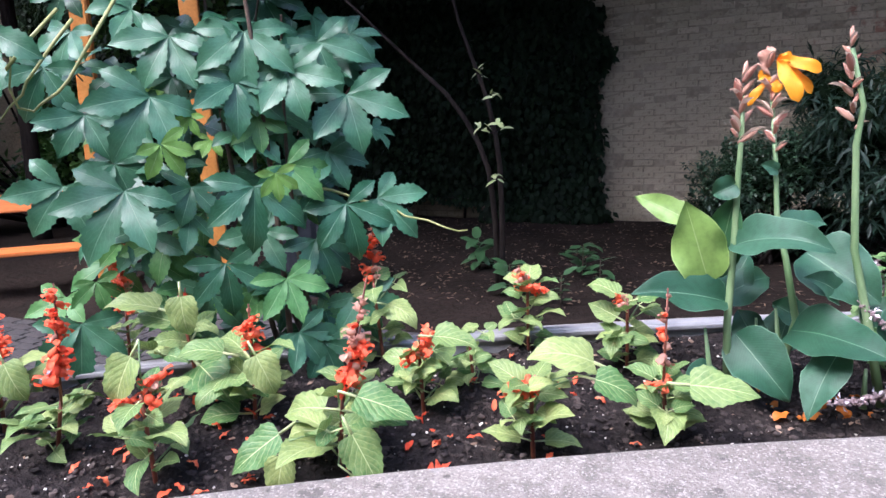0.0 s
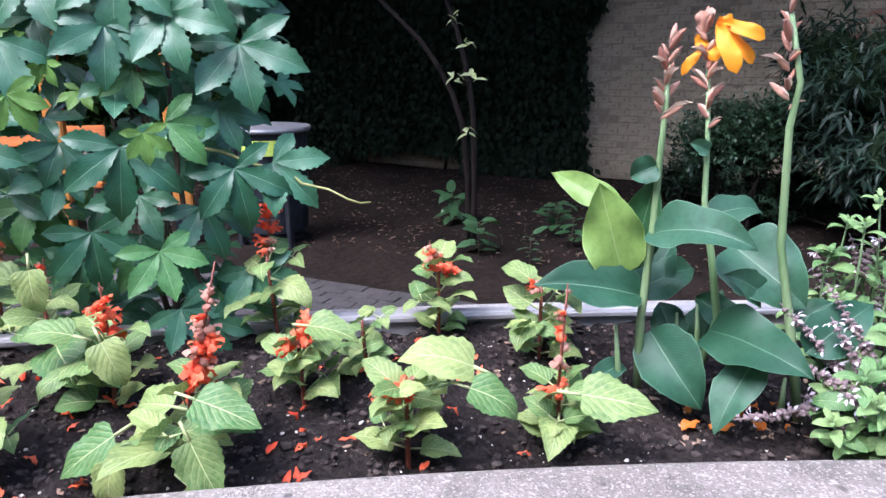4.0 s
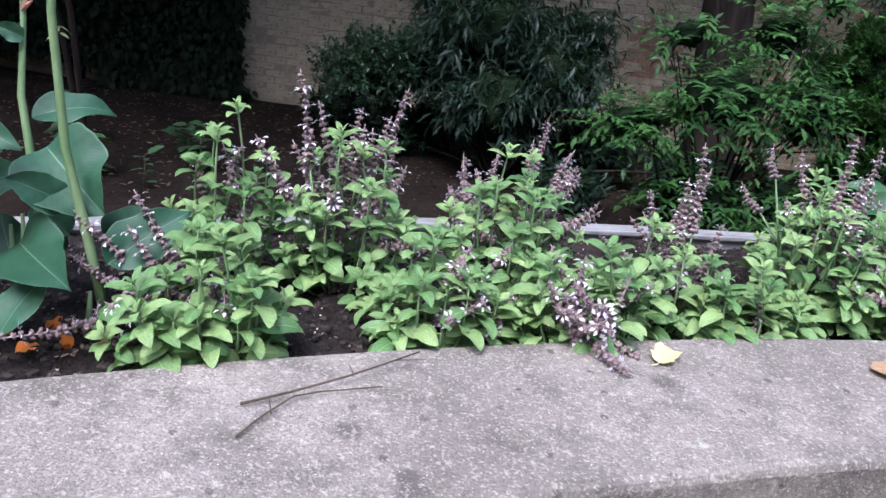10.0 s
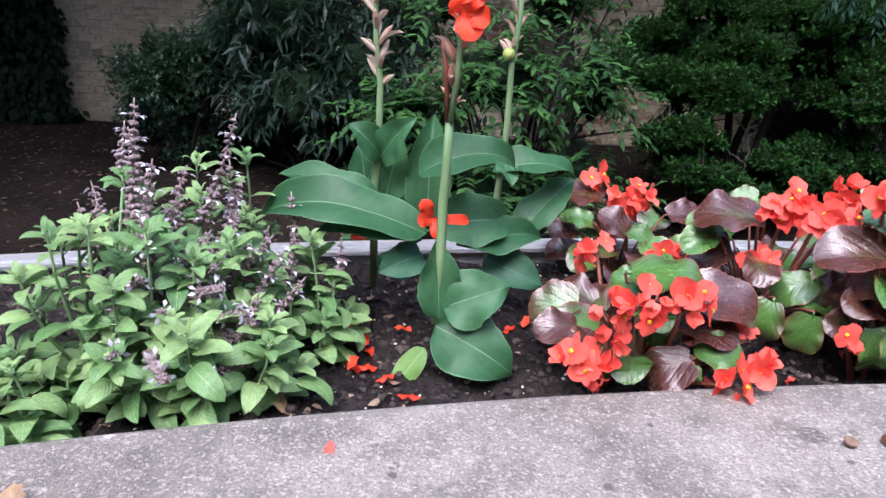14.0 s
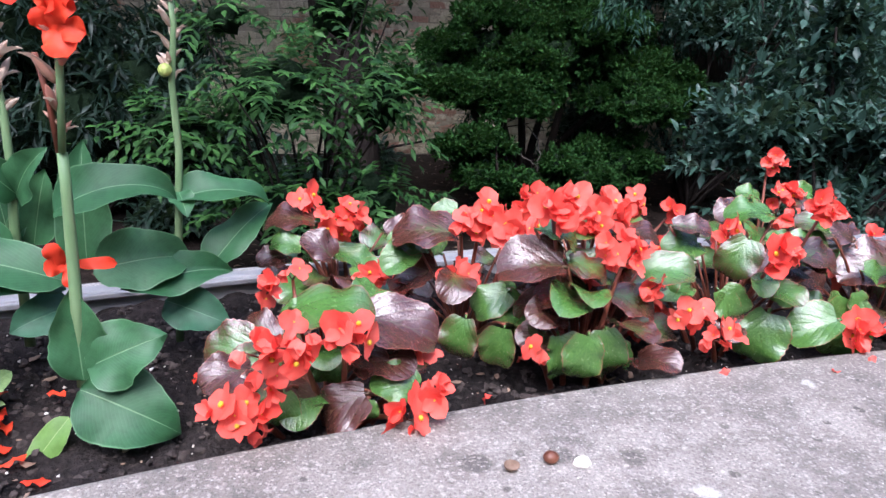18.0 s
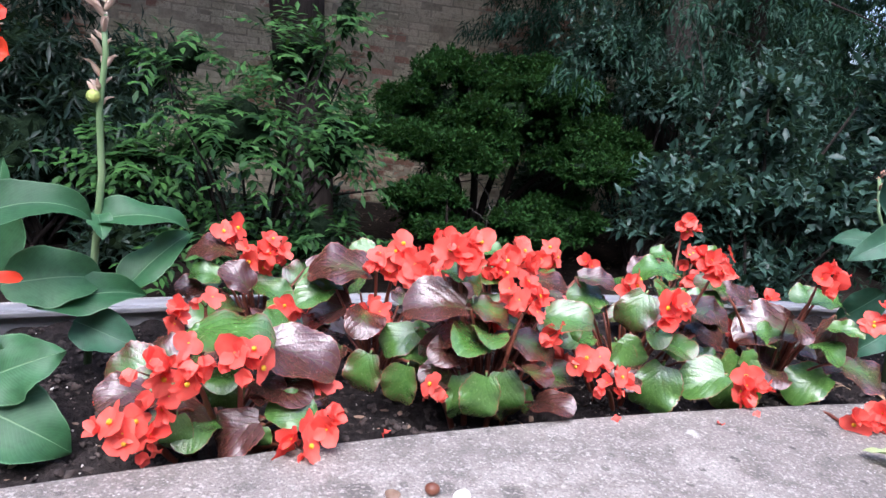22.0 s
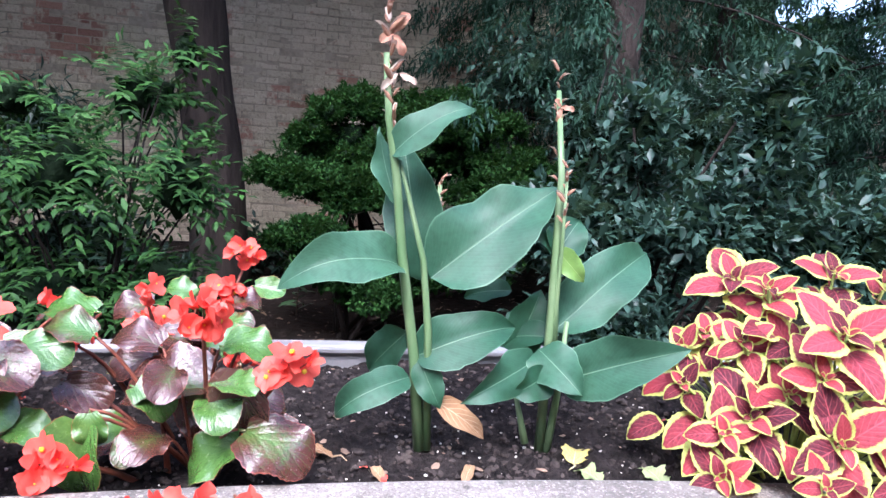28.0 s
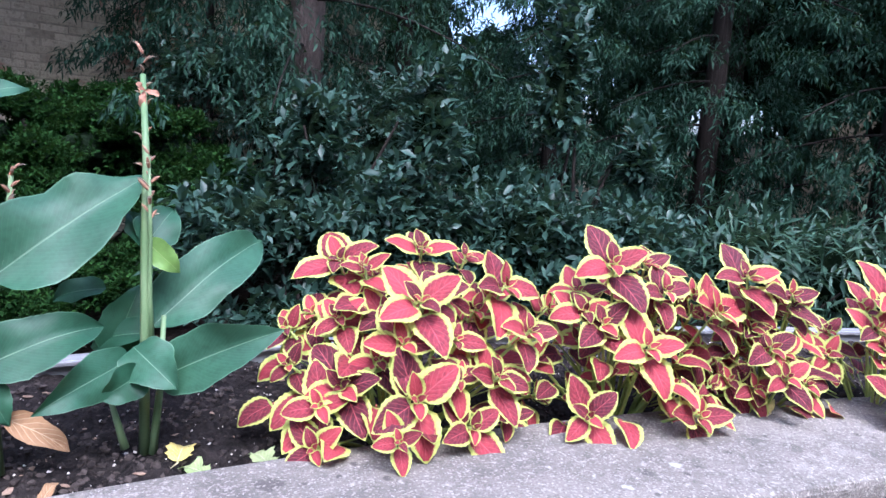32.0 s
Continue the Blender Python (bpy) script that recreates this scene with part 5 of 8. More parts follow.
M_MAUVE = petal_mat("basil_blossom", (0.62, 0.52, 0.66), (0.88, 0.84, 0.88), 0.6)


def begonia_mat(name, low, high):
    """Glossy leaf from green to bronze, more bronze towards its rim, with sunken veins that run out from the stalk."""
    m, nt, b = mat(name, 0.2, 0, 0.6)
    b.inputs["Coat Weight"].default_value, b.inputs["Coat Roughness"].default_value, b.inputs["Coat IOR"].default_value = 0.7, 0.16, 1.5
    u, v = uv_parts(nt)
    rnd = node(nt, "ShaderNodeObjectInfo").outputs["Random"]
    n1 = noise_tex(nt, 16, 4, 0.6)
    green = mixc(nt, n1, (0.03, 0.1, 0.02), (0.12, 0.24, 0.045))
    bronze = mixc(nt, n1, (0.034, 0.012, 0.01), (0.12, 0.04, 0.028))
    edge = mathn(nt, "ADD", mathn(nt, "MULTIPLY", mathn(nt, "MAXIMUM", u, smooth(nt, v, 0.35, 1.0)), 0.32), mathn(nt, "MULTIPLY", n1, 0.5))
    tone = mathn(nt, "ADD", low, mathn(nt, "MULTIPLY", rnd, high - low))
    col = mixc(nt, smooth(nt, mathn(nt, "ADD", tone, edge), 0.74, 1.15), green, bronze)
    w = mathn(nt, "FRACT", mathn(nt, "MULTIPLY", mathn(nt, "SUBTRACT", v, mathn(nt, "MULTIPLY", u, 0.7)), 4.0))
    line = mathn(nt, "ABSOLUTE", mathn(nt, "SUBTRACT", w, 0.5))
    vein = mathn(nt, "MAXIMUM", smooth(nt, line, 0.07, 0.02), smooth(nt, u, 0.035, 0.012))
    col = mixc(nt, mathn(nt, "MULTIPLY", vein, 0.1), col, (0.22, 0.33, 0.1))
    col = mixc(nt, mathn(nt, "MULTIPLY", smooth(nt, u, 0.94, 0.985), 0.6), col, (0.28, 0.08, 0.05))
    nt.links.new(col, b.inputs["Base Color"])
    nt.links.new(mathn(nt, "ADD", 0.12, mathn(nt, "MULTIPLY", n1, 0.24)), b.inputs["Roughness"])
    n = bump(nt, b, mathn(nt, "ADD", mathn(nt, "MULTIPLY", smooth(nt, line, 0.0, 0.3), 0.3), mathn(nt, "MULTIPLY", noise_tex(nt, 30, 3), 0.9)), 0.3, 0.004)
    nt.links.new(n.outputs[0], b.inputs["Coat Normal"])
    return m


def coleus_mat():
    """Red leaf with a ragged yellow-green rim, by the leaf's own coordinates."""
    m, nt, b = mat("coleus_leaf", 0.5, 0, 0.3)
    u, v = uv_parts(nt)
    rnd = node(nt, "ShaderNodeObjectInfo").outputs["Random"]
    n1, n2 = noise_tex(nt, 90, 3, 0.6), noise_tex(nt, 14, 3)
    red = mixc(nt, smooth(nt, mathn(nt, "MULTIPLY", mathn(nt, "ADD", rnd, n2), 0.5), 0.2, 0.75), (0.08, 0.012, 0.024), (0.45, 0.055, 0.075))
    wv = mathn(nt, "FRACT", mathn(nt, "MULTIPLY", mathn(nt, "SUBTRACT", v, mathn(nt, "MULTIPLY", u, 0.45)), 7.0))
    vn = smooth(nt, mathn(nt, "ABSOLUTE", mathn(nt, "SUBTRACT", wv, 0.5)), 0.12, 0.03)
    red = mixc(nt, mathn(nt, "MULTIPLY", vn, 0.35), red, (0.55, 0.13, 0.14))
    red = mixc(nt, smooth(nt, u, 0.35, 0.8, 0.0, 0.45), red, (0.13, 0.02, 0.03))
    ribm = smooth(nt, u, 0.05, 0.01)
    red = mixc(nt, mathn(nt, "MULTIPLY", ribm, 0.6), red, (0.62, 0.12, 0.14))
    end = mathn(nt, "MAXIMUM", smooth(nt, v, 0.8, 1.0), smooth(nt, v, 0.17, 0.02))
    d = mathn(nt, "ADD", mathn(nt, "MAXIMUM", u, mathn(nt, "MULTIPLY", end, 0.95)), mathn(nt, "MULTIPLY", mathn(nt, "SUBTRACT", n1, 0.5), 0.42))
    rim = mixc(nt, n2, (0.44, 0.53, 0.07), (0.74, 0.74, 0.24))
    lim = mathn(nt, "SUBTRACT", 0.79, mathn(nt, "MULTIPLY", rnd, 0.16))
    col = mixc(nt, smooth(nt, mathn(nt, "SUBTRACT", d, lim), -0.02, 0.05), red, rim)
    nt.links.new(col, b.inputs["Base Color"])
    w = mathn(nt, "FRACT", mathn(nt, "MULTIPLY", mathn(nt, "SUBTRACT", v, mathn(nt, "MULTIPLY", u, 0.45)), 7.0))
    line = mathn(nt, "ABSOLUTE", mathn(nt, "SUBTRACT", w, 0.5))
    bump(nt, b, mathn(nt, "ADD", line, mathn(nt, "MULTIPLY", n1, 0.6)), 0.45, 0.004)
    t = node(nt, "ShaderNodeBsdfTranslucent", {0: col})
    mx = node(nt, "ShaderNodeMixShader", {0: 0.2, 1: b.outputs[0], 2: t.outputs[0]})
    nt.links.new(mx.outputs[0], nt.nodes["Material Output"].inputs[0])
    return m


M_BEGONIAS = {"g": begonia_mat("begonia_leaf_green", -0.05, 0.28), "m": begonia_mat("begonia_leaf_turning", 0.28, 0.55), "b": begonia_mat("begonia_leaf_bronze", 0.62, 0.95)}
M_COLEUS = coleus_mat()


def stem(th, path, radii, material, name="stem", sides=7):
    v, f = tube(path, radii, sides)
    return obj(name, mesh_of(name, v, f), material, th)


def leaf_at(th, me, pos, d, up=(0, 0, 1), scale=1.0, name="leaf"):
    return obj(name, me, None, th, m4(frames_of(np.array(d, float), np.array(up, float)), pos, scale))


def leaf_between(th, base, tip, W, bend=0.7, face=(0, -0.6, 0.8), material=None, fold=0.34, wave=0.12, prof=canna_prof, name="leaf", rows=18, cols=9):
    """One leaf from its base to its tip; face: where its upper side looks; bend: how far it arches."""
    base, tip = np.array(base, float), np.array(tip, float)
    chord = np.linalg.norm(tip - base)
    V, F, UV = leaf_shape(1.0, W / chord, prof, rows, cols, bend * 1.25, fold + 0.1 * math.sin(base[0] * 97), wave, rise=bend * 0.62)
    e = V[-(cols // 2 + 1)]
    k = chord / math.hypot(e[1], e[2])
    a = math.atan2(e[2], e[1])
    c, s = math.cos(-a), math.sin(-a)
    V = np.stack([V[:, 0], c * V[:, 1] - s * V[:, 2], s * V[:, 1] + c * V[:, 2]], 1) * k
    k = Vector((base[0] * 31, base[2] * 17, W * 90))
    V[:, 2] += [W * 0.2 * noise.noise(Vector(q) * 13 + k) * (abs(2 * u - 1) ** 1.5 + 0.25) for q, (u, _) in zip(V, UV)]
    V[:, 0] *= [1 + 0.12 * noise.noise(Vector((v * 5, u * 2, 0)) + k) + 0.05 * noise.noise(Vector((v * 19, u * 2, 3)) + k) for u, v in UV]
    # a twist towards the tip
    tw = 0.4 * math.sin(base[0] * 53 + tip[2] * 71) * np.clip(UV[:, 1] - 0.25, 0, 1)
    ax = V[cols // 2 :: cols]
    mid = np.repeat(ax[: len(V) // cols], cols, 0)
    q = V - mid
    V = mid + np.stack([q[:, 0] * np.cos(tw) - q[:, 2] * np.sin(tw), q[:, 1], q[:, 0] * np.sin(tw) + q[:, 2] * np.cos(tw)], 1)
    me = mesh_of(name, V, F, UV)
    me.materials.append(material)
    return obj(name, me, None, th, m4(frames_of(tip - base, np.array(face, float)), base))


# --- canna lilies ---
def buds(th, path, n, seed, material=None, size=0.032):
    """Dried bracts and buds up a flower stalk."""
    r = random.Random(seed)
    P = np.array(path)
    n = int(n * 1.5)
    v, f = tube([(0, 0, 0), (0, 0.15, 0.01), (0, 0.45, 0.02), (0, 0.75, 0.02), (0.02, 0.95, 0.05), (0.02, 1.05, 0.06)], [0.05, 0.11, 0.145, 0.12, 0.06, 0.015], 7)
    pod = mesh_of("bud", v, f)
    pod.materials.append(material or M_PINKDRY)
    bract = leaf_mesh("bract", M_BRACT, 1.0, 0.42, lance, 5, 5, 0.8, 0.8, 0.1)
    for i in range(n):
        q = 0.15 + 0.85 * i / max(1, n - 1)
        k = q * (len(P) - 1)
        p = P[int(k)] + (P[min(int(k) + 1, len(P) - 1)] - P[int(k)]) * (k - int(k))
        a = i * 2.4 + r.uniform(-0.5, 0.5)
        s = size * r.uniform(0.6, 1.25)
        leaf_at(th, pod, p, (math.cos(a) * 0.7, math.sin(a) * 0.7, r.uniform(0.5, 1.3)), (math.cos(a), math.sin(a), 0.2), s, "bud")
        leaf_at(th, bract, p, (math.cos(a) * 0.7, math.sin(a) * 0.7, r.uniform(0.5, 1.3)), (-math.cos(a), -math.sin(a), 0.6), s * r.uniform(0.8, 1.5), "bract")


CAM = np.array((0, -0.75, 0.65))


def canna_orange():
    th = thing("canna_lily", bed(0.26, 117), "canna lily with broad blue-green leaves and orange flowers", "flower plant", "canna lilies")
    o = np.array(th.location)

    def L(b, t, W, bend=0.7, face=CAM, m=M_CANNA, **k):
        leaf_between(th, np.array(b) - o, np.array(t) - o, W * 1.3, bend, face, m, **k)

    def S(pts, r0, r1, **k):
        stem(th, np.array(pts) - o, np.linspace(r0 * 0.72, r1, len(pts)), M_STEM, **k)

    def P(b, tips, m, name="petal"):
        for x, y, z, w in tips:
            leaf_between(th, np.array(b) - o, np.array((x, y, z)) - o, w, 0.9, (x - b[0], -0.9, 0.4), m, 0.2, 0.2, obovate, name, 9, 7)

    S([(0.516, 0.860, -0.014), (0.512, 0.870, 0.097), (0.518, 0.893, 0.261), (0.520, 0.893, 0.361), (0.523, 0.895, 0.433), (0.522, 0.900, 0.497)], 0.011, 0.0035)
    S([(0.601, 0.930, -0.004), (0.623, 0.940, 0.092), (0.603, 0.960, 0.194), (0.583, 0.980, 0.280), (0.576, 1.010, 0.380), (0.564, 1.040, 0.496)], 0.011, 0.0035)
    S([(0.755, 0.870, -0.024), (0.728, 0.875, 0.119), (0.702, 0.880, 0.239), (0.694, 0.882, 0.412), (0.701, 0.885, 0.473), (0.680, 0.885, 0.564)], 0.011, 0.0035)
    S([(0.494, 0.830, -0.019), (0.477, 0.850, 0.093)], 0.009, 0.0025)
    S([(0.729, 0.860, -0.027), (0.730, 0.870, 0.040)], 0.009, 0.0025)
    S([(0.567, 0.950, -0.036), (0.556, 0.970, 0.083)], 0.008, 0.0025)
    S([(0.600, 0.930, 0.014), (0.589, 0.950, 0.111)], 0.009, 0.0025)
    L((0.479, 0.870, 0.172), (0.436, 0.860, 0.320), 0.080, 0.35, (0.25, -0.95, 0.1), M_CANNA_PALE)
    L((0.463, 0.920, 0.260), (0.330, 0.950, 0.316), 0.040, 0.5, (0.2, -0.8, 0.5), M_CANNA_PALE)
    L((0.485, 0.910, 0.173), (0.519, 0.900, 0.329), 0.062, 0.25, (-0.35, -0.9, 0.15), M_CANNA_GREEN)
    L((0.505, 0.880, 0.135), (0.359, 0.784, 0.163), 0.070, 0.55, (0.05, -0.72, 0.68), M_CANNA)
    L((0.519, 0.890, 0.237), (0.672, 0.830, 0.246), 0.062, 1.1, (0, -0.72, 0.68), M_CANNA)
    L((0.584, 1.000, 0.246), (0.671, 1.080, 0.248), 0.044, 0.8, (0, -0.6, 0.8), M_CANNA)
    L((0.633, 0.950, 0.218), (0.746, 0.890, 0.148), 0.104, 0.5, (0.15, -0.85, 0.5), M_CANNA)
    L((0.614, 0.900, 0.087), (0.763, 0.772, 0.085), 0.079, 0.7, (0.1, -0.75, 0.65), M_CANNA_DARK)
    L((0.526, 0.890, 0.074), (0.619, 0.830, -0.018), 0.081, 0.6, (-0.1, -0.85, 0.5), M_CANNA)
    L((0.694, 0.860, 0.080), (0.645, 0.773, -0.026), 0.057, 0.5, (-0.4, -0.8, 0.45), M_CANNA)
    L((0.752, 0.880, 0.079), (0.839, 0.957, 0.147), 0.060, 0.35, (-0.3, -0.9, 0.3), M_CANNA)
    L((0.490, 0.930, 0.125), (0.577, 1.000, 0.157), 0.058, 0.7, CAM, M_CANNA_DARK)
    L((0.509, 0.950, 0.129), (0.538, 1.000, 0.200), 0.052, 0.4, CAM, M_CANNA_DARK)
    L((0.687, 0.900, 0.154), (0.629, 0.860, 0.193), 0.039, 1.2, (0.2, -0.8, 0.5), M_CANNA)
    L((0.491, 0.860, 0.021), (0.448, 0.800, -0.002), 0.031, 0.7, CAM, M_CANNA)
    L((0.728, 0.920, 0.102), (0.784, 0.950, 0.143), 0.043, 0.5, CAM, M_CANNA)
    L((0.594, 0.980, 0.019), (0.623, 1.020, 0.118), 0.064, 0.4, CAM, M_CANNA_DARK)
    L((0.559, 0.960, 0.033), (0.522, 1.000, 0.087), 0.051, 0.4, CAM, M_CANNA_DARK)
    L((0.650, 0.970, 0.075), (0.583, 1.000, 0.102), 0.046, 0.6, CAM, M_CANNA_DARK)
    L((0.517, 0.893, 0.347), (0.479, 0.885, 0.328), 0.035, 0.8, (0.3, -0.9, 0.2), M_CANNA)
    L((0.581, 1.000, 0.359), (0.551, 0.985, 0.372), 0.021, 0.8, (0.3, -0.9, 0.3), M_CANNA)
    for k, (a, b, n) in enumerate((((0.516, 0.893, 0.397), (0.522, 0.9, 0.531), 8), ((0.579, 1.0, 0.365), (0.555, 1.05, 0.565), 8), ((0.692, 0.882, 0.412), (0.677, 0.885, 0.58), 8))):
        buds(th, [np.array(a) - o, np.array(b) - o], n, 40 + k, size=0.031)
    P((0.57, 1.05, 0.56), ((0.645, 1.05, 0.535, 0.034), (0.61, 1.02, 0.482, 0.04), (0.595, 1.05, 0.56, 0.03), (0.63, 1.06, 0.495, 0.032)), M_ORANGE)
    P((0.56, 1.05, 0.53), ((0.523, 1.04, 0.478, 0.022), (0.54, 1.04, 0.525, 0.034), (0.575, 1.04, 0.5, 0.03)), M_ORANGE)
    P((0.555, 1.05, 0.545), ((0.545, 1.04, 0.58, 0.03), (0.56, 1.05, 0.585, 0.025)), M_PINKDRY)


def canna_red():
    th = thing("canna_lily", bed(0.3, 100.0), "canna lily with arching green leaves and scarlet flowers", "flower plant", "canna lilies")
    o = np.array(th.location)

    def L(b, t, W, bend=0.7, face=CAM, m=M_CANNA_GREEN, **k):
        leaf_between(th, np.array(b) - o, np.array(t) - o, W * 1.3, bend, face, m, **k)

    def S(pts, r0, r1, **k):
        stem(th, np.array(pts) - o, np.linspace(r0 * 0.72, r1, len(pts)), M_STEM, **k)

    def P(b, tips, m, name="petal"):
        for x, y, z, w in tips:
            leaf_between(th, np.array(b) - o, np.array((x, y, z)) - o, w, 0.9, (x - b[0], -0.9, 0.4), m, 0.2, 0.2, obovate, name, 9, 7)

    S([(2.363, 1.430, 0.019), (2.364, 1.440, 0.124), (2.364, 1.450, 0.195), (2.366, 1.450, 0.252), (2.367, 1.450, 0.307)], 0.011, 0.006)
    S([(2.368, 1.445, 0.308), (2.375, 1.445, 0.387), (2.378, 1.445, 0.437), (2.378, 1.445, 0.473)], 0.006, 0.0045)
    S([(2.260, 1.600, 0.002), (2.259, 1.610, 0.176), (2.264, 1.615, 0.250), (2.264, 1.620, 0.337), (2.256, 1.625, 0.398), (2.254, 1.630, 0.493)], 0.01, 0.004)
    S([(2.454, 1.660, -0.043), (2.462, 1.660, 0.111), (2.473, 1.668, 0.269), (2.471, 1.656, 0.369), (2.479, 1.658, 0.447), (2.476, 1.660, 0.503)], 0.009, 0.004)
    L((2.361, 1.420, 0.019), (2.475, 1.395, -0.042), 0.080, 0.8, (0.1, -0.78, 0.62), M_CANNA_GREEN)
    L((2.366, 1.420, 0.031), (2.356, 1.450, 0.140), 0.055, 0.3, (0.3, -0.92, 0.2), M_CANNA_GREEN)
    L((2.374, 1.430, 0.045), (2.462, 1.420, 0.085), 0.071, 0.5, (-0.1, -0.85, 0.5), M_CANNA_GREEN)
    L((2.347, 1.410, -0.012), (2.295, 1.385, -0.079), 0.029, 0.5, CAM, M_CANNA_PALE)
    L((2.344, 1.500, 0.131), (2.077, 1.586, 0.100), 0.056, 1.5, (0, -0.6, 0.8), M_CANNA_GREEN)
    L((2.266, 1.580, 0.156), (2.101, 1.630, 0.181), 0.045, 0.8, (0, -0.7, 0.7), M_CANNA_GREEN)
    L((2.337, 1.510, 0.121), (2.175, 1.520, 0.121), 0.043, 1, (0, -0.65, 0.75), M_CANNA_DARK)
    L((2.269, 1.610, 0.220), (2.218, 1.600, 0.273), 0.038, 1.1, (0.1, -0.8, 0.5), M_CANNA_GREEN)
    L((2.265, 1.610, 0.217), (2.322, 1.570, 0.292), 0.046, 0.6, (-0.3, -0.85, 0.4), M_CANNA_GREEN)
    L((2.246, 1.630, 0.144), (2.231, 1.650, 0.235), 0.044, 0.3, (0.2, -0.95, 0.2), M_CANNA_GREEN)
    L((2.275, 1.630, 0.144), (2.300, 1.640, 0.250), 0.055, 0.3, (-0.2, -0.95, 0.2), M_CANNA_GREEN)
    L((2.345, 1.600, 0.112), (2.351, 1.640, 0.290), 0.062, 0.3, (-0.2, -0.95, 0.15), M_CANNA_GREEN)
    L((2.330, 1.530, 0.216), (2.476, 1.557, 0.221), 0.047, 1.7, (0, -0.62, 0.78), M_CANNA_GREEN)
    L((2.456, 1.660, 0.194), (2.601, 1.690, 0.176), 0.045, 1.4, (0, -0.6, 0.8), M_CANNA_GREEN)
    L((2.470, 1.655, 0.210), (2.483, 1.610, 0.182), 0.030, 0.6, (0.2, -0.9, 0.4), M_CANNA_GREEN)
    L((2.505, 1.640, 0.089), (2.607, 1.714, 0.174), 0.055, 0.5, (-0.5, -0.75, 0.4), M_CANNA_GREEN)
    L((2.362, 1.560, 0.126), (2.485, 1.620, 0.114), 0.069, 0.9, (0, -0.75, 0.65), M_CANNA_GREEN)
    L((2.393, 1.560, 0.093), (2.541, 1.629, 0.089), 0.055, 0.7, (0, -0.62, 0.78), M_CANNA_GREEN)
    L((2.444, 1.600, 0.060), (2.539, 1.560, 0.029), 0.055, 0.6, (0, -0.85, 0.5), M_CANNA_DARK)
    L((2.341, 1.520, 0.091), (2.275, 1.480, 0.074), 0.046, 0.9, (0.1, -0.75, 0.6), M_CANNA_DARK)
    L((2.324, 1.550, 0.044), (2.272, 1.600, 0.057), 0.049, 0.5, CAM, M_CANNA_DARK)
    for k, (a, b, n) in enumerate((((2.364, 1.450, 0.300), (2.376, 1.445, 0.461), 7), ((2.266, 1.62, 0.3), (2.251, 1.63, 0.51), 11), ((2.47, 1.66, 0.345), (2.478, 1.66, 0.52), 10))):
        buds(th, [np.array(a) - o, np.array(b) - o], n, 50 + k, M_PINKDRY if k == 0 else M_BRACT, 0.03)
    stem(th, np.array([(2.364, 1.450, 0.307), (2.360, 1.450, 0.367), (2.352, 1.450, 0.417)]) - o, [0.004, 0.0035, 0.003], M_REDSTEM, "flower_stalk")
    P((2.371, 1.440, 0.442), ((2.411, 1.430, 0.437, 0.040), (2.391, 1.420, 0.412, 0.045), (2.359, 1.430, 0.462, 0.030), (2.401, 1.430, 0.472, 0.030)), M_CANNARED)
    P((2.374, 1.440, 0.462), ((2.409, 1.430, 0.487, 0.036), (2.362, 1.430, 0.492, 0.030), (2.386, 1.420, 0.472, 0.036)), M_CANNARED)
    P((2.25, 1.63, 0.49), ((2.222, 1.62, 0.485, 0.02), (2.24, 1.62, 0.525, 0.03), (2.27, 1.62, 0.53, 0.035)), M_CANNARED)
    P((2.265, 1.63, 0.48), ((2.298, 1.62, 0.47, 0.03), (2.29, 1.62, 0.505, 0.035), (2.28, 1.61, 0.53, 0.03)), M_CANNARED)
    P((2.35, 1.47, 0.165), ((2.335, 1.46, 0.195, 0.03), (2.33, 1.455, 0.165, 0.03), (2.405, 1.49, 0.157, 0.022), (2.362, 1.455, 0.14, 0.026)), M_CANNARED)
    P((2.265, 1.57, 0.103), ((2.225, 1.56, 0.1, 0.018), (2.245, 1.55, 0.11, 0.02)), M_CANNARED)
    pod = bmesh.new()
    bmesh.ops.create_icosphere(pod, subdivisions=3, radius=0.0095)
    for v in pod.verts:
        v.co *= 1 + 0.12 * noise.noise(v.co * 400)
    part("seed_pod", pod, M_LIMEPOD, th, "round lime-green seed pod", Matrix.Translation(np.array((2.464, 1.65, 0.387)) - o))


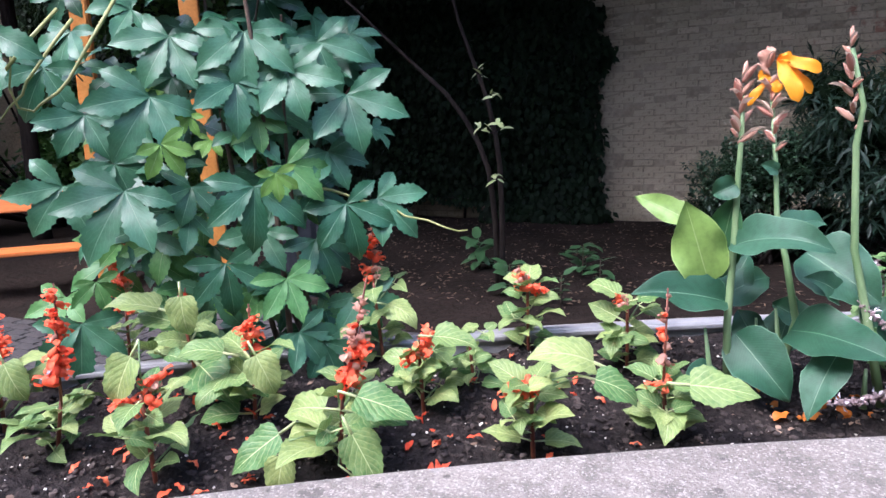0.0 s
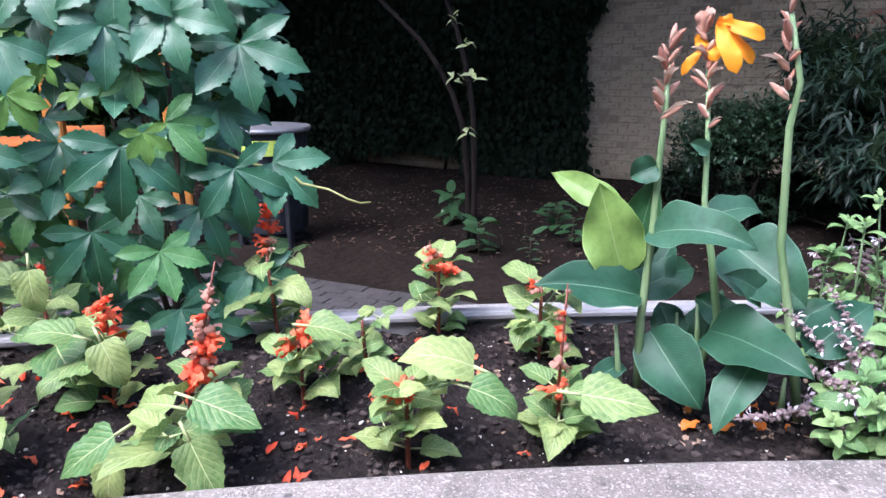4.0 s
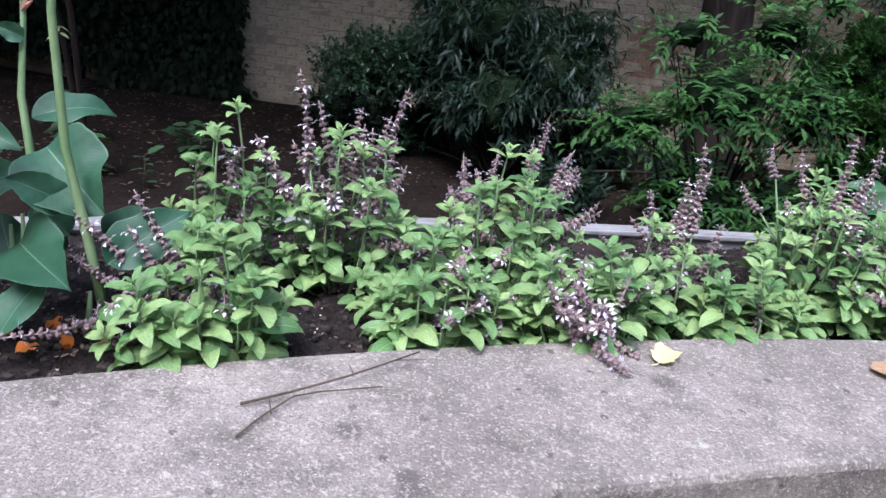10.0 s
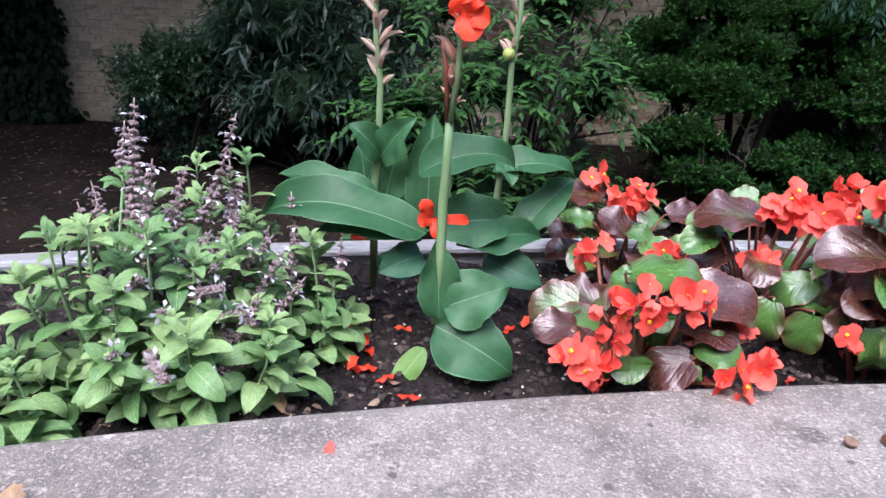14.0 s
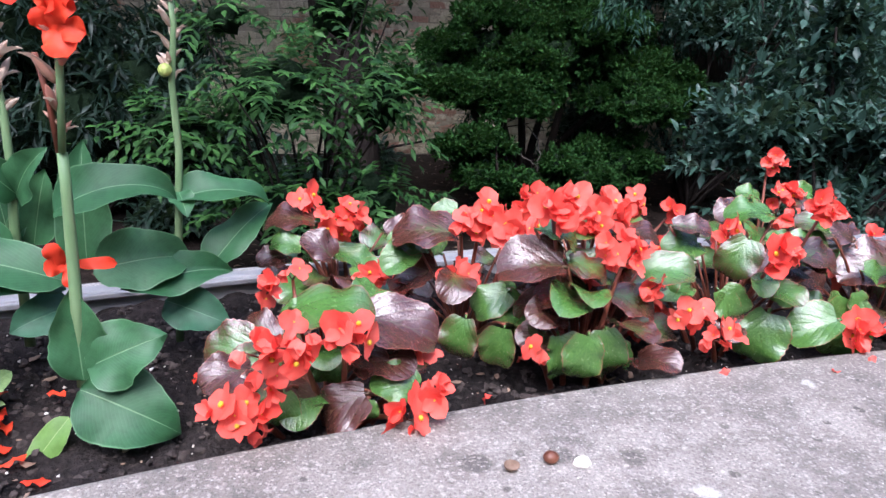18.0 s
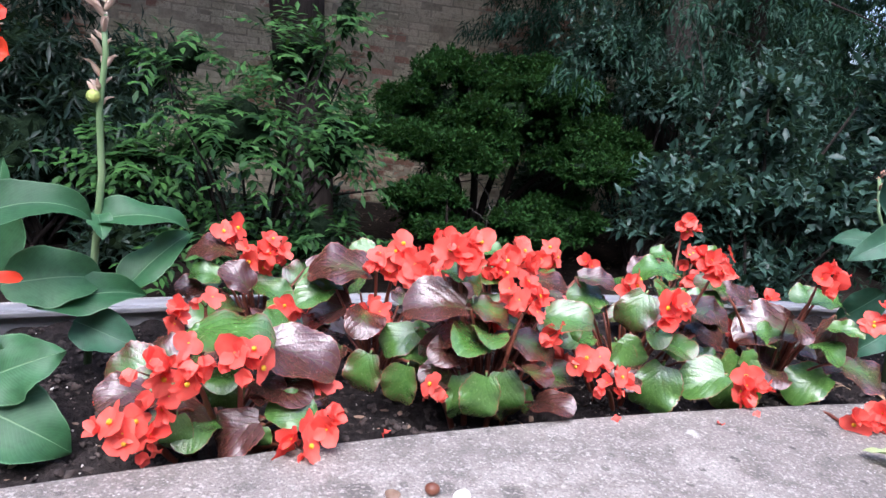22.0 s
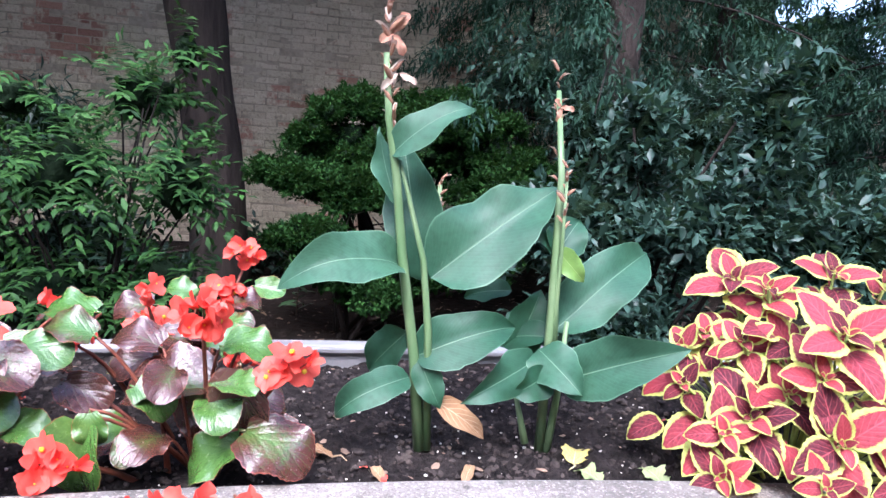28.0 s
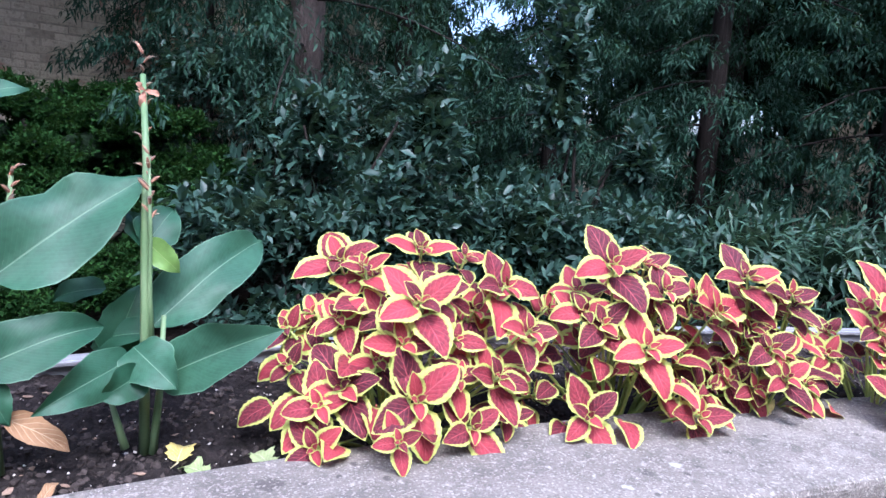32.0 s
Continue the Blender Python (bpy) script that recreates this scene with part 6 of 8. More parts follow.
def canna_seed():
    th = thing("canna_lily", bed(0.2, 85.0), "canna lily gone to seed with withered flower stalks", "flower plant", "canna lilies")
    o = np.array(th.location)

    def L(b, t, W, bend=0.7, face=CAM, m=M_CANNA, **k):
        leaf_between(th, np.array(b) - o, np.array(t) - o, W * 1.3, bend, face, m, **k)

    def S(pts, r0, r1, **k):
        stem(th, np.array(pts) - o, np.linspace(r0 * 0.85, r1 + 0.0012, len(pts)), M_STEM, **k)

    L((3.950, 1.520, 0.258), (3.768, 1.470, 0.231), 0.059, 1.5, (-0.05, -0.72, 0.68), M_CANNA)
    L((3.943, 1.550, 0.246), (3.861, 1.600, 0.242), 0.037, 0.8, CAM, M_CANNA_DARK)
    L((3.973, 1.500, 0.085), (3.860, 1.500, 0.023), 0.039, 1.5, (0, -0.72, 0.68), M_CANNA)
    def P(b, tips, m, name="petal"):
        for x, y, z, w in tips:
            leaf_between(th, np.array(b) - o, np.array((x, y, z)) - o, w, 0.9, (x - b[0], -0.9, 0.4), m, 0.2, 0.2, obovate, name, 9, 7)

    S([(3.998, 1.500, -0.037), (3.981, 1.508, 0.114), (3.951, 1.512, 0.280), (3.936, 1.518, 0.396), (3.920, 1.522, 0.478), (3.911, 1.525, 0.573)], 0.0115, 0.0035)
    S([(4.010, 1.500, -0.037), (3.999, 1.502, 0.157), (3.985, 1.510, 0.270), (3.955, 1.516, 0.370), (3.940, 1.519, 0.420)], 0.009, 0.001)
    S([(4.212, 1.495, 0.120), (4.208, 1.500, 0.207), (4.207, 1.500, 0.312), (4.203, 1.500, 0.420)], 0.006, 0.001)
    S([(4.205, 1.500, -0.047), (4.203, 1.503, 0.177), (4.202, 1.510, 0.295), (4.207, 1.530, 0.411), (4.217, 1.600, 0.546)], 0.01, 0.0035)
    S([(4.174, 1.490, -0.028), (4.154, 1.500, 0.052)], 0.008, 0.0025)
    S([(4.216, 1.495, -0.047), (4.225, 1.495, 0.054), (4.230, 1.500, 0.176)], 0.009, 0.0025)
    S([(4.026, 1.600, 0.237), (4.035, 1.650, 0.302), (4.045, 1.677, 0.373)], 0.004, 0.0025)
    L((3.939, 1.520, 0.350), (3.914, 1.560, 0.466), 0.047, -0.3, (0.45, -0.85, 0.2), M_CANNA)
    L((3.926, 1.520, 0.425), (4.048, 1.509, 0.505), 0.041, 1.1, (-0.1, -0.75, 0.65), M_CANNA)
    L((3.993, 1.530, 0.234), (3.959, 1.600, 0.448), 0.081, 0.25, (-0.25, -0.95, 0.1), M_CANNA)
    L((4.003, 1.530, 0.237), (4.219, 1.560, 0.389), 0.112, 0.4, (-0.2, -0.85, 0.45), M_CANNA)
    L((3.981, 1.510, 0.114), (4.148, 1.520, 0.160), 0.069, 0.9, (-0.1, -0.8, 0.6), M_CANNA)
    L((3.989, 1.500, 0.112), (4.020, 1.470, 0.044), 0.039, 0.4, (-0.3, -0.9, 0.3), M_CANNA_DARK)
    L((4.015, 1.490, 0.049), (4.094, 1.470, -0.009), 0.032, 0.8, CAM, M_DRYLEAF)
    L((3.977, 1.540, 0.148), (3.928, 1.600, 0.062), 0.053, 0.6, CAM, M_CANNA_DARK)
    L((4.215, 1.520, 0.151), (4.451, 1.647, 0.270), 0.083, 0.7, (-0.3, -0.8, 0.5), M_CANNA)
    L((4.218, 1.480, 0.081), (4.366, 1.355, 0.177), 0.077, 0.5, (-0.3, -0.8, 0.5), M_CANNA)
    L((4.185, 1.500, 0.131), (4.228, 1.410, 0.083), 0.064, 0.6, (-0.3, -0.85, 0.4), M_CANNA)
    L((4.184, 1.500, 0.112), (4.040, 1.437, 0.066), 0.055, 0.7, (0.1, -0.85, 0.5), M_CANNA)
    L((4.191, 1.470, 0.099), (4.129, 1.460, 0.069), 0.045, 0.9, (0.2, -0.8, 0.3), M_CANNA_DARK)
    L((4.167, 1.560, 0.103), (4.214, 1.580, 0.209), 0.063, 0.4, CAM, M_CANNA_DARK)
    L((4.167, 1.600, 0.202), (4.102, 1.660, 0.172), 0.036, 0.8, CAM, M_CANNA_DARK)
    L((4.203, 1.510, 0.286), (4.255, 1.550, 0.335), 0.055, 0.5, (-0.4, -0.85, 0.3), M_CANNA)
    L((4.202, 1.510, 0.294), (4.253, 1.500, 0.243), 0.031, 0.7, (-0.5, -0.8, 0.4), M_CANNA_PALE)
    L((4.204, 1.520, 0.280), (4.185, 1.550, 0.335), 0.036, 0.5, (0.3, -0.9, 0.2), M_CANNA_DARK)
    L((4.217, 1.530, 0.141), (4.144, 1.600, 0.108), 0.047, 0.8, CAM, M_CANNA_DARK)
    for k, (a, b, n) in enumerate((((3.934, 1.519, 0.42), (3.908, 1.525, 0.65), 12), ((4.206, 1.5, 0.31), (4.203, 1.5, 0.425), 7), ((4.209, 1.53, 0.35), (4.222, 1.62, 0.58), 10), ((4.036, 1.65, 0.3), (4.046, 1.677, 0.382), 6))):
        buds(th, [np.array(a) - o, np.array(b) - o], n, 60 + k, M_BUD, 0.026 if k == 0 else 0.018)
    P((3.918, 1.525, 0.6), ((3.935, 1.52, 0.57, 0.02), (3.94, 1.52, 0.63, 0.022), (3.9, 1.52, 0.585, 0.018)), M_BUD, "withered_petal")
    P((3.93, 1.525, 0.545), ((3.957, 1.52, 0.53, 0.016), (3.905, 1.52, 0.52, 0.014)), M_BRACT, "withered_petal")
    P((4.214, 1.58, 0.52), ((4.2, 1.575, 0.53, 0.014), (4.208, 1.575, 0.495, 0.016), (4.235, 1.57, 0.515, 0.014)), M_BUD, "withered_petal")


# --- scarlet sage ---
def sage_prof(v):
    return 1.78 * (v + 0.05) ** 0.42 * (1 - v) ** 1.02


SAGE_LEAVES = [leaf_mesh("leaf", M_SAGE, 1.0, 0.86, sage_prof, 8, 7, d, f, 0.06, 0.045, 16, rise=0.2, stalk=0.32) for d, f in ((0.4, 0.1), (0.8, 0.3), (1.3, 0.15), (1.7, -0.1))]


def tubular(name, material, L, r):
    """A two-lipped flower in its calyx, along +y."""
    pcs = [tube([(0, 0, 0), (0, L * 0.18, 0), (0, L * 0.4, 0.02 * L), (0, L * 0.62, 0)], [r * 0.35, r * 0.85, r * 0.95, r * 0.6], 7)]
    for up, ln, wd, dr in ((1, 0.62, 2.6, 1.5), (-1, 0.5, 2.2, 1.1)):
        a, g, _ = leaf_shape(L * ln, r * wd, obovate, 4, 5, dr, 0.5, 0.06, rise=0.35)
        pcs.append((a * (1, 1, up) + (0, L * 0.45, 0.25 * r * up), g))
    me = mesh_of(name, *join(pcs))
    me.materials.append(material)
    return me


SAGE_FLOWER = [tubular("flower", M_SCARLET, 0.025, 0.005), tubular("flower", M_SCARLET, 0.018, 0.0062)]
SAGE_DRY = tubular("dry_flower", M_PINKDRY, 0.017, 0.005)


def sage(base, h, spikes, pairs, size, seed, leaves=()):
    """spikes: (dx, dy, top height, share of fresh flowers); leaves: single large ones (x, y, z of the middle, size, turn of the tip, how far it faces the front), in the world."""
    h, size, pairs = h * 1.25, size * 1.06, pairs + 1
    th = thing("scarlet_sage", base, "scarlet sage with yellowing leaves and red flower spikes", "flower plant", "scarlet sages")
    r = random.Random(seed)
    lean = np.array((r.uniform(-0.02, 0.02), r.uniform(-0.02, 0.02), 0))
    stem(th, curve_pts((0, 0, -0.03), lean + (0, 0, h), (0, 0, 0), 5), np.linspace(0.0045, 0.003, 5), M_REDSTEM)
    for i in range(pairs):
        q = (i + 0.6) / pairs
        p = lean * q + (0, 0, 0.015 + (h - 0.015) * q)
        a0 = i * 1.57 + r.uniform(-0.4, 0.4)
        s = size * (1.0 - 0.4 * abs(q - 0.55)) * r.uniform(0.9, 1.35)
        for a in (a0, a0 + math.pi + r.uniform(-0.3, 0.3)):
            leaf_at(th, SAGE_LEAVES[r.randrange(4)], p, (math.cos(a), math.sin(a), r.uniform(-0.25, 0.6)), (r.uniform(-0.5, 0.5), -0.35 + r.uniform(-0.4, 0.4), 1), s * (0.7 + 0.6 * r.random()))
        if i % 2 == 0 and i < pairs - 1:
            a = a0 + 1.57
            b = p + np.array((math.cos(a), math.sin(a), 0.5)) * size * r.uniform(0.5, 0.9)
            stem(th, [p, b], [0.002, 0.0015], M_STEM, "side_shoot", 5)
            for k in range(3):
                leaf_at(th, SAGE_LEAVES[r.randrange(4)], b, (math.cos(a + k * 1.9 - 1.9), math.sin(a + k * 1.9 - 1.9), r.uniform(-0.3, 0.7)), (r.uniform(-0.5, 0.5), -0.35 + r.uniform(-0.4, 0.4), 1), size * r.uniform(0.55, 0.95))
    for x, y, zz, s, turn, front in leaves:
        a = radians(turn)
        d = np.array((0.85 * math.cos(a), 0.4 * math.cos(a) - 0.15, -math.sin(a)))
        d /= np.linalg.norm(d)
        p = np.array((x, y, zz)) - np.array(base) - d * s * 0.7
        stem(th, curve_pts(lean * 0.6 + (0, 0, max(0.01, p[2] * 0.7)), p, (0, 0, 0.006), 4), np.linspace(0.0015, 0.0012, 4), M_STEM, "leaf_stalk", 5)
        leaf_at(th, SAGE_LEAVES[r.randrange(3)], p, d, np.array((0.4, -0.8, 0.4)) * front + np.array((0, 0, 1.0 - 0.7 * front)), s * 1.05)
    for dx, dy, top, fresh in spikes:
        b, t = lean + (0, 0, h * 0.92), lean + np.array((dx, dy, top))
        stem(th, [b, (b + t) / 2, t], [0.0028, 0.0024, 0.0014], M_REDSTEM, "flower_stalk", 5)
        n = int(np.linalg.norm(t - b) / 0.015) + 2
        for i in range(n):
            q = 0.18 + 0.82 * i / n
            p = b + (t - b) * q
            for k in range(3 if q < 0.85 else 2):
                a = i * 1.1 + k * 2.1 + r.uniform(-0.3, 0.3)
                me = SAGE_FLOWER[r.randrange(2)] if r.random() < fresh else (SAGE_DRY if r.random() < 0.6 else None)
                if me and r.random() < (0.9 if 0.25 < q < 0.8 else 0.5):
                    leaf_at(th, me, p, (math.cos(a), math.sin(a), r.uniform(-0.9, 0.7)), (0, 0, 1), (1.5 - 0.6 * q) * r.uniform(0.7, 1.25), "flower")
    return th


def sage_rows():
    z = SOIL
    # the plant in the corner leans over the end slab
    sage((-0.66, 0.27, z), 0.11, [(-0.06, 0.04, 0.25, 0.85), (-0.1, 0.0, 0.185, 0.9), (0.01, 0.01, 0.2, 0.8), (-0.03, -0.03, 0.215, 0.85)], 4, 0.075, 1,
         [(-0.75, 0.19, 0.13, 0.085, 175, 0.2), (-0.69, 0.19, 0.045, 0.09, 150, 0.4), (-0.66, 0.17, 0.035, 0.085, 165, 0.3), (-0.715, 0.2, 0.09, 0.08, 110, 0.7), (-0.59, 0.26, 0.075, 0.08, 60, 0.8)])
    sage((-0.49, 0.245, z), 0.085, [(0.03, 0.0, 0.31, 0.95)], 5, 0.05, 2)
    sage((-0.27, 0.265, z), 0.115, [(0.02, 0.03, 0.175, 0.55), (-0.04, -0.02, 0.13, 0.95)], 5, 0.055, 3, [(-0.31, 0.27, 0.115, 0.085, 110, 0.9)])
    sage((-0.25, 0.47, z), 0.11, [(0.02, -0.02, 0.24, 0.9)], 4, 0.07, 5, [(-0.3, 0.42, 0.1, 0.085, 190, 0.4), (-0.17, 0.42, 0.085, 0.08, 60, 0.7)])
    sage((-0.4, 0.5, z), 0.15, [(-0.02, 0.03, 0.24, 0.3)], 4, 0.08, 4, [(-0.5, 0.46, 0.15, 0.1, 190, 0.3), (-0.37, 0.45, 0.16, 0.08, 80, 0.7)])
    sage((-0.02, 0.4, z), 0.1, [(0.03, 0.02, 0.235, 0.95), (0.04, 0.03, 0.31, 0.08)], 5, 0.07, 6, [(0.075, 0.38, 0.075, 0.09, 20, 0.5), (0.055, 0.36, 0.01, 0.085, 60, 0.8), (-0.1, 0.33, 0.0, 0.09, 140, 0.6), (-0.055, 0.31, -0.02, 0.07, 100, 0.9), (0.06, 0.35, -0.04, 0.07, 40, 0.4)])
    sage((-0.17, 0.8, z), 0.16, [(-0.05, 0.09, 0.33, 0.65)], 5, 0.065, 7)
    sage((-0.69, 0.57, z), 0.12, [(-0.03, 0.02, 0.265, 0.8)], 3, 0.06, 8)
    sage((0.015, 0.63, z), 0.1, [(0.03, 0.0, 0.175, 0.8), (0.0, -0.03, 0.14, 0.7)], 5, 0.06, 9, [(0.09, 0.6, 0.105, 0.08, 10, 0.4)])
    sage((0.1, 0.965, z), 0.14, [(-0.02, 0.0, 0.215, 0.4), (0.04, 0.0, 0.17, 0.9)], 5, 0.06, 10)
    sage((0.25, 0.56, z), 0.1, [(0.0, 0.0, 0.135, 0.7), (-0.03, -0.02, 0.11, 0.9)], 7, 0.055, 11, [(0.31, 0.56, 0.115, 0.105, 200, 0.5), (0.38, 0.55, 0.08, 0.08, 20, 0.5)])
    sage((0.32, 0.945, z), 0.13, [(-0.02, 0.0, 0.17, 0.5)], 6, 0.065, 12)
    sage((0.44, 0.685, z), 0.08, [(0.0, 0.03, 0.25, 0.1), (0.0, 0.0, 0.1, 0.9)], 6, 0.055, 13, [(0.51, 0.66, 0.05, 0.1, 10, 0.6)])
    sage((0.07, 0.745, z), 0.1, [], 5, 0.045, 14)


# --- basil ---
BASIL_LEAVES = [leaf_mesh("leaf", M_BASIL, 1.0, 0.68, ovate, 5, 5, d, f, 0.03, 0.012, 10, rise=0.25, stalk=0.16) for d, f in ((0.4, 0.3), (0.9, 0.15), (1.3, 0.25), (1.7, 0.05))]


def leafy_tip(seed):
    """The leaves in crossed pairs at the end of a shoot, along +y, for leaves of length 1."""
    r = random.Random(seed)
    pcs, UVs = [], []
    for i, (k, back, out) in enumerate(((0.32, 0.0, 0.7), (0.55, 0.08, 1.3), (0.85, 0.26, 1.9), (1.0, 0.5, 2.4))):
        for m in (0, 1):
            a = i * 1.57 + m * math.pi + r.uniform(-0.25, 0.25)
            v, f, uv = leaf_shape(k * r.uniform(0.85, 1.1), k * 0.64, ovate, 5, 5, r.uniform(0.5, 1.6), 0.18, 0.03, 0.012, 10, rise=0.2, stalk=0.1)
            rot = frames_of(np.array((math.cos(a) * out, 1.0, math.sin(a) * out)), np.array((0, 1.0, 0)))
            pcs.append((v @ rot.T + (0, -back, 0), f))
            UVs.append(uv)
    v, f = join(pcs)
    me = mesh_of("leafy_tip", v, f, np.concatenate(UVs))
    me.materials.append(M_BASIL)
    return me


BASIL_TIPS = [leafy_tip(i) for i in range(5)]


def spike_mesh(L, seed):
    """A basil flower spike of length L along +z: whorls of calyces, and its pale blossoms."""
    r = random.Random(seed)
    bend = r.uniform(-0.02, 0.02)
    pcs, bl = [tube([(0, 0, 0), (bend * 0.5, 0, L * 0.5), (0.0, bend * 0.4, L)], [0.0022, 0.0018, 0.001], 5)], []
    n = int(L / 0.0105)
    cv, cf = tube([(0, 0, 0), (0, 0.003, 0.0), (0, 0.0062, -0.001)], [0.0009, 0.0022, 0.0017], 5)
    bv, bf, _ = leaf_shape(0.0085, 0.007, obovate, 2, 3, 0.8, 0.3)
    for i in range(n):
        z = L * (0.06 + 0.94 * i / n)
        s0 = 1.75 - 1.0 * i / n
        for k in range(8):
            a = k * 0.785 + i * 0.4 + r.uniform(-0.2, 0.2)
            rot = frames_of(np.array((math.cos(a), math.sin(a), r.uniform(-0.45, 0.25))), np.array((0, 0, 1.0)))
            if r.random() < 0.12:
                continue
            s = s0 * r.uniform(0.85, 1.15)
            off = np.array((bend * 2 * (z / L) * (1 - z / L), 0, z + r.uniform(-0.0016, 0.0016)))
            pcs.append((cv @ rot.T * s + off, cf))
            if (i + seed) % 3 == 0 and r.random() < 0.6:
                bl.append((bv @ rot.T * 1.3 + np.array((math.cos(a), math.sin(a), 0)) * 0.007 + off, bf))
    v, f = join(pcs)
    me = mesh_of("flower_spike", v, f)
    me.materials.append(M_SPIKE)
    v, f = join(bl if bl else [(bv, bf)])
    mb = mesh_of("blossom", v, f)
    mb.materials.append(M_MAUVE)
    return me, mb


SPIKES = [spike_mesh(L, i + 4 * j) for j in range(3) for i, L in enumerate((0.08, 0.11, 0.13, 0.16))]


def basil(base, h, w, shoots, spikes, size, seed, front=0.0):
    """spikes: (dx, dy, height of tip, length class)."""
    th = thing("basil_plant", base, "bushy flowering basil with fresh green leaves and mauve spikes", "herb", "flowering basils")
    r = random.Random(seed)
    shoots, h, w, size = int(shoots * 2.0), h * 1.46, w * 0.98, size * 1.12
    for s in range(shoots):
        a = s * 2.4 + r.uniform(-0.4, 0.4)
        q = math.sqrt((s + 0.5) / shoots)
        out = np.array((math.cos(a), math.sin(a), 0)) * q
        t = np.array((out[0] * w, out[1] * w * 0.9 - front * q, h * (1.08 - 0.62 * q * q) * r.uniform(0.6, 1.1)))
        # low shoots stay behind the ledge
        gx, gy = base[0] + t[0] - CX, base[1] + t[1] - CY
        short = RI + (0.045 if t[2] < 0.1 else 0.02) - math.hypot(gx, gy)
        if short > 0:
            t[:2] += np.array((gx, gy)) / math.hypot(gx, gy) * short
        b = np.array((math.cos(a) * 0.02, math.sin(a) * 0.02, -0.02))
        bow = np.array((math.cos(a), math.sin(a), -0.3)) * w * 0.14
        P = curve_pts(b, t, bow, 6)
        stem(th, P, np.linspace(0.0032, 0.0016, 6), M_STEM, "stem", 5)
        for i in range(3):
            k = 0.36 + 0.2 * i + r.uniform(-0.05, 0.05)
            p = b + (t - b) * k + bow * 4 * k * (1 - k)
            a0 = i * 1.57 + s + r.uniform(-0.3, 0.3)
            for m in (0, 1):
                aa = a0 + m * math.pi + r.uniform(-0.25, 0.25)
                d = np.array((math.cos(aa), math.sin(aa), r.uniform(-0.35, 0.3))) + out * 0.7
                leaf_at(th, BASIL_LEAVES[r.randrange(4)], p, d, out * 0.8 + np.array((r.uniform(-0.4, 0.4), r.uniform(-0.5, 0.2), 0.9)), size * r.uniform(0.55, 1.1))
        d = (P[-1] - P[-2]) / np.linalg.norm(P[-1] - P[-2]) + out * 0.3 + (0, -0.25, 0.5)
        leaf_at(th, BASIL_TIPS[r.randrange(5)], P[-1], d, (math.cos(a + 1), math.sin(a + 1), 0.1), size * r.uniform(0.6, 0.95), "leafy_tip")
    rs = random.Random(seed + 40)
    more = [(dx + rs.uniform(-0.06, 0.06), dy - rs.uniform(-0.02, 0.06), z * rs.uniform(0.7, 0.95), max(0, c - rs.randrange(2))) for dx, dy, z, c in spikes]
    more += [(dx + rs.uniform(-0.09, 0.09), dy - rs.uniform(-0.03, 0.09), z * rs.uniform(0.5, 0.85), max(0, c - rs.randrange(3))) for dx, dy, z, c in spikes]
    for j, (dx, dy, z, c) in enumerate(spikes + more):
        me, mb = SPIKES[c + 4 * (j % 3)]
        L = (0.08, 0.11, 0.13, 0.16)[c]
        root = np.array((dx * 0.3 + r.uniform(-0.04, 0.04), dy * 0.3 + r.uniform(-0.03, 0.03), h * 0.4))
        tip = np.array((dx, dy, z))
        d = (tip - root) / np.linalg.norm(tip - root)
        foot = tip - d * L
        stem(th, [root, foot], [0.0028, 0.0022], M_STEM, "flower_stalk", 5)
        rot = frames_of(d, np.array((0.3, 0.9, 0.1)))[:, [0, 2, 1]] * (1, -1, 1)
        o = obj("flower_spike", me, None, th, m4(rot, foot))
        obj("blossom", mb, None, o, None, "pale mauve blossoms")
    return th


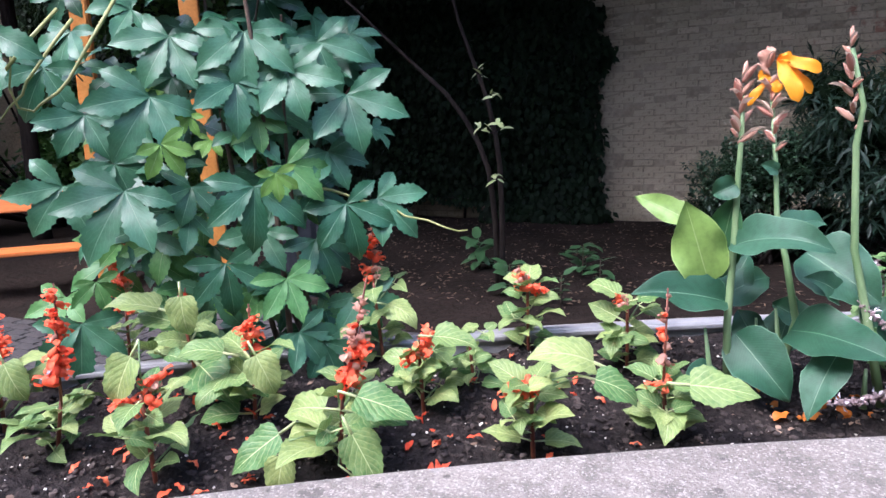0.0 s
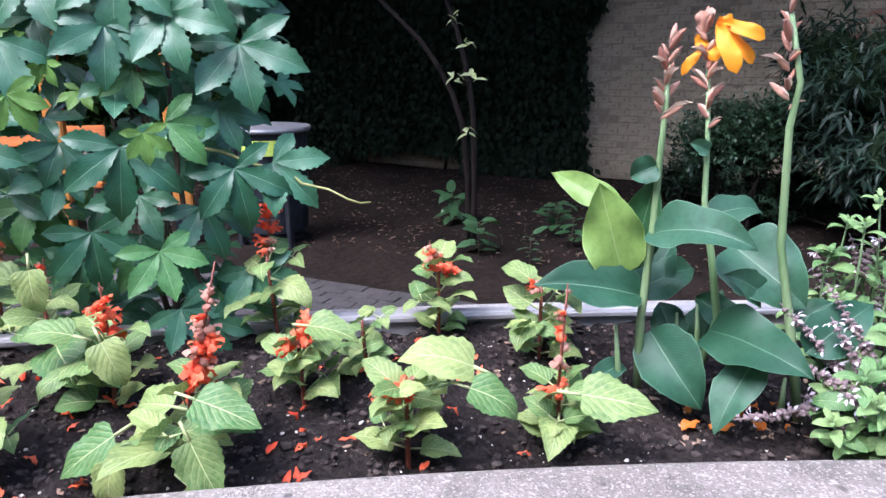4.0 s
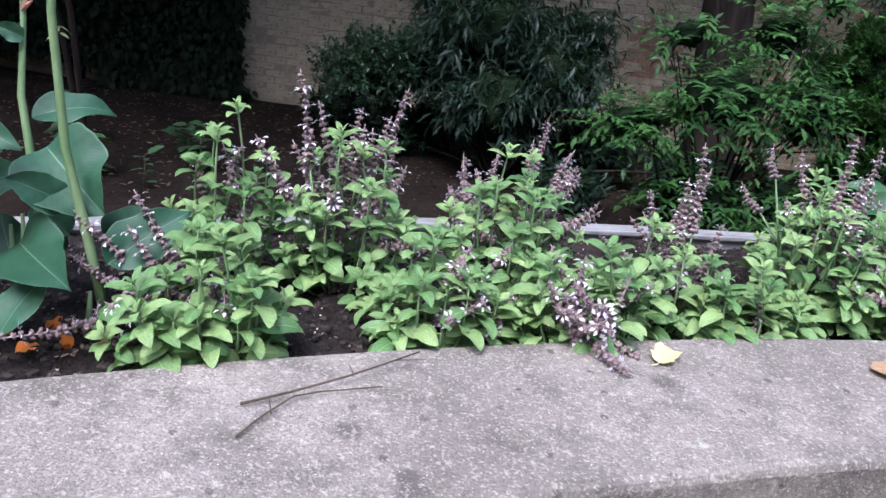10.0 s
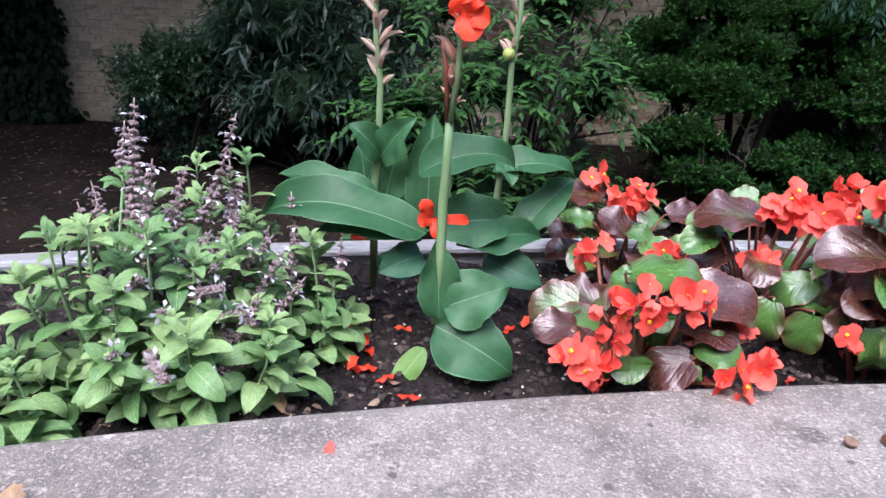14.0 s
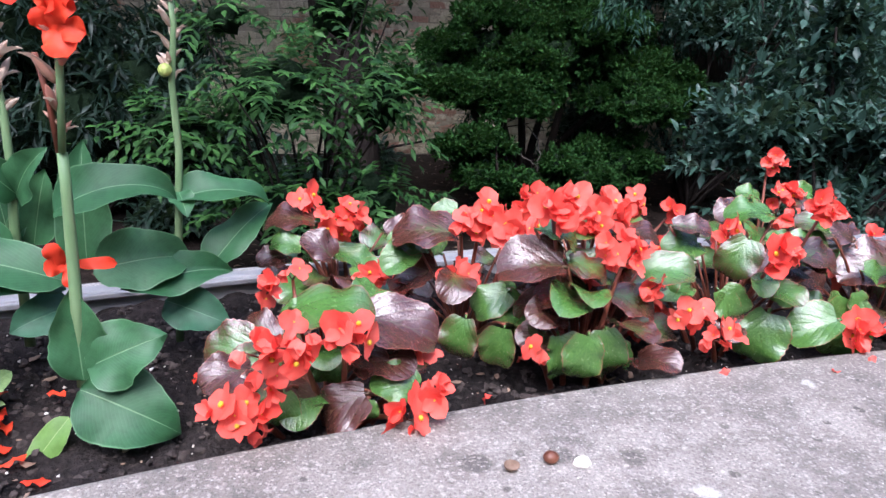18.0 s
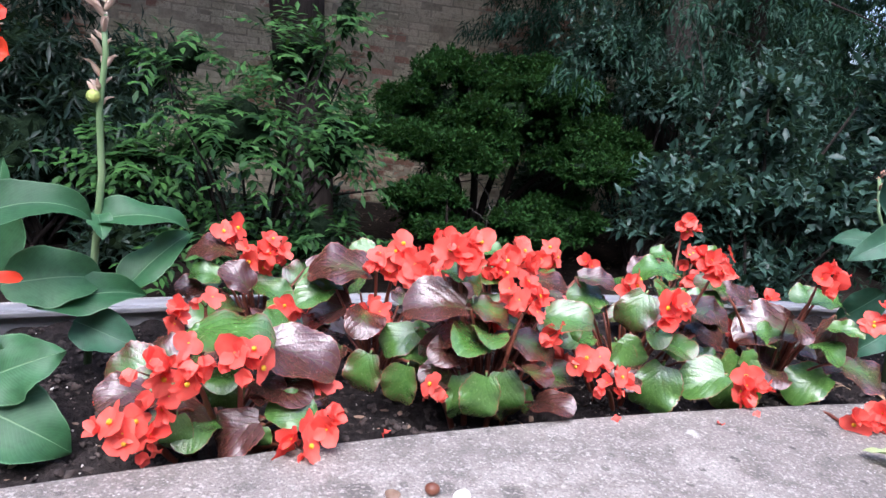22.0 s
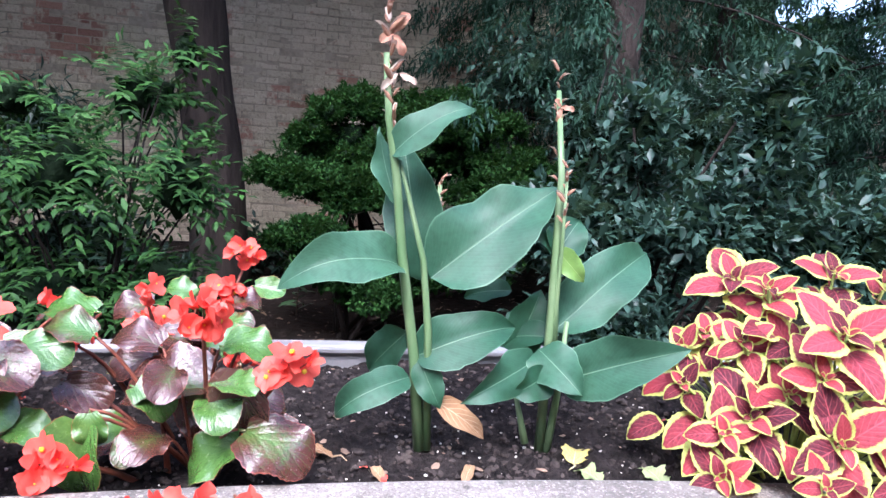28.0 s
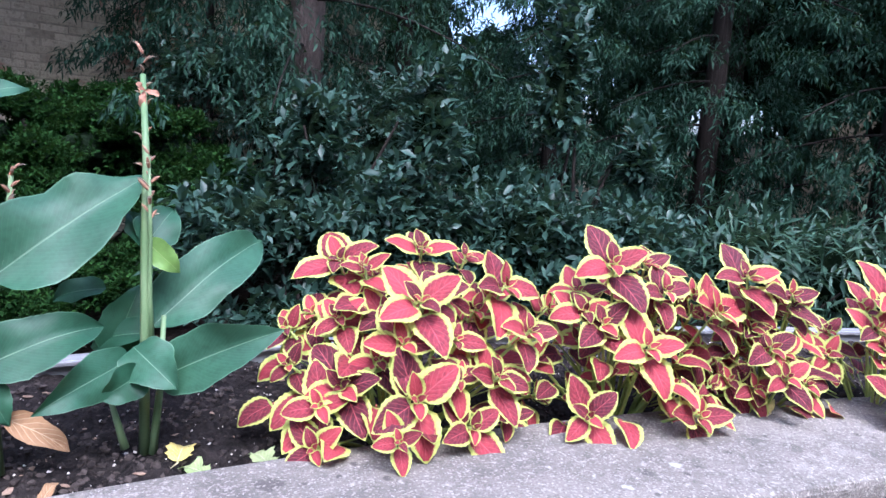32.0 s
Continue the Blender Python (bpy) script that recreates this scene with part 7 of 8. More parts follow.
def basil_rows():
    z = SOIL
    basil((0.9, 0.87, z), 0.13, 0.13, 13, [(-0.19, 0.0, 0.21, 3), (-0.13, 0.05, 0.235, 3), (-0.15, -0.04, 0.09, 2), (0.02, 0.0, 0.18, 2)], 0.05, 1, 0.03)
    basil((0.83, 1.13, z), 0.2, 0.1, 9, [(0.03, 0.0, 0.27, 0), (-0.02, 0.03, 0.26, 0)], 0.045, 2)
    basil((1.03, 1.19, z), 0.2, 0.14, 12, [(-0.085, -0.06, 0.405, 3), (-0.06, 0.0, 0.35, 2), (0.0, 0.1, 0.33, 2), (0.075, 0.15, 0.37, 3), (0.03, 0.02, 0.31, 3), (0.06, 0.05, 0.33, 2), (-0.1, -0.03, 0.28, 1), (0.1, -0.02, 0.26, 3)], 0.045, 3)
    basil((1.22, 0.99, z), 0.13, 0.12, 12, [(0.04, 0.0, 0.2, 2), (0.1, 0.05, 0.19, 1), (0.07, -0.05, 0.13, 1)], 0.048, 4, -0.01)
    basil((1.33, 1.25, z), 0.19, 0.14, 12, [(-0.1, 0.2, 0.235, 2), (0.03, 0.11, 0.3, 2), (0.07, 0.24, 0.315, 2), (-0.03, 0.15, 0.26, 2), (0.1, 0.05, 0.27, 1), (-0.08, 0.05, 0.24, 1), (0.13, 0.1, 0.25, 1)], 0.045, 5)
    basil((1.46, 1.02, z), 0.13, 0.13, 13, [(-0.05, -0.06, 0.17, 1), (0.0, -0.1, 0.13, 0), (-0.03, -0.02, 0.2, 2), (0.05, 0.0, 0.17, 2), (-0.08, 0.02, 0.2, 2)], 0.048, 6, 0.005)
    basil((1.63, 1.2, z), 0.14, 0.13, 11, [(0.03, 0.08, 0.35, 3), (0.06, 0.1, 0.3, 2), (-0.03, 0.15, 0.235, 1), (-0.06, 0.06, 0.21, 1), (0.0, -0.04, 0.16, 1)], 0.045, 7)
    basil((1.75, 1.15, z), 0.1, 0.1, 9, [(-0.03, 0.02, 0.15, 0)], 0.05, 8)
    basil((1.97, 1.36, z), 0.19, 0.15, 14, [(-0.07, 0.19, 0.325, 0), (-0.04, 0.12, 0.33, 1), (0.01, 0.02, 0.385, 3), (0.11, 0.1, 0.36, 3), (0.06, 0.04, 0.3, 3), (0.1, 0.0, 0.22, 3), (0.12, -0.05, 0.2, 2), (0.03, -0.05, 0.24, 2), (0.07, -0.1, 0.16, 1)], 0.046, 9, 0.02)
    basil((2.06, 1.33, z), 0.14, 0.14, 13, [(-0.06, 0.05, 0.25, 1), (0.03, 0.08, 0.24, 1), (0.1, 0.04, 0.2, 2), (0.08, -0.04, 0.14, 1)], 0.055, 11)
    basil((2.16, 1.46, z), 0.13, 0.085, 6, [(-0.02, 0.05, 0.24, 1)], 0.052, 13)
    basil((1.86, 1.22, z), 0.07, 0.09, 6, [], 0.05, 12)
    basil((2.03, 1.52, z), 0.2, 0.1, 7, [(0.02, 0.0, 0.28, 1)], 0.042, 10)


# --- begonias ---
def begonia_prof(v):
    return math.sqrt(max(0.0, 1 - (1.88 * v - 0.88) ** 2)) * (1 - 0.12 * v)


BEGONIA_LEAVES = {k: [leaf_mesh("leaf", m, 1.0, 0.94, begonia_prof, 11, 9, d, f, w, 0.02, 20, rise=ri, lopside=lo, stalk=0.1, waves=k) for d, f, w, ri, lo, k in ((0.9, 0.34, 0.06, 0.15, 0.24, 3), (1.5, 0.2, 0.085, 0.35, -0.24, 4), (0.6, 0.42, 0.05, 0.0, 0.28, 5), (1.2, 0.1, 0.09, 0.3, 0.2, 3.5))] for k, m in M_BEGONIAS.items()}


def begonia_flower(seed):
    r = random.Random(seed)
    V, F, MI, o = [], [], [], 0
    for i, (a, L, W) in enumerate(((0, 0.029, 0.036), (3.14, 0.028, 0.035), (1.57, 0.026, 0.02), (4.71, 0.025, 0.019))):
        v, f, _ = leaf_shape(L * r.uniform(0.8, 1.15), W * r.uniform(0.85, 1.15), roundish, 6, 7, r.uniform(-0.7, 0.8), 0.22, 0.07, rise=r.uniform(0.05, 0.45) if seed < 4 else r.uniform(0.55, 1.2), waves=3)
        a += r.uniform(-0.2, 0.2)
        c, s = math.cos(a), math.sin(a)
        v = v @ np.array([[c, -s, 0], [s, c, 0], [0, 0, 1]]).T
        V.append(v), F.extend(tuple(q + o for q in g) for g in f), MI.extend([0] * len(f))
        o += len(v)
    bm = bmesh.new()
    bmesh.ops.create_icosphere(bm, subdivisions=1, radius=0.0042 if seed < 3 else 0.0016)
    v = np.array([tuple(q.co) for q in bm.verts]) * (1, 1, 0.8) + (0, 0, 0.006)
    f = [tuple(q.index for q in g.verts) for g in bm.faces]
    bm.free()
    V.append(v), F.extend(tuple(q + o for q in g) for g in f), MI.extend([1] * len(f))
    me = mesh_of("flower", np.concatenate(V), F)
    me.materials.append(M_RED), me.materials.append(M_YELLOW)
    me.polygons.foreach_set("material_index", MI)
    return me


BEGONIA_FLOWERS = [begonia_flower(i) for i in range(7)]


def bud_mesh():
    v, f, _ = leaf_shape(0.018, 0.017, roundish, 4, 5, 1.8, 0.5)
    v2, f2 = join([(v, f), (v * (1, 1, -1), f)])
    me = mesh_of("bud", v2, f2)
    me.materials.append(M_RED)
    return me


BEGONIA_BUD = bud_mesh()


def begonia(base, clusters, leaves, seed, fill=16, bloom=1.45):
    """clusters: (x, y, z, flowers); leaves: (x, y, z of the middle, size, turn of the tip, how far it faces the front, tone), in the world."""
    base = np.array((*base, SOIL))
    th = thing("begonia", base, "begonia with glossy green and bronze leaves and coral-red blooms", "flower plant", "begonias")
    r = random.Random(seed)
    stalks = []
    for x, y, z, n in clusters:
        n = int(n * bloom + 0.5)
        t = np.array((x, y, z)) - base
        b = np.array((t[0] * 0.3 + r.uniform(-0.02, 0.02), t[1] * 0.3 + r.uniform(-0.02, 0.02), -0.02))
        P = curve_pts(b, t + (0, 0, -0.02), (0, 0, 0.02), 6)
        stem(th, P, np.linspace(0.0055, 0.0025, 6), M_REDSTEM, "stem", 6)
        for i in range(n):
            a = i * 2.4 + r.uniform(-0.5, 0.5)
            q = math.sqrt((i + 0.4) / n) * (0.012 + 0.0021 * n)
            p = t + np.array((math.cos(a) * q, -0.01 - 0.02 * r.random(), math.sin(a) * q * 0.75))
            stalks.append(tube([P[-1], p], [0.0014, 0.001], 4))
            nrm = np.array((math.cos(a) * 0.6 + r.uniform(-0.9, 0.9), -0.8 + r.uniform(-0.4, 0.6), 0.45 + math.sin(a) * 0.3 + r.uniform(-0.5, 0.5)))
            if r.random() < 0.22:
                leaf_at(th, BEGONIA_BUD, p, (r.uniform(-1, 1), r.uniform(-1, 0), -0.6), nrm, r.uniform(0.9, 1.4), "bud")
            else:
                d = np.cross(nrm, (r.uniform(-1, 1), r.uniform(-1, 1), r.uniform(-1, 1)))
                leaf_at(th, BEGONIA_FLOWERS[r.randrange(7)], p, d, nrm, r.uniform(0.7, 1.02), "flower")
    for x, y, z, s, turn, front, tone in leaves:
        s *= 0.97
        a = radians(turn)
        d = np.array((0.96 * math.cos(a), -0.28 * math.cos(a) - 0.1, -math.sin(a)))
        d /= np.linalg.norm(d)
        up = np.array((-0.2, -0.85, 0.4)) * front * 0.85 + np.array((r.uniform(-0.3, 0.3), 0, 0.9 * (1 - front) + 0.32))
        p = np.array((x, y, z)) - base - d * s * 0.56
        b = np.array((p[0] * 0.35, p[1] * 0.35, max(0.0, p[2] * 0.4)))
        stem(th, curve_pts(b, p, (0, 0, 0.012), 5), np.linspace(0.0032, 0.0022, 5), M_REDSTEM, "leaf_stalk", 5)
        leaf_at(th, BEGONIA_LEAVES[tone][r.randrange(4)], p, d, up, s)
    top = max(c[2] for c in clusters) - SOIL
    for i in range(fill):
        a = i * 2.4 + seed
        p = np.array((math.cos(a) * r.uniform(0.05, 0.1), math.sin(a) * r.uniform(0.04, 0.08), top * r.uniform(0.2, 0.72)))
        stem(th, curve_pts((0, 0, 0), p, (0, 0, 0.01), 4), np.linspace(0.003, 0.002, 4), M_REDSTEM, "leaf_stalk", 5)
        leaf_at(th, BEGONIA_LEAVES["b" if i % 2 else "m" if i % 4 else "g"][r.randrange(4)], p, (math.cos(a), math.sin(a) * 0.9 - 0.15, r.uniform(-0.3, 0.3)), (r.uniform(-0.3, 0.3), -0.6, 1), r.uniform(0.055, 0.08))
    tagged(obj("flower_stalk", mesh_of("flower_stalk", *join(stalks)), M_REDSTEM, th), kind="stuff")
    return th


def begonia_rows():
    begonia((2.66, 1.43), [(2.630, 1.600, 0.101, 2), (2.585, 1.550, 0.094, 4), (2.576, 1.310, 0.117, 5), (2.613, 1.300, 0.129, 8), (2.670, 1.310, 0.126, 7), (2.540, 1.315, 0.039, 5), (2.565, 1.326, 0.014, 4), (2.584, 1.320, 0.077, 3), (2.747, 1.310, 0.014, 5), (2.775, 1.320, 0.043, 4), (2.778, 1.380, 0.055, 2)],
            [(2.666, 1.360, 0.127, 0.107, 0, 0.40, "m"), (2.750, 1.380, 0.092, 0.110, 10, 0.48, "b"), (2.669, 1.330, 0.011, 0.075, 150, 0.76, "b"), (2.601, 1.330, 0.016, 0.049, 90, 1.00, "g"), (2.734, 1.330, 0.035, 0.065, 200, 0.83, "g"), (2.658, 1.360, 0.056, 0.062, 100, 0.82, "g"), (2.703, 1.320, 0.009, 0.029, 90, 1.00, "g"), (2.622, 1.400, 0.107, 0.052, 180, 0.71, "g"), (2.619, 1.360, 0.019, 0.050, 60, 0.86, "b")], 1, bloom=1.0)
    begonia((2.72, 1.76), [(2.666, 1.820, 0.153, 3), (2.728, 1.783, 0.127, 9), (2.765, 1.660, 0.070, 4)],
            [(2.676, 1.680, 0.107, 0.067, 220, 0.71, "b"), (2.636, 1.780, 0.121, 0.097, 180, 0.37, "b"), (2.747, 1.750, 0.061, 0.088, 20, 0.53, "g"), (2.626, 1.740, 0.095, 0.060, 190, 0.67, "g")], 2)
    begonia((2.91, 1.6), [(2.920, 1.575, 0.176, 9), (2.885, 1.570, 0.084, 5), (2.948, 1.500, 0.177, 6), (2.982, 1.560, 0.212, 4)],
            [(2.830, 1.580, 0.152, 0.110, 180, 0.52, "b"), (2.874, 1.620, 0.176, 0.046, 180, 0.71, "g"), (2.819, 1.600, 0.075, 0.090, 160, 0.68, "b"), (2.859, 1.450, 0.032, 0.069, 100, 1.00, "m"), (2.916, 1.500, 0.065, 0.070, 150, 0.77, "g"), (2.912, 1.430, 0.022, 0.066, 100, 1.00, "m")], 3)
    begonia((3.06, 1.46), [(2.975, 1.427, 0.236, 7), (3.088, 1.450, 0.162, 7), (3.049, 1.500, 0.097, 5), (3.050, 1.480, 0.200, 4), (3.087, 1.420, 0.160, 3), (3.127, 1.430, 0.107, 3), (3.188, 1.508, 0.014, 6), (2.947, 1.400, 0.044, 2)],
            [(2.970, 1.450, 0.035, 0.054, 90, 1.00, "g"), (2.996, 1.400, 0.012, 0.078, 80, 1.00, "g"), (3.081, 1.420, 0.003, 0.081, 70, 0.87, "m"), (2.945, 1.420, 0.149, 0.097, 180, 0.66, "b"), (2.969, 1.450, 0.073, 0.074, 120, 0.73, "b"), (3.070, 1.460, 0.072, 0.099, 30, 0.56, "b"), (2.990, 1.430, 0.184, 0.071, 20, 0.49, "g"), (3.045, 1.470, 0.183, 0.046, 0, 0.73, "g"), (3.055, 1.450, 0.132, 0.083, 10, 0.55, "m"), (3.155, 1.500, 0.084, 0.087, 50, 0.70, "b"), (3.141, 1.500, 0.038, 0.067, 90, 0.86, "b"), (3.008, 1.360, 0.032, 0.073, 100, 0.90, "m"), (3.059, 1.380, 0.029, 0.070, 80, 0.90, "m"), (3.104, 1.420, 0.002, 0.061, 40, 0.60, "g"), (3.119, 1.420, 0.081, 0.079, 20, 0.50, "b"), (3.036, 1.420, 0.139, 0.069, 20, 0.50, "m"), (2.994, 1.420, 0.099, 0.084, 180, 0.50, "b")], 4)
    begonia((3.2, 1.75), [(3.154, 1.624, 0.175, 8), (3.122, 1.550, 0.195, 4), (3.272, 1.720, 0.158, 5), (3.404, 1.790, 0.122, 2), (3.333, 1.700, 0.071, 3)],
            [(3.218, 1.600, 0.129, 0.095, 0, 0.46, "b"), (3.112, 1.640, 0.183, 0.053, 0, 0.62, "g"), (3.201, 1.600, 0.088, 0.085, 0, 0.54, "b")], 5)
    begonia((3.34, 1.5), [(3.220, 1.550, 0.090, 3), (3.206, 1.420, 0.064, 4), (3.231, 1.385, 0.046, 4), (3.315, 1.500, 0.168, 3), (3.327, 1.394, 0.164, 6), (3.410, 1.410, 0.222, 5)],
            [(3.264, 1.550, 0.055, 0.092, 180, 0.50, "g"), (3.398, 1.360, 0.045, 0.082, 160, 0.70, "g"), (3.430, 1.420, 0.140, 0.095, 10, 0.50, "b"), (3.283, 1.420, 0.061, 0.074, 60, 0.72, "g"), (3.297, 1.440, 0.138, 0.076, 120, 1.00, "m"), (3.339, 1.410, 0.013, 0.094, 110, 0.86, "g"), (3.407, 1.440, 0.071, 0.089, 10, 0.67, "g"), (3.460, 1.430, 0.044, 0.063, 0, 0.75, "g"), (3.392, 1.450, 0.110, 0.081, 180, 0.62, "b"), (3.460, 1.620, 0.153, 0.094, 180, 0.40, "g"), (3.204, 1.480, 0.092, 0.069, 120, 0.70, "m"), (3.257, 1.500, 0.172, 0.069, 0, 0.60, "b"), (3.278, 1.420, 0.060, 0.062, 90, 0.95, "g")], 6)
    begonia((3.62, 1.76), [(3.714, 1.885, 0.199, 5), (3.677, 1.800, 0.148, 6), (3.582, 1.660, 0.127, 8), (3.575, 1.600, 0.200, 3), (3.456, 1.700, 0.090, 3)],
            [(3.760, 1.820, 0.146, 0.061, 0, 0.91, "g"), (3.603, 1.800, 0.145, 0.059, 200, 0.74, "g")], 7)
    begonia((3.66, 1.49), [(3.717, 1.600, 0.102, 5), (3.499, 1.390, 0.027, 6), (3.671, 1.437, 0.208, 6), (3.781, 1.400, 0.147, 6), (3.600, 1.550, 0.064, 2), (3.667, 1.270, 0.025, 5), (3.734, 1.270, 0.028, 4), (3.619, 1.280, 0.025, 2)],
            [(3.624, 1.600, 0.117, 0.084, 0, 0.51, "b"), (3.494, 1.500, 0.165, 0.071, 200, 0.50, "m"), (3.539, 1.420, 0.050, 0.050, 80, 0.80, "g"), (3.608, 1.450, 0.075, 0.071, 30, 0.60, "m"), (3.525, 1.420, 0.007, 0.111, 100, 0.59, "g"), (3.623, 1.470, 0.089, 0.127, 180, 0.49, "b"), (3.687, 1.420, -0.001, 0.095, 150, 0.61, "g"), (3.730, 1.420, 0.088, 0.095, 80, 1.00, "b"), (3.775, 1.380, 0.033, 0.110, 20, 0.50, "b"), (3.731, 1.450, 0.148, 0.077, 0, 0.41, "g"), (3.694, 1.480, 0.154, 0.057, 180, 0.78, "g"), (3.676, 1.500, 0.035, 0.092, 60, 0.73, "b"), (3.513, 1.500, 0.071, 0.073, 20, 0.63, "b")], 8)


# --- coleus ---
def coleus_prof(v):
    return 2.75 * (v + 0.012) ** 0.6 * (1 - v) ** 1.0


COLEUS_LEAVES = [leaf_mesh("leaf", M_COLEUS, 1.0, 0.72, coleus_prof, 8, 7, d, 0.2, 0.05, 0.035, 16, rise=0.12, stalk=0.12) for d in (0.3, 0.7, 1.1)]


def coleus(base, heads, fill, seed, size=0.081, extra=29):
    """heads: (x, y, z, scale) of the leafy tips, in the world."""
    base = np.array((*base, SOIL))
    th = thing("coleus", base, "coleus with crimson leaves edged in yellow-green", "foliage plant", "coleus plants")
    r = random.Random(seed)
    stalks = []
    heads = list(heads)
    top = max(c[2] for c in heads)
    wide = max(abs(c[0] - base[0]) for c in heads)
    # more tips all over the mound
    for i in range(extra):
        a, q = i * 2.4, math.sqrt((i + 0.5) / extra)
        heads.append((base[0] + math.cos(a) * wide * 0.92 * q, base[1] + math.sin(a) * wide * 0.7 * q - 0.01, SOIL + (top - SOIL) * math.sqrt(max(0.04, 1 - 0.85 * q * q)) * r.uniform(0.82, 1.0), r.uniform(0.6, 0.92)))
    for i in range(3):
        a = math.pi * (1.2 + 0.3 * i)
        heads.append((base[0] + math.cos(a) * wide * 1.05, base[1] + math.sin(a) * wide * 0.82, SOIL + r.uniform(0.07, 0.13), r.uniform(0.7, 0.9)))
    for x, y, z, sc in heads:
        t = np.array((x, y, z)) - base
        b = np.array((t[0] * 0.2, t[1] * 0.2, -0.02))
        P = curve_pts(b, t, (0, 0, 0.015), 6)
        stem(th, P, np.linspace(0.004, 0.0025, 6), M_LIMEPOD, "stem", 6)
        d = t * (0.9, 0.7, 0.5) + (-0.1 + r.uniform(-0.06, 0.06), -0.2 + r.uniform(-0.05, 0.05), 0.16)
        d /= np.linalg.norm(d)
        fr = frames_of(d, np.array((0.2, 1.0, 0.3)))
        for ring_i, (s, back, out) in enumerate(((0.26, 0.0, 0.7), (0.52, 0.004, 1.4), (0.92, 0.013, 2.4), (1.14, 0.03, 3.6))):
            a0 = ring_i * 1.57 + r.uniform(-0.35, 0.35)
            for m in (0, 1):
                a = a0 + m * math.pi + r.uniform(-0.2, 0.2)
                side = fr[:, 0] * math.cos(a) + fr[:, 2] * math.sin(a)
                leaf_at(th, COLEUS_LEAVES[r.randrange(3)], t - d * back, side * out + d, d + (0, -0.2, 0.25), size * sc * s * r.uniform(0.85, 1.12))
    for i in range(fill):
        a = i * 2.4
        q = math.sqrt((i + 0.5) / fill)
        top = max(c[2] for c in heads) - SOIL
        w = max(abs(c[0] - base[0]) for c in heads)
        p = np.array((math.cos(a) * w * 0.85 * q, math.sin(a) * w * 0.7 * q, top * (0.75 - 0.55 * q * q) * r.uniform(0.6, 1.1)))
        stalks.append(tube([p * (0.5, 0.5, 0.6), p], [0.002, 0.0015], 4))
        leaf_at(th, COLEUS_LEAVES[r.randrange(3)], p, (math.cos(a), math.sin(a) - 0.3, r.uniform(-0.4, 0.3)), (0, -0.6, 1), size * r.uniform(0.7, 1.15))
    tagged(obj("leaf_stalk", mesh_of("leaf_stalk", *join(stalks)), M_LIMEPOD, th), kind="stuff")
    return th


def coleus_rows():
    coleus((4.61, 1.4), [(4.541, 1.511, 0.252, 1.11), (4.657, 1.416, 0.288, 0.85), (4.748, 1.400, 0.273, 0.70), (4.560, 1.275, 0.226, 1.05), (4.738, 1.273, 0.242, 1.04), (4.485, 1.400, 0.167, 0.76), (4.532, 1.280, 0.154, 0.50), (4.437, 1.295, 0.095, 0.91), (4.518, 1.208, 0.091, 1.02), (4.675, 1.201, 0.107, 0.80), (4.405, 1.420, 0.099, 0.60), (4.618, 1.250, 0.165, 0.71), (4.551, 1.360, 0.191, 0.76), (4.700, 1.180, 0.047, 0.46), (4.464, 1.170, 0.051, 0.47), (4.465, 1.460, 0.171, 0.79), (4.697, 1.300, 0.197, 0.78), (4.757, 1.220, 0.173, 0.76), (4.591, 1.460, 0.239, 0.69), (4.504, 1.300, 0.129, 0.72), (4.605, 1.220, 0.111, 0.66), (4.879, 1.300, 0.185, 0.79)], 34, 1, extra=13)
    coleus((5.02, 1.24), [(4.944, 1.210, 0.286, 1.03), (5.164, 1.260, 0.259, 0.95), (4.894, 1.180, 0.184, 0.95), (5.157, 1.117, 0.200, 1.22), (5.072, 1.200, 0.176, 0.92), (5.065, 1.141, 0.058, 1.01), (5.113, 1.150, 0.108, 0.94), (4.919, 1.220, 0.027, 0.64), (5.260, 1.120, 0.113, 0.80), (4.947, 1.280, 0.124, 0.64), (4.937, 1.280, 0.220, 0.77), (5.038, 1.200, 0.088, 0.72), (5.031, 1.240, 0.213, 0.79), (5.196, 1.200, 0.214, 0.90), (4.950, 1.220, 0.070, 0.56)], 28, 2, extra=11)
    coleus((5.34, 1.12), [(5.256, 1.120, 0.264, 0.97), (5.330, 1.060, 0.234, 0.91), (5.254, 1.050, 0.135, 0.88), (5.231, 1.000, 0.094, 0.74), (5.338, 1.120, 0.178, 0.92), (5.207, 1.100, 0.062, 0.72)], 20, 3, extra=10)
    coleus((5.62, 0.98), [(5.55, 0.95, 0.24, 1.0), (5.68, 0.9, 0.2, 1.0), (5.6, 0.86, 0.08, 0.95), (5.75, 0.95, 0.22, 0.9), (5.85, 0.8, 0.15, 0.9), (5.5, 0.93, 0.14, 0.9)], 20, 4, extra=12)


canna_orange()
canna_red()
canna_seed()
sage_rows()
basil_rows()
begonia_rows()
coleus_rows()


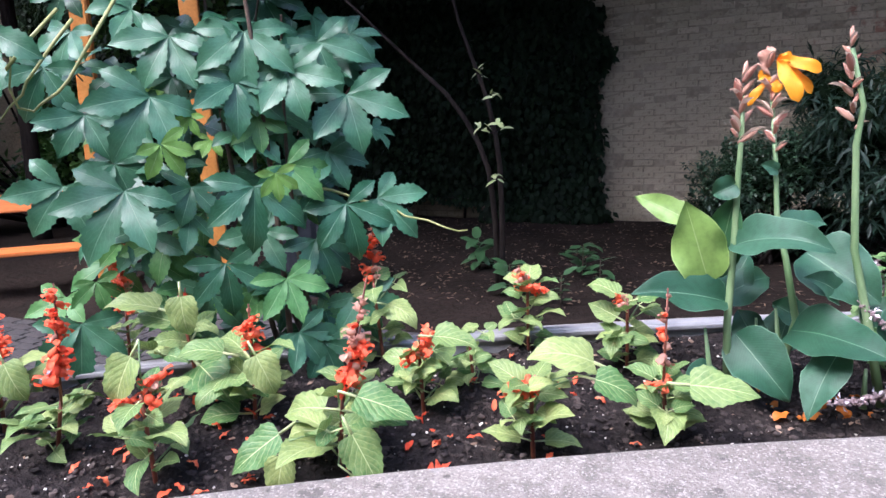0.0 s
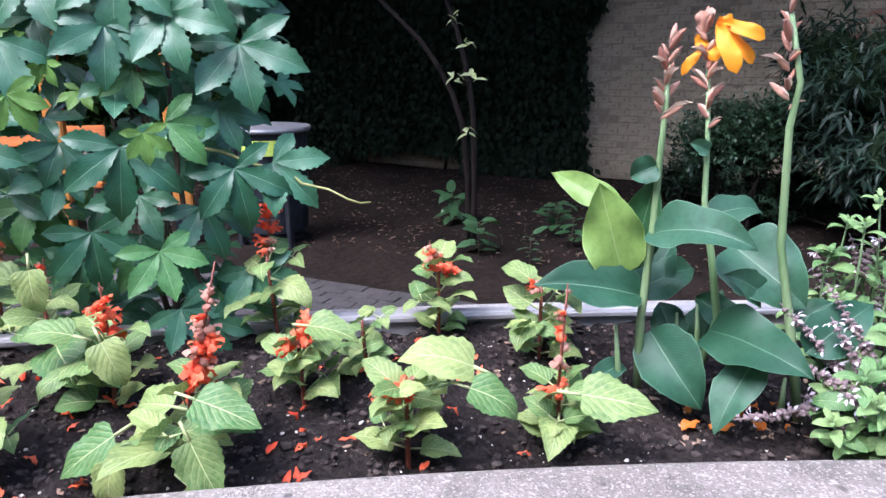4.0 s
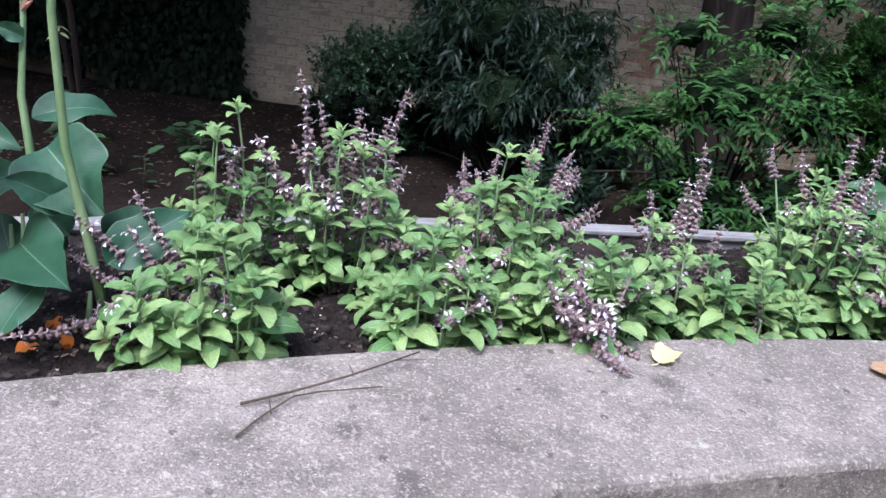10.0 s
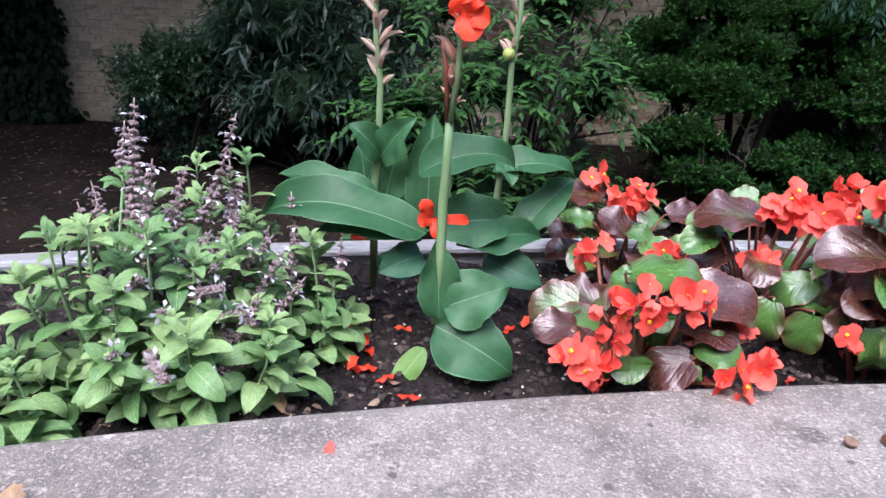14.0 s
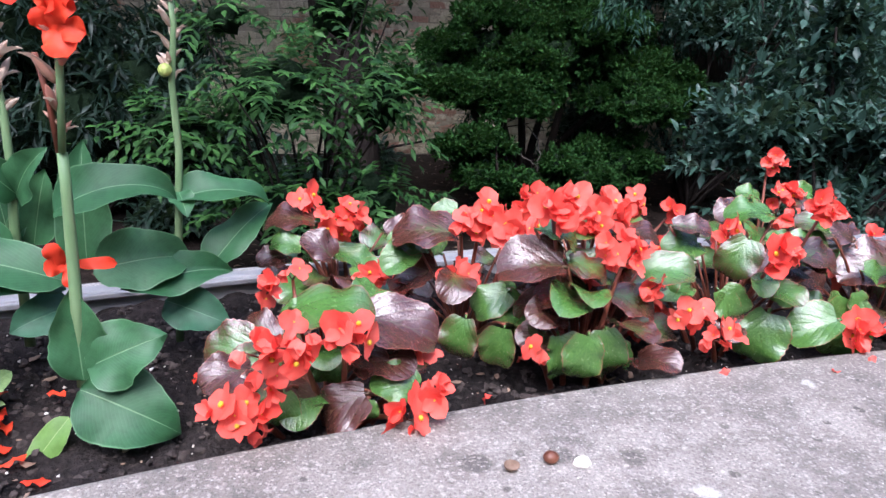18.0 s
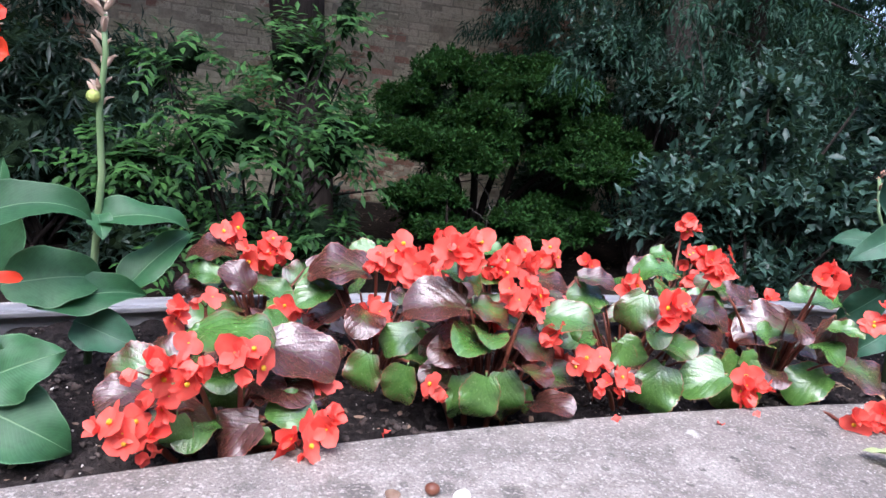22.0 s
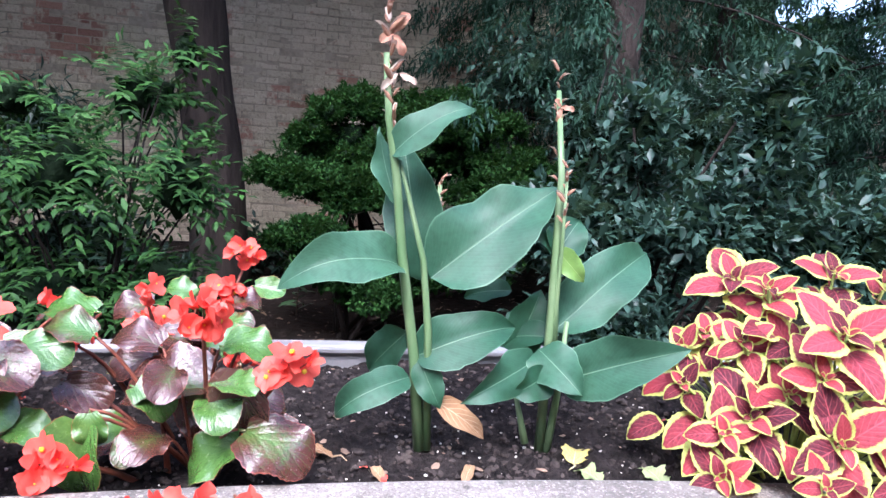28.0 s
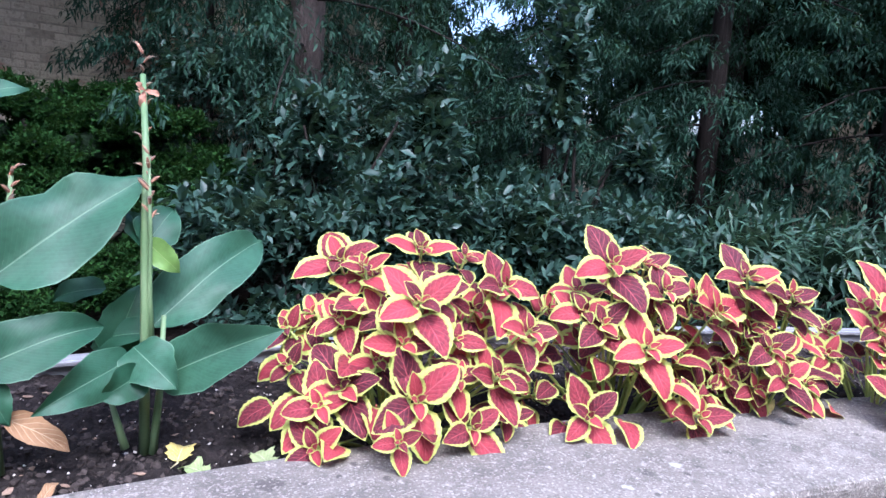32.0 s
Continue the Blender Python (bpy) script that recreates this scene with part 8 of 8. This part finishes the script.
# ---- small things on the ledge and in the soil ----
def curled_leaf(name, place, L, W, material, label, turn, prof=ovate, teeth=0.0, nt=0, bend=0.9, fold=0.3, wave=0.12, lift=0.004, rows=9):
    V, F, UV = leaf_shape(L, W, prof, rows, 7, bend, fold, wave, teeth, nt, rise=bend * 0.45, waves=4)
    tv, tf = tube([(0, 0, 0), (0.004, -L * 0.25, 0.004), (-0.004, -L * 0.5, 0.001)], [0.0016, 0.0013, 0.001], 5)
    o = len(V)
    V, F = np.concatenate([V, tv]), F + [tuple(q + o for q in f) for f in tf]
    V = V - (0, 0, V[:, 2].min())
    me = mesh_of(name, V, F, np.concatenate([UV, np.full((len(tv), 2), 0.5)]))
    return tagged(obj(name, me, material, None, pose(*place, 0, 0, turn)), label, "fallen leaf")


M_YELLOWLEAF = leaf_mat("yellow_leaf", (0.62, 0.5, 0.12), (0.72, 0.62, 0.25), (0.75, 0.68, 0.4), 0.6, 7, 0.4, 0.5, 0.2)
M_CREAMLEAF = leaf_mat("cream_leaf", (0.6, 0.51, 0.22), (0.74, 0.66, 0.36), (0.76, 0.7, 0.45), 0.6, 7, 0.4, 0.4, 0.2)
M_TANLEAF = leaf_mat("tan_leaf", (0.3, 0.17, 0.09), (0.5, 0.34, 0.2), (0.56, 0.4, 0.27), 0.65, 7, 0.4, 0.5, 0.15)
M_LIMELEAF = leaf_mat("limp_green_leaf", (0.33, 0.42, 0.16), (0.48, 0.54, 0.28), (0.55, 0.6, 0.36), 0.55, 7, 0.4, 0.5, 0.2)
M_NUT = plain_mat("chestnut_shell", (0.09, 0.028, 0.015), (0.2, 0.075, 0.04), 0.35, 30)
M_PALE = plain_mat("pale_chip", (0.55, 0.48, 0.4), (0.75, 0.7, 0.62), 0.7, 60)
M_CHIP = plain_mat("bark_chip", (0.14, 0.085, 0.055), (0.33, 0.23, 0.16), 0.85, 40)


def lobed(v):
    return 1.5 * (v + 0.03) ** 0.4 * (1 - v) ** 0.55 * (0.78 + 0.3 * abs(math.sin(v * 9.5)))


def ledge_things():
    z = 0.003
    curled_leaf("pale_leaf", (1.562, 0.955, z), 0.055, 0.05, M_CREAMLEAF, "curled cream-coloured leaf on the concrete ledge", -40, lobed, 0.06, 12)
    curled_leaf("dry_maple_leaf", (2.0, 1.02, z), 0.075, 0.08, M_TANLEAF, "dry curled tan maple leaf on the ledge", 82, lobed, 0.06, 14, 0.5, 0.12, 0.07, rows=12)
    curled_leaf("dry_maple_leaf", (2.045, 1.025, 0.006), 0.065, 0.06, M_TANLEAF, "dry crumpled tan leaf on the ledge", 112, lobed, 0.06, 14, 0.5, 0.1, 0.07, rows=12)
    curled_leaf("limp_leaf", (3.6, 1.12, z), 0.085, 0.06, M_LIMELEAF, "limp pale green leaf on the ledge", 30, ovate, 0.02, 10, 0.9)
    curled_leaf("pale_leaf", (5.26, 1.04, z), 0.06, 0.03, M_YELLOWLEAF, "pale shrivelled leaf on the ledge", -60, ovate, bend=1.6)
    curled_leaf("yellow_leaf", (4.93, 0.75, z), 0.05, 0.035, M_YELLOWLEAF, "pale yellow leaf by the ledge's front edge", -80, lobed)
    curled_leaf("yellow_leaf", (3.42, 0.98, z), 0.05, 0.045, M_YELLOWLEAF, "bright yellow leaf on the ledge", 20, lobed)
    # chestnut, its split shell, a pale fragment
    bm = bmesh.new()
    bmesh.ops.create_uvsphere(bm, u_segments=16, v_segments=10, radius=0.0085)
    for v in bm.verts:
        v.co = Vector((v.co[0] * 1.1, v.co[1], v.co[2] * 0.85)) * (1 + 0.08 * noise.noise(v.co * 90))
    for f in bm.faces:
        f.smooth = True
    tagged(part("chestnut", bm, M_NUT, None, m=pose(2.885, 1.185, 0.0072)), "shiny brown chestnut on the concrete ledge", "nut")
    V = [(math.cos(a) * r * 0.0105, math.sin(a) * r * 0.008, zz * 0.75) for r, zz in ((0.3, 0.0), (0.75, 0.003), (1.0, 0.009), (0.94, 0.0095), (0.7, 0.005), (0.25, 0.0025)) for a in np.linspace(0, 2 * math.pi, 15)[:-1]]
    F = [(k * 14 + i, k * 14 + (i + 1) % 14, k * 14 + 14 + (i + 1) % 14, k * 14 + 14 + i) for k in range(5) for i in range(14)] + [tuple(range(14))[::-1], tuple(70 + i for i in range(14))]
    tagged(obj("nut_shell", mesh_of("nut_shell", V, F), M_CHIP, None, pose(2.835, 1.181, 0.0015, 12, 8, 20)), "empty halved nut shell on the ledge", "nut shell")
    V = [(math.cos(a) * 0.0115 * (1 + 0.25 * math.sin(a * 3)), math.sin(a) * 0.0095, q * 0.6) for q in (0.0, 0.004) for a in np.linspace(0, 2 * math.pi, 11)[:-1]]
    F = [(i, (i + 1) % 10, 10 + (i + 1) % 10, 10 + i) for i in range(10)] + [tuple(range(10))[::-1], tuple(10 + i for i in range(10))]
    tagged(obj("shell_fragment", mesh_of("shell_fragment", V, F, None, False), M_PALE, None, pose(2.92, 1.175, 0.001, 2, 1, 30)), "small white shell fragment on the ledge", "fragment")
    # a thin forked twig
    th = thing("fallen_twig", (1.015, 0.64, 0.0), "thin forked dry twig on the ledge", "twig")
    b = np.array((1.015, 0.64, 0.0))
    for pts, r in (([(1.0, 0.7, 0.006), (1.06, 0.74, 0.01), (1.12, 0.79, 0.012), (1.2, 0.86, 0.02)], 0.002), ([(1.015, 0.64, 0.004), (1.03, 0.68, 0.006), (1.06, 0.735, 0.008), (1.16, 0.78, 0.006)], 0.0016),
                   ([(1.04, 0.69, 0.005), (1.03, 0.715, 0.009)], 0.001), ([(1.12, 0.79, 0.012), (1.11, 0.81, 0.014)], 0.001), ([(1.17, 0.835, 0.016), (1.21, 0.84, 0.02)], 0.001)):
        P = smooth_path(pts, 9) - b
        v, f = tube(P, np.linspace(r, r * 0.6, 9), 5)
        obj("twig_arm", mesh_of("twig_arm", v, f), M_TWIG, th)


def loose_petals():
    """Dropped petals on soil and ledge."""
    r = random.Random(77)
    mes = {k: [leaf_mesh("fallen_petal", m, L, W, obovate, 8, 5, d * (0.35 if k == "r" else 1), f, 0.2, waves=w) for d, f, w in ((0.7, 0.5, 3), (2.2, 0.3, 5), (1.4, -0.5, 4))] for k, m, L, W in (("s", M_SCARLET, 0.028, 0.014), ("b", M_RED, 0.02, 0.016), ("o", M_WITHERED, 0.034, 0.026), ("r", M_CANNARED, 0.034, 0.02))}

    def drop(kind, p, label):
        o = obj("fallen_petal", mes[kind][r.randrange(3)], None, None, pose(p[0], p[1], p[2], r.uniform(-15, 15), r.uniform(-15, 15), r.uniform(0, 360)))
        tagged(o, label, "petal", "fallen petals")

    for i in range(80):
        p = bed(r.uniform(0.02, 0.5), r.uniform(119.5, 127.6))
        drop("s", (p[0], p[1], soil_z(p[0], p[1], 0.011)), "fallen scarlet sage petal on dark soil")
    for i in range(26):
        p = bed(r.uniform(0.02, 0.4), r.uniform(86, 98.5))
        drop("b", (p[0], p[1], soil_z(p[0], p[1], 0.011)), "fallen coral begonia petal on dark soil")
    for a, q in ((91.2, -0.06), (92.6, -0.02), (88.0, -0.05), (90.2, -0.03), (101.9, -0.07)):
        p = bed(q, a)
        drop("b", (p[0], p[1], 0.004), "fallen coral begonia petal on the ledge")
    for x, y in ((0.63, 0.86), (0.7, 0.9), (0.67, 0.84), (0.74, 0.88), (0.6, 0.9), (0.56, 0.96), (0.65, 0.93), (0.71, 0.84), (0.66, 0.9), (0.62, 0.83), (0.69, 0.87), (0.73, 0.93)):
        drop("o", (x, y, soil_z(x, y, 0.011)), "withered orange canna petal on the soil")
    for x, y in ((2.25, 1.4), (2.23, 1.42), (2.27, 1.43), (2.28, 1.36), (2.24, 1.38), (2.31, 1.33), (2.3, 1.5), (2.25, 1.52), (2.26, 1.47), (2.5, 1.55), (2.53, 1.58)):
        drop("r", (x, y, soil_z(x, y, 0.011)), "fallen scarlet canna petal on dark soil")


def soil_crumbs():
    """Clods, bark chips and white grit that lie in the soil."""
    r = np.random.default_rng(5)
    for name, n, s0, s1, material, label in (("soil_clods", 24000, 0.002, 0.0085, M_CLOD, "dark crumbs of potting soil"), ("white_grit", 3200, 0.001, 0.0036, M_PALE, "white grit specks in dark soil"), ("bark_chips", 1300, 0.002, 0.009, M_CHIP, "brown bark chips on dark soil")):
        bm = bmesh.new()
        bmesh.ops.create_icosphere(bm, subdivisions=1, radius=1)
        V0 = np.array([tuple(v.co) for v in bm.verts])
        F0 = np.array([tuple(v.index for v in f.verts) for f in bm.faces])
        bm.free()
        rr, aa = RI + r.uniform(0.0, 0.545, n), np.radians(r.uniform(A_R, 131, n))
        c = np.stack([CX + rr * np.cos(aa), CY + rr * np.sin(aa), np.zeros(n)], 1)
        c[:, 2] = [soil_z(x, y) for x, y in c[:, :2]] + r.uniform(-0.004, 0.004, n)
        size = s0 + (s1 - s0) * r.uniform(0, 1, n) ** 2
        flat = np.array((1.6, 0.8, 0.3)) if name == "bark_chips" else np.array((1, 1, 0.75))
        ang = r.uniform(0, 6.28, n)
        v = V0[None] * r.uniform(0.5, 1.35, (n, len(V0), 1)) * flat * size[:, None, None]
        x, y = v[..., 0] * np.cos(ang)[:, None] - v[..., 1] * np.sin(ang)[:, None], v[..., 0] * np.sin(ang)[:, None] + v[..., 1] * np.cos(ang)[:, None]
        W = np.stack([x, y, v[..., 2]], -1) + c[:, None]
        F = (F0[None] + (np.arange(n) * len(V0))[:, None, None]).reshape(-1, 3)
        me = bpy.data.meshes.new(name)
        me.from_pydata(W.reshape(-1, 3), [], F)
        tagged(obj(name, me, material), label, "soil", kind="stuff")


def soil_things():
    for x, y, t in ((3.93, 1.42, 20), (3.86, 1.5, 60), (4.05, 1.41, -30), (1.15, 1.05, 10), (1.2, 1.3, 50), (2.17, 1.28, 30), (3.1, 1.44, 70), (1.9, 1.22, 0)):
        curled_leaf("withered_leaf", (x, y, soil_z(x, y, 0.003)), 0.055, 0.025, M_DRYLEAF, "withered brown leaf on dark soil", t)
    for x, y, t in ((4.27, 1.4, 40), (4.36, 1.37, 10), (4.235, 1.43, -30)):
        curled_leaf("maple_leaf", (x, y, soil_z(x, y, 0.004)), 0.05, 0.05, M_LIMELEAF if y < 1.42 else M_YELLOWLEAF, "fallen pale green maple leaf on soil", t, lobed, 0.1, 12)
    # a short length of dark drip pipe; the pale middle tube imitates its highlight
    th = thing("drip_pipe", (3.12, 1.55, SOIL + 0.03), "dark plastic drip pipe with a pale tube for its highlight", "irrigation pipe")
    for k, (dz, m) in enumerate(((0.0, M_BIN), (0.016, M_GALV), (0.03, M_BIN))):
        v, f = tube([(-0.06, 0, dz), (0.07, -0.01, dz)], 0.0055, 8)
        obj("pipe", mesh_of("pipe", v, f), m, th)


def planter_extras():
    ledge_things()
    loose_petals()
    soil_things()
    soil_crumbs()


trees()
conifer_screen()
twin_tree()
ivy()
hedge()
bench()
litter_bin()
pergola()
garden_table()
seedlings()
leaf_litter()
dead_twigs()
creeper()
planter_extras()
garden_shrubs()
rear_wall()
side_walls()
paving()
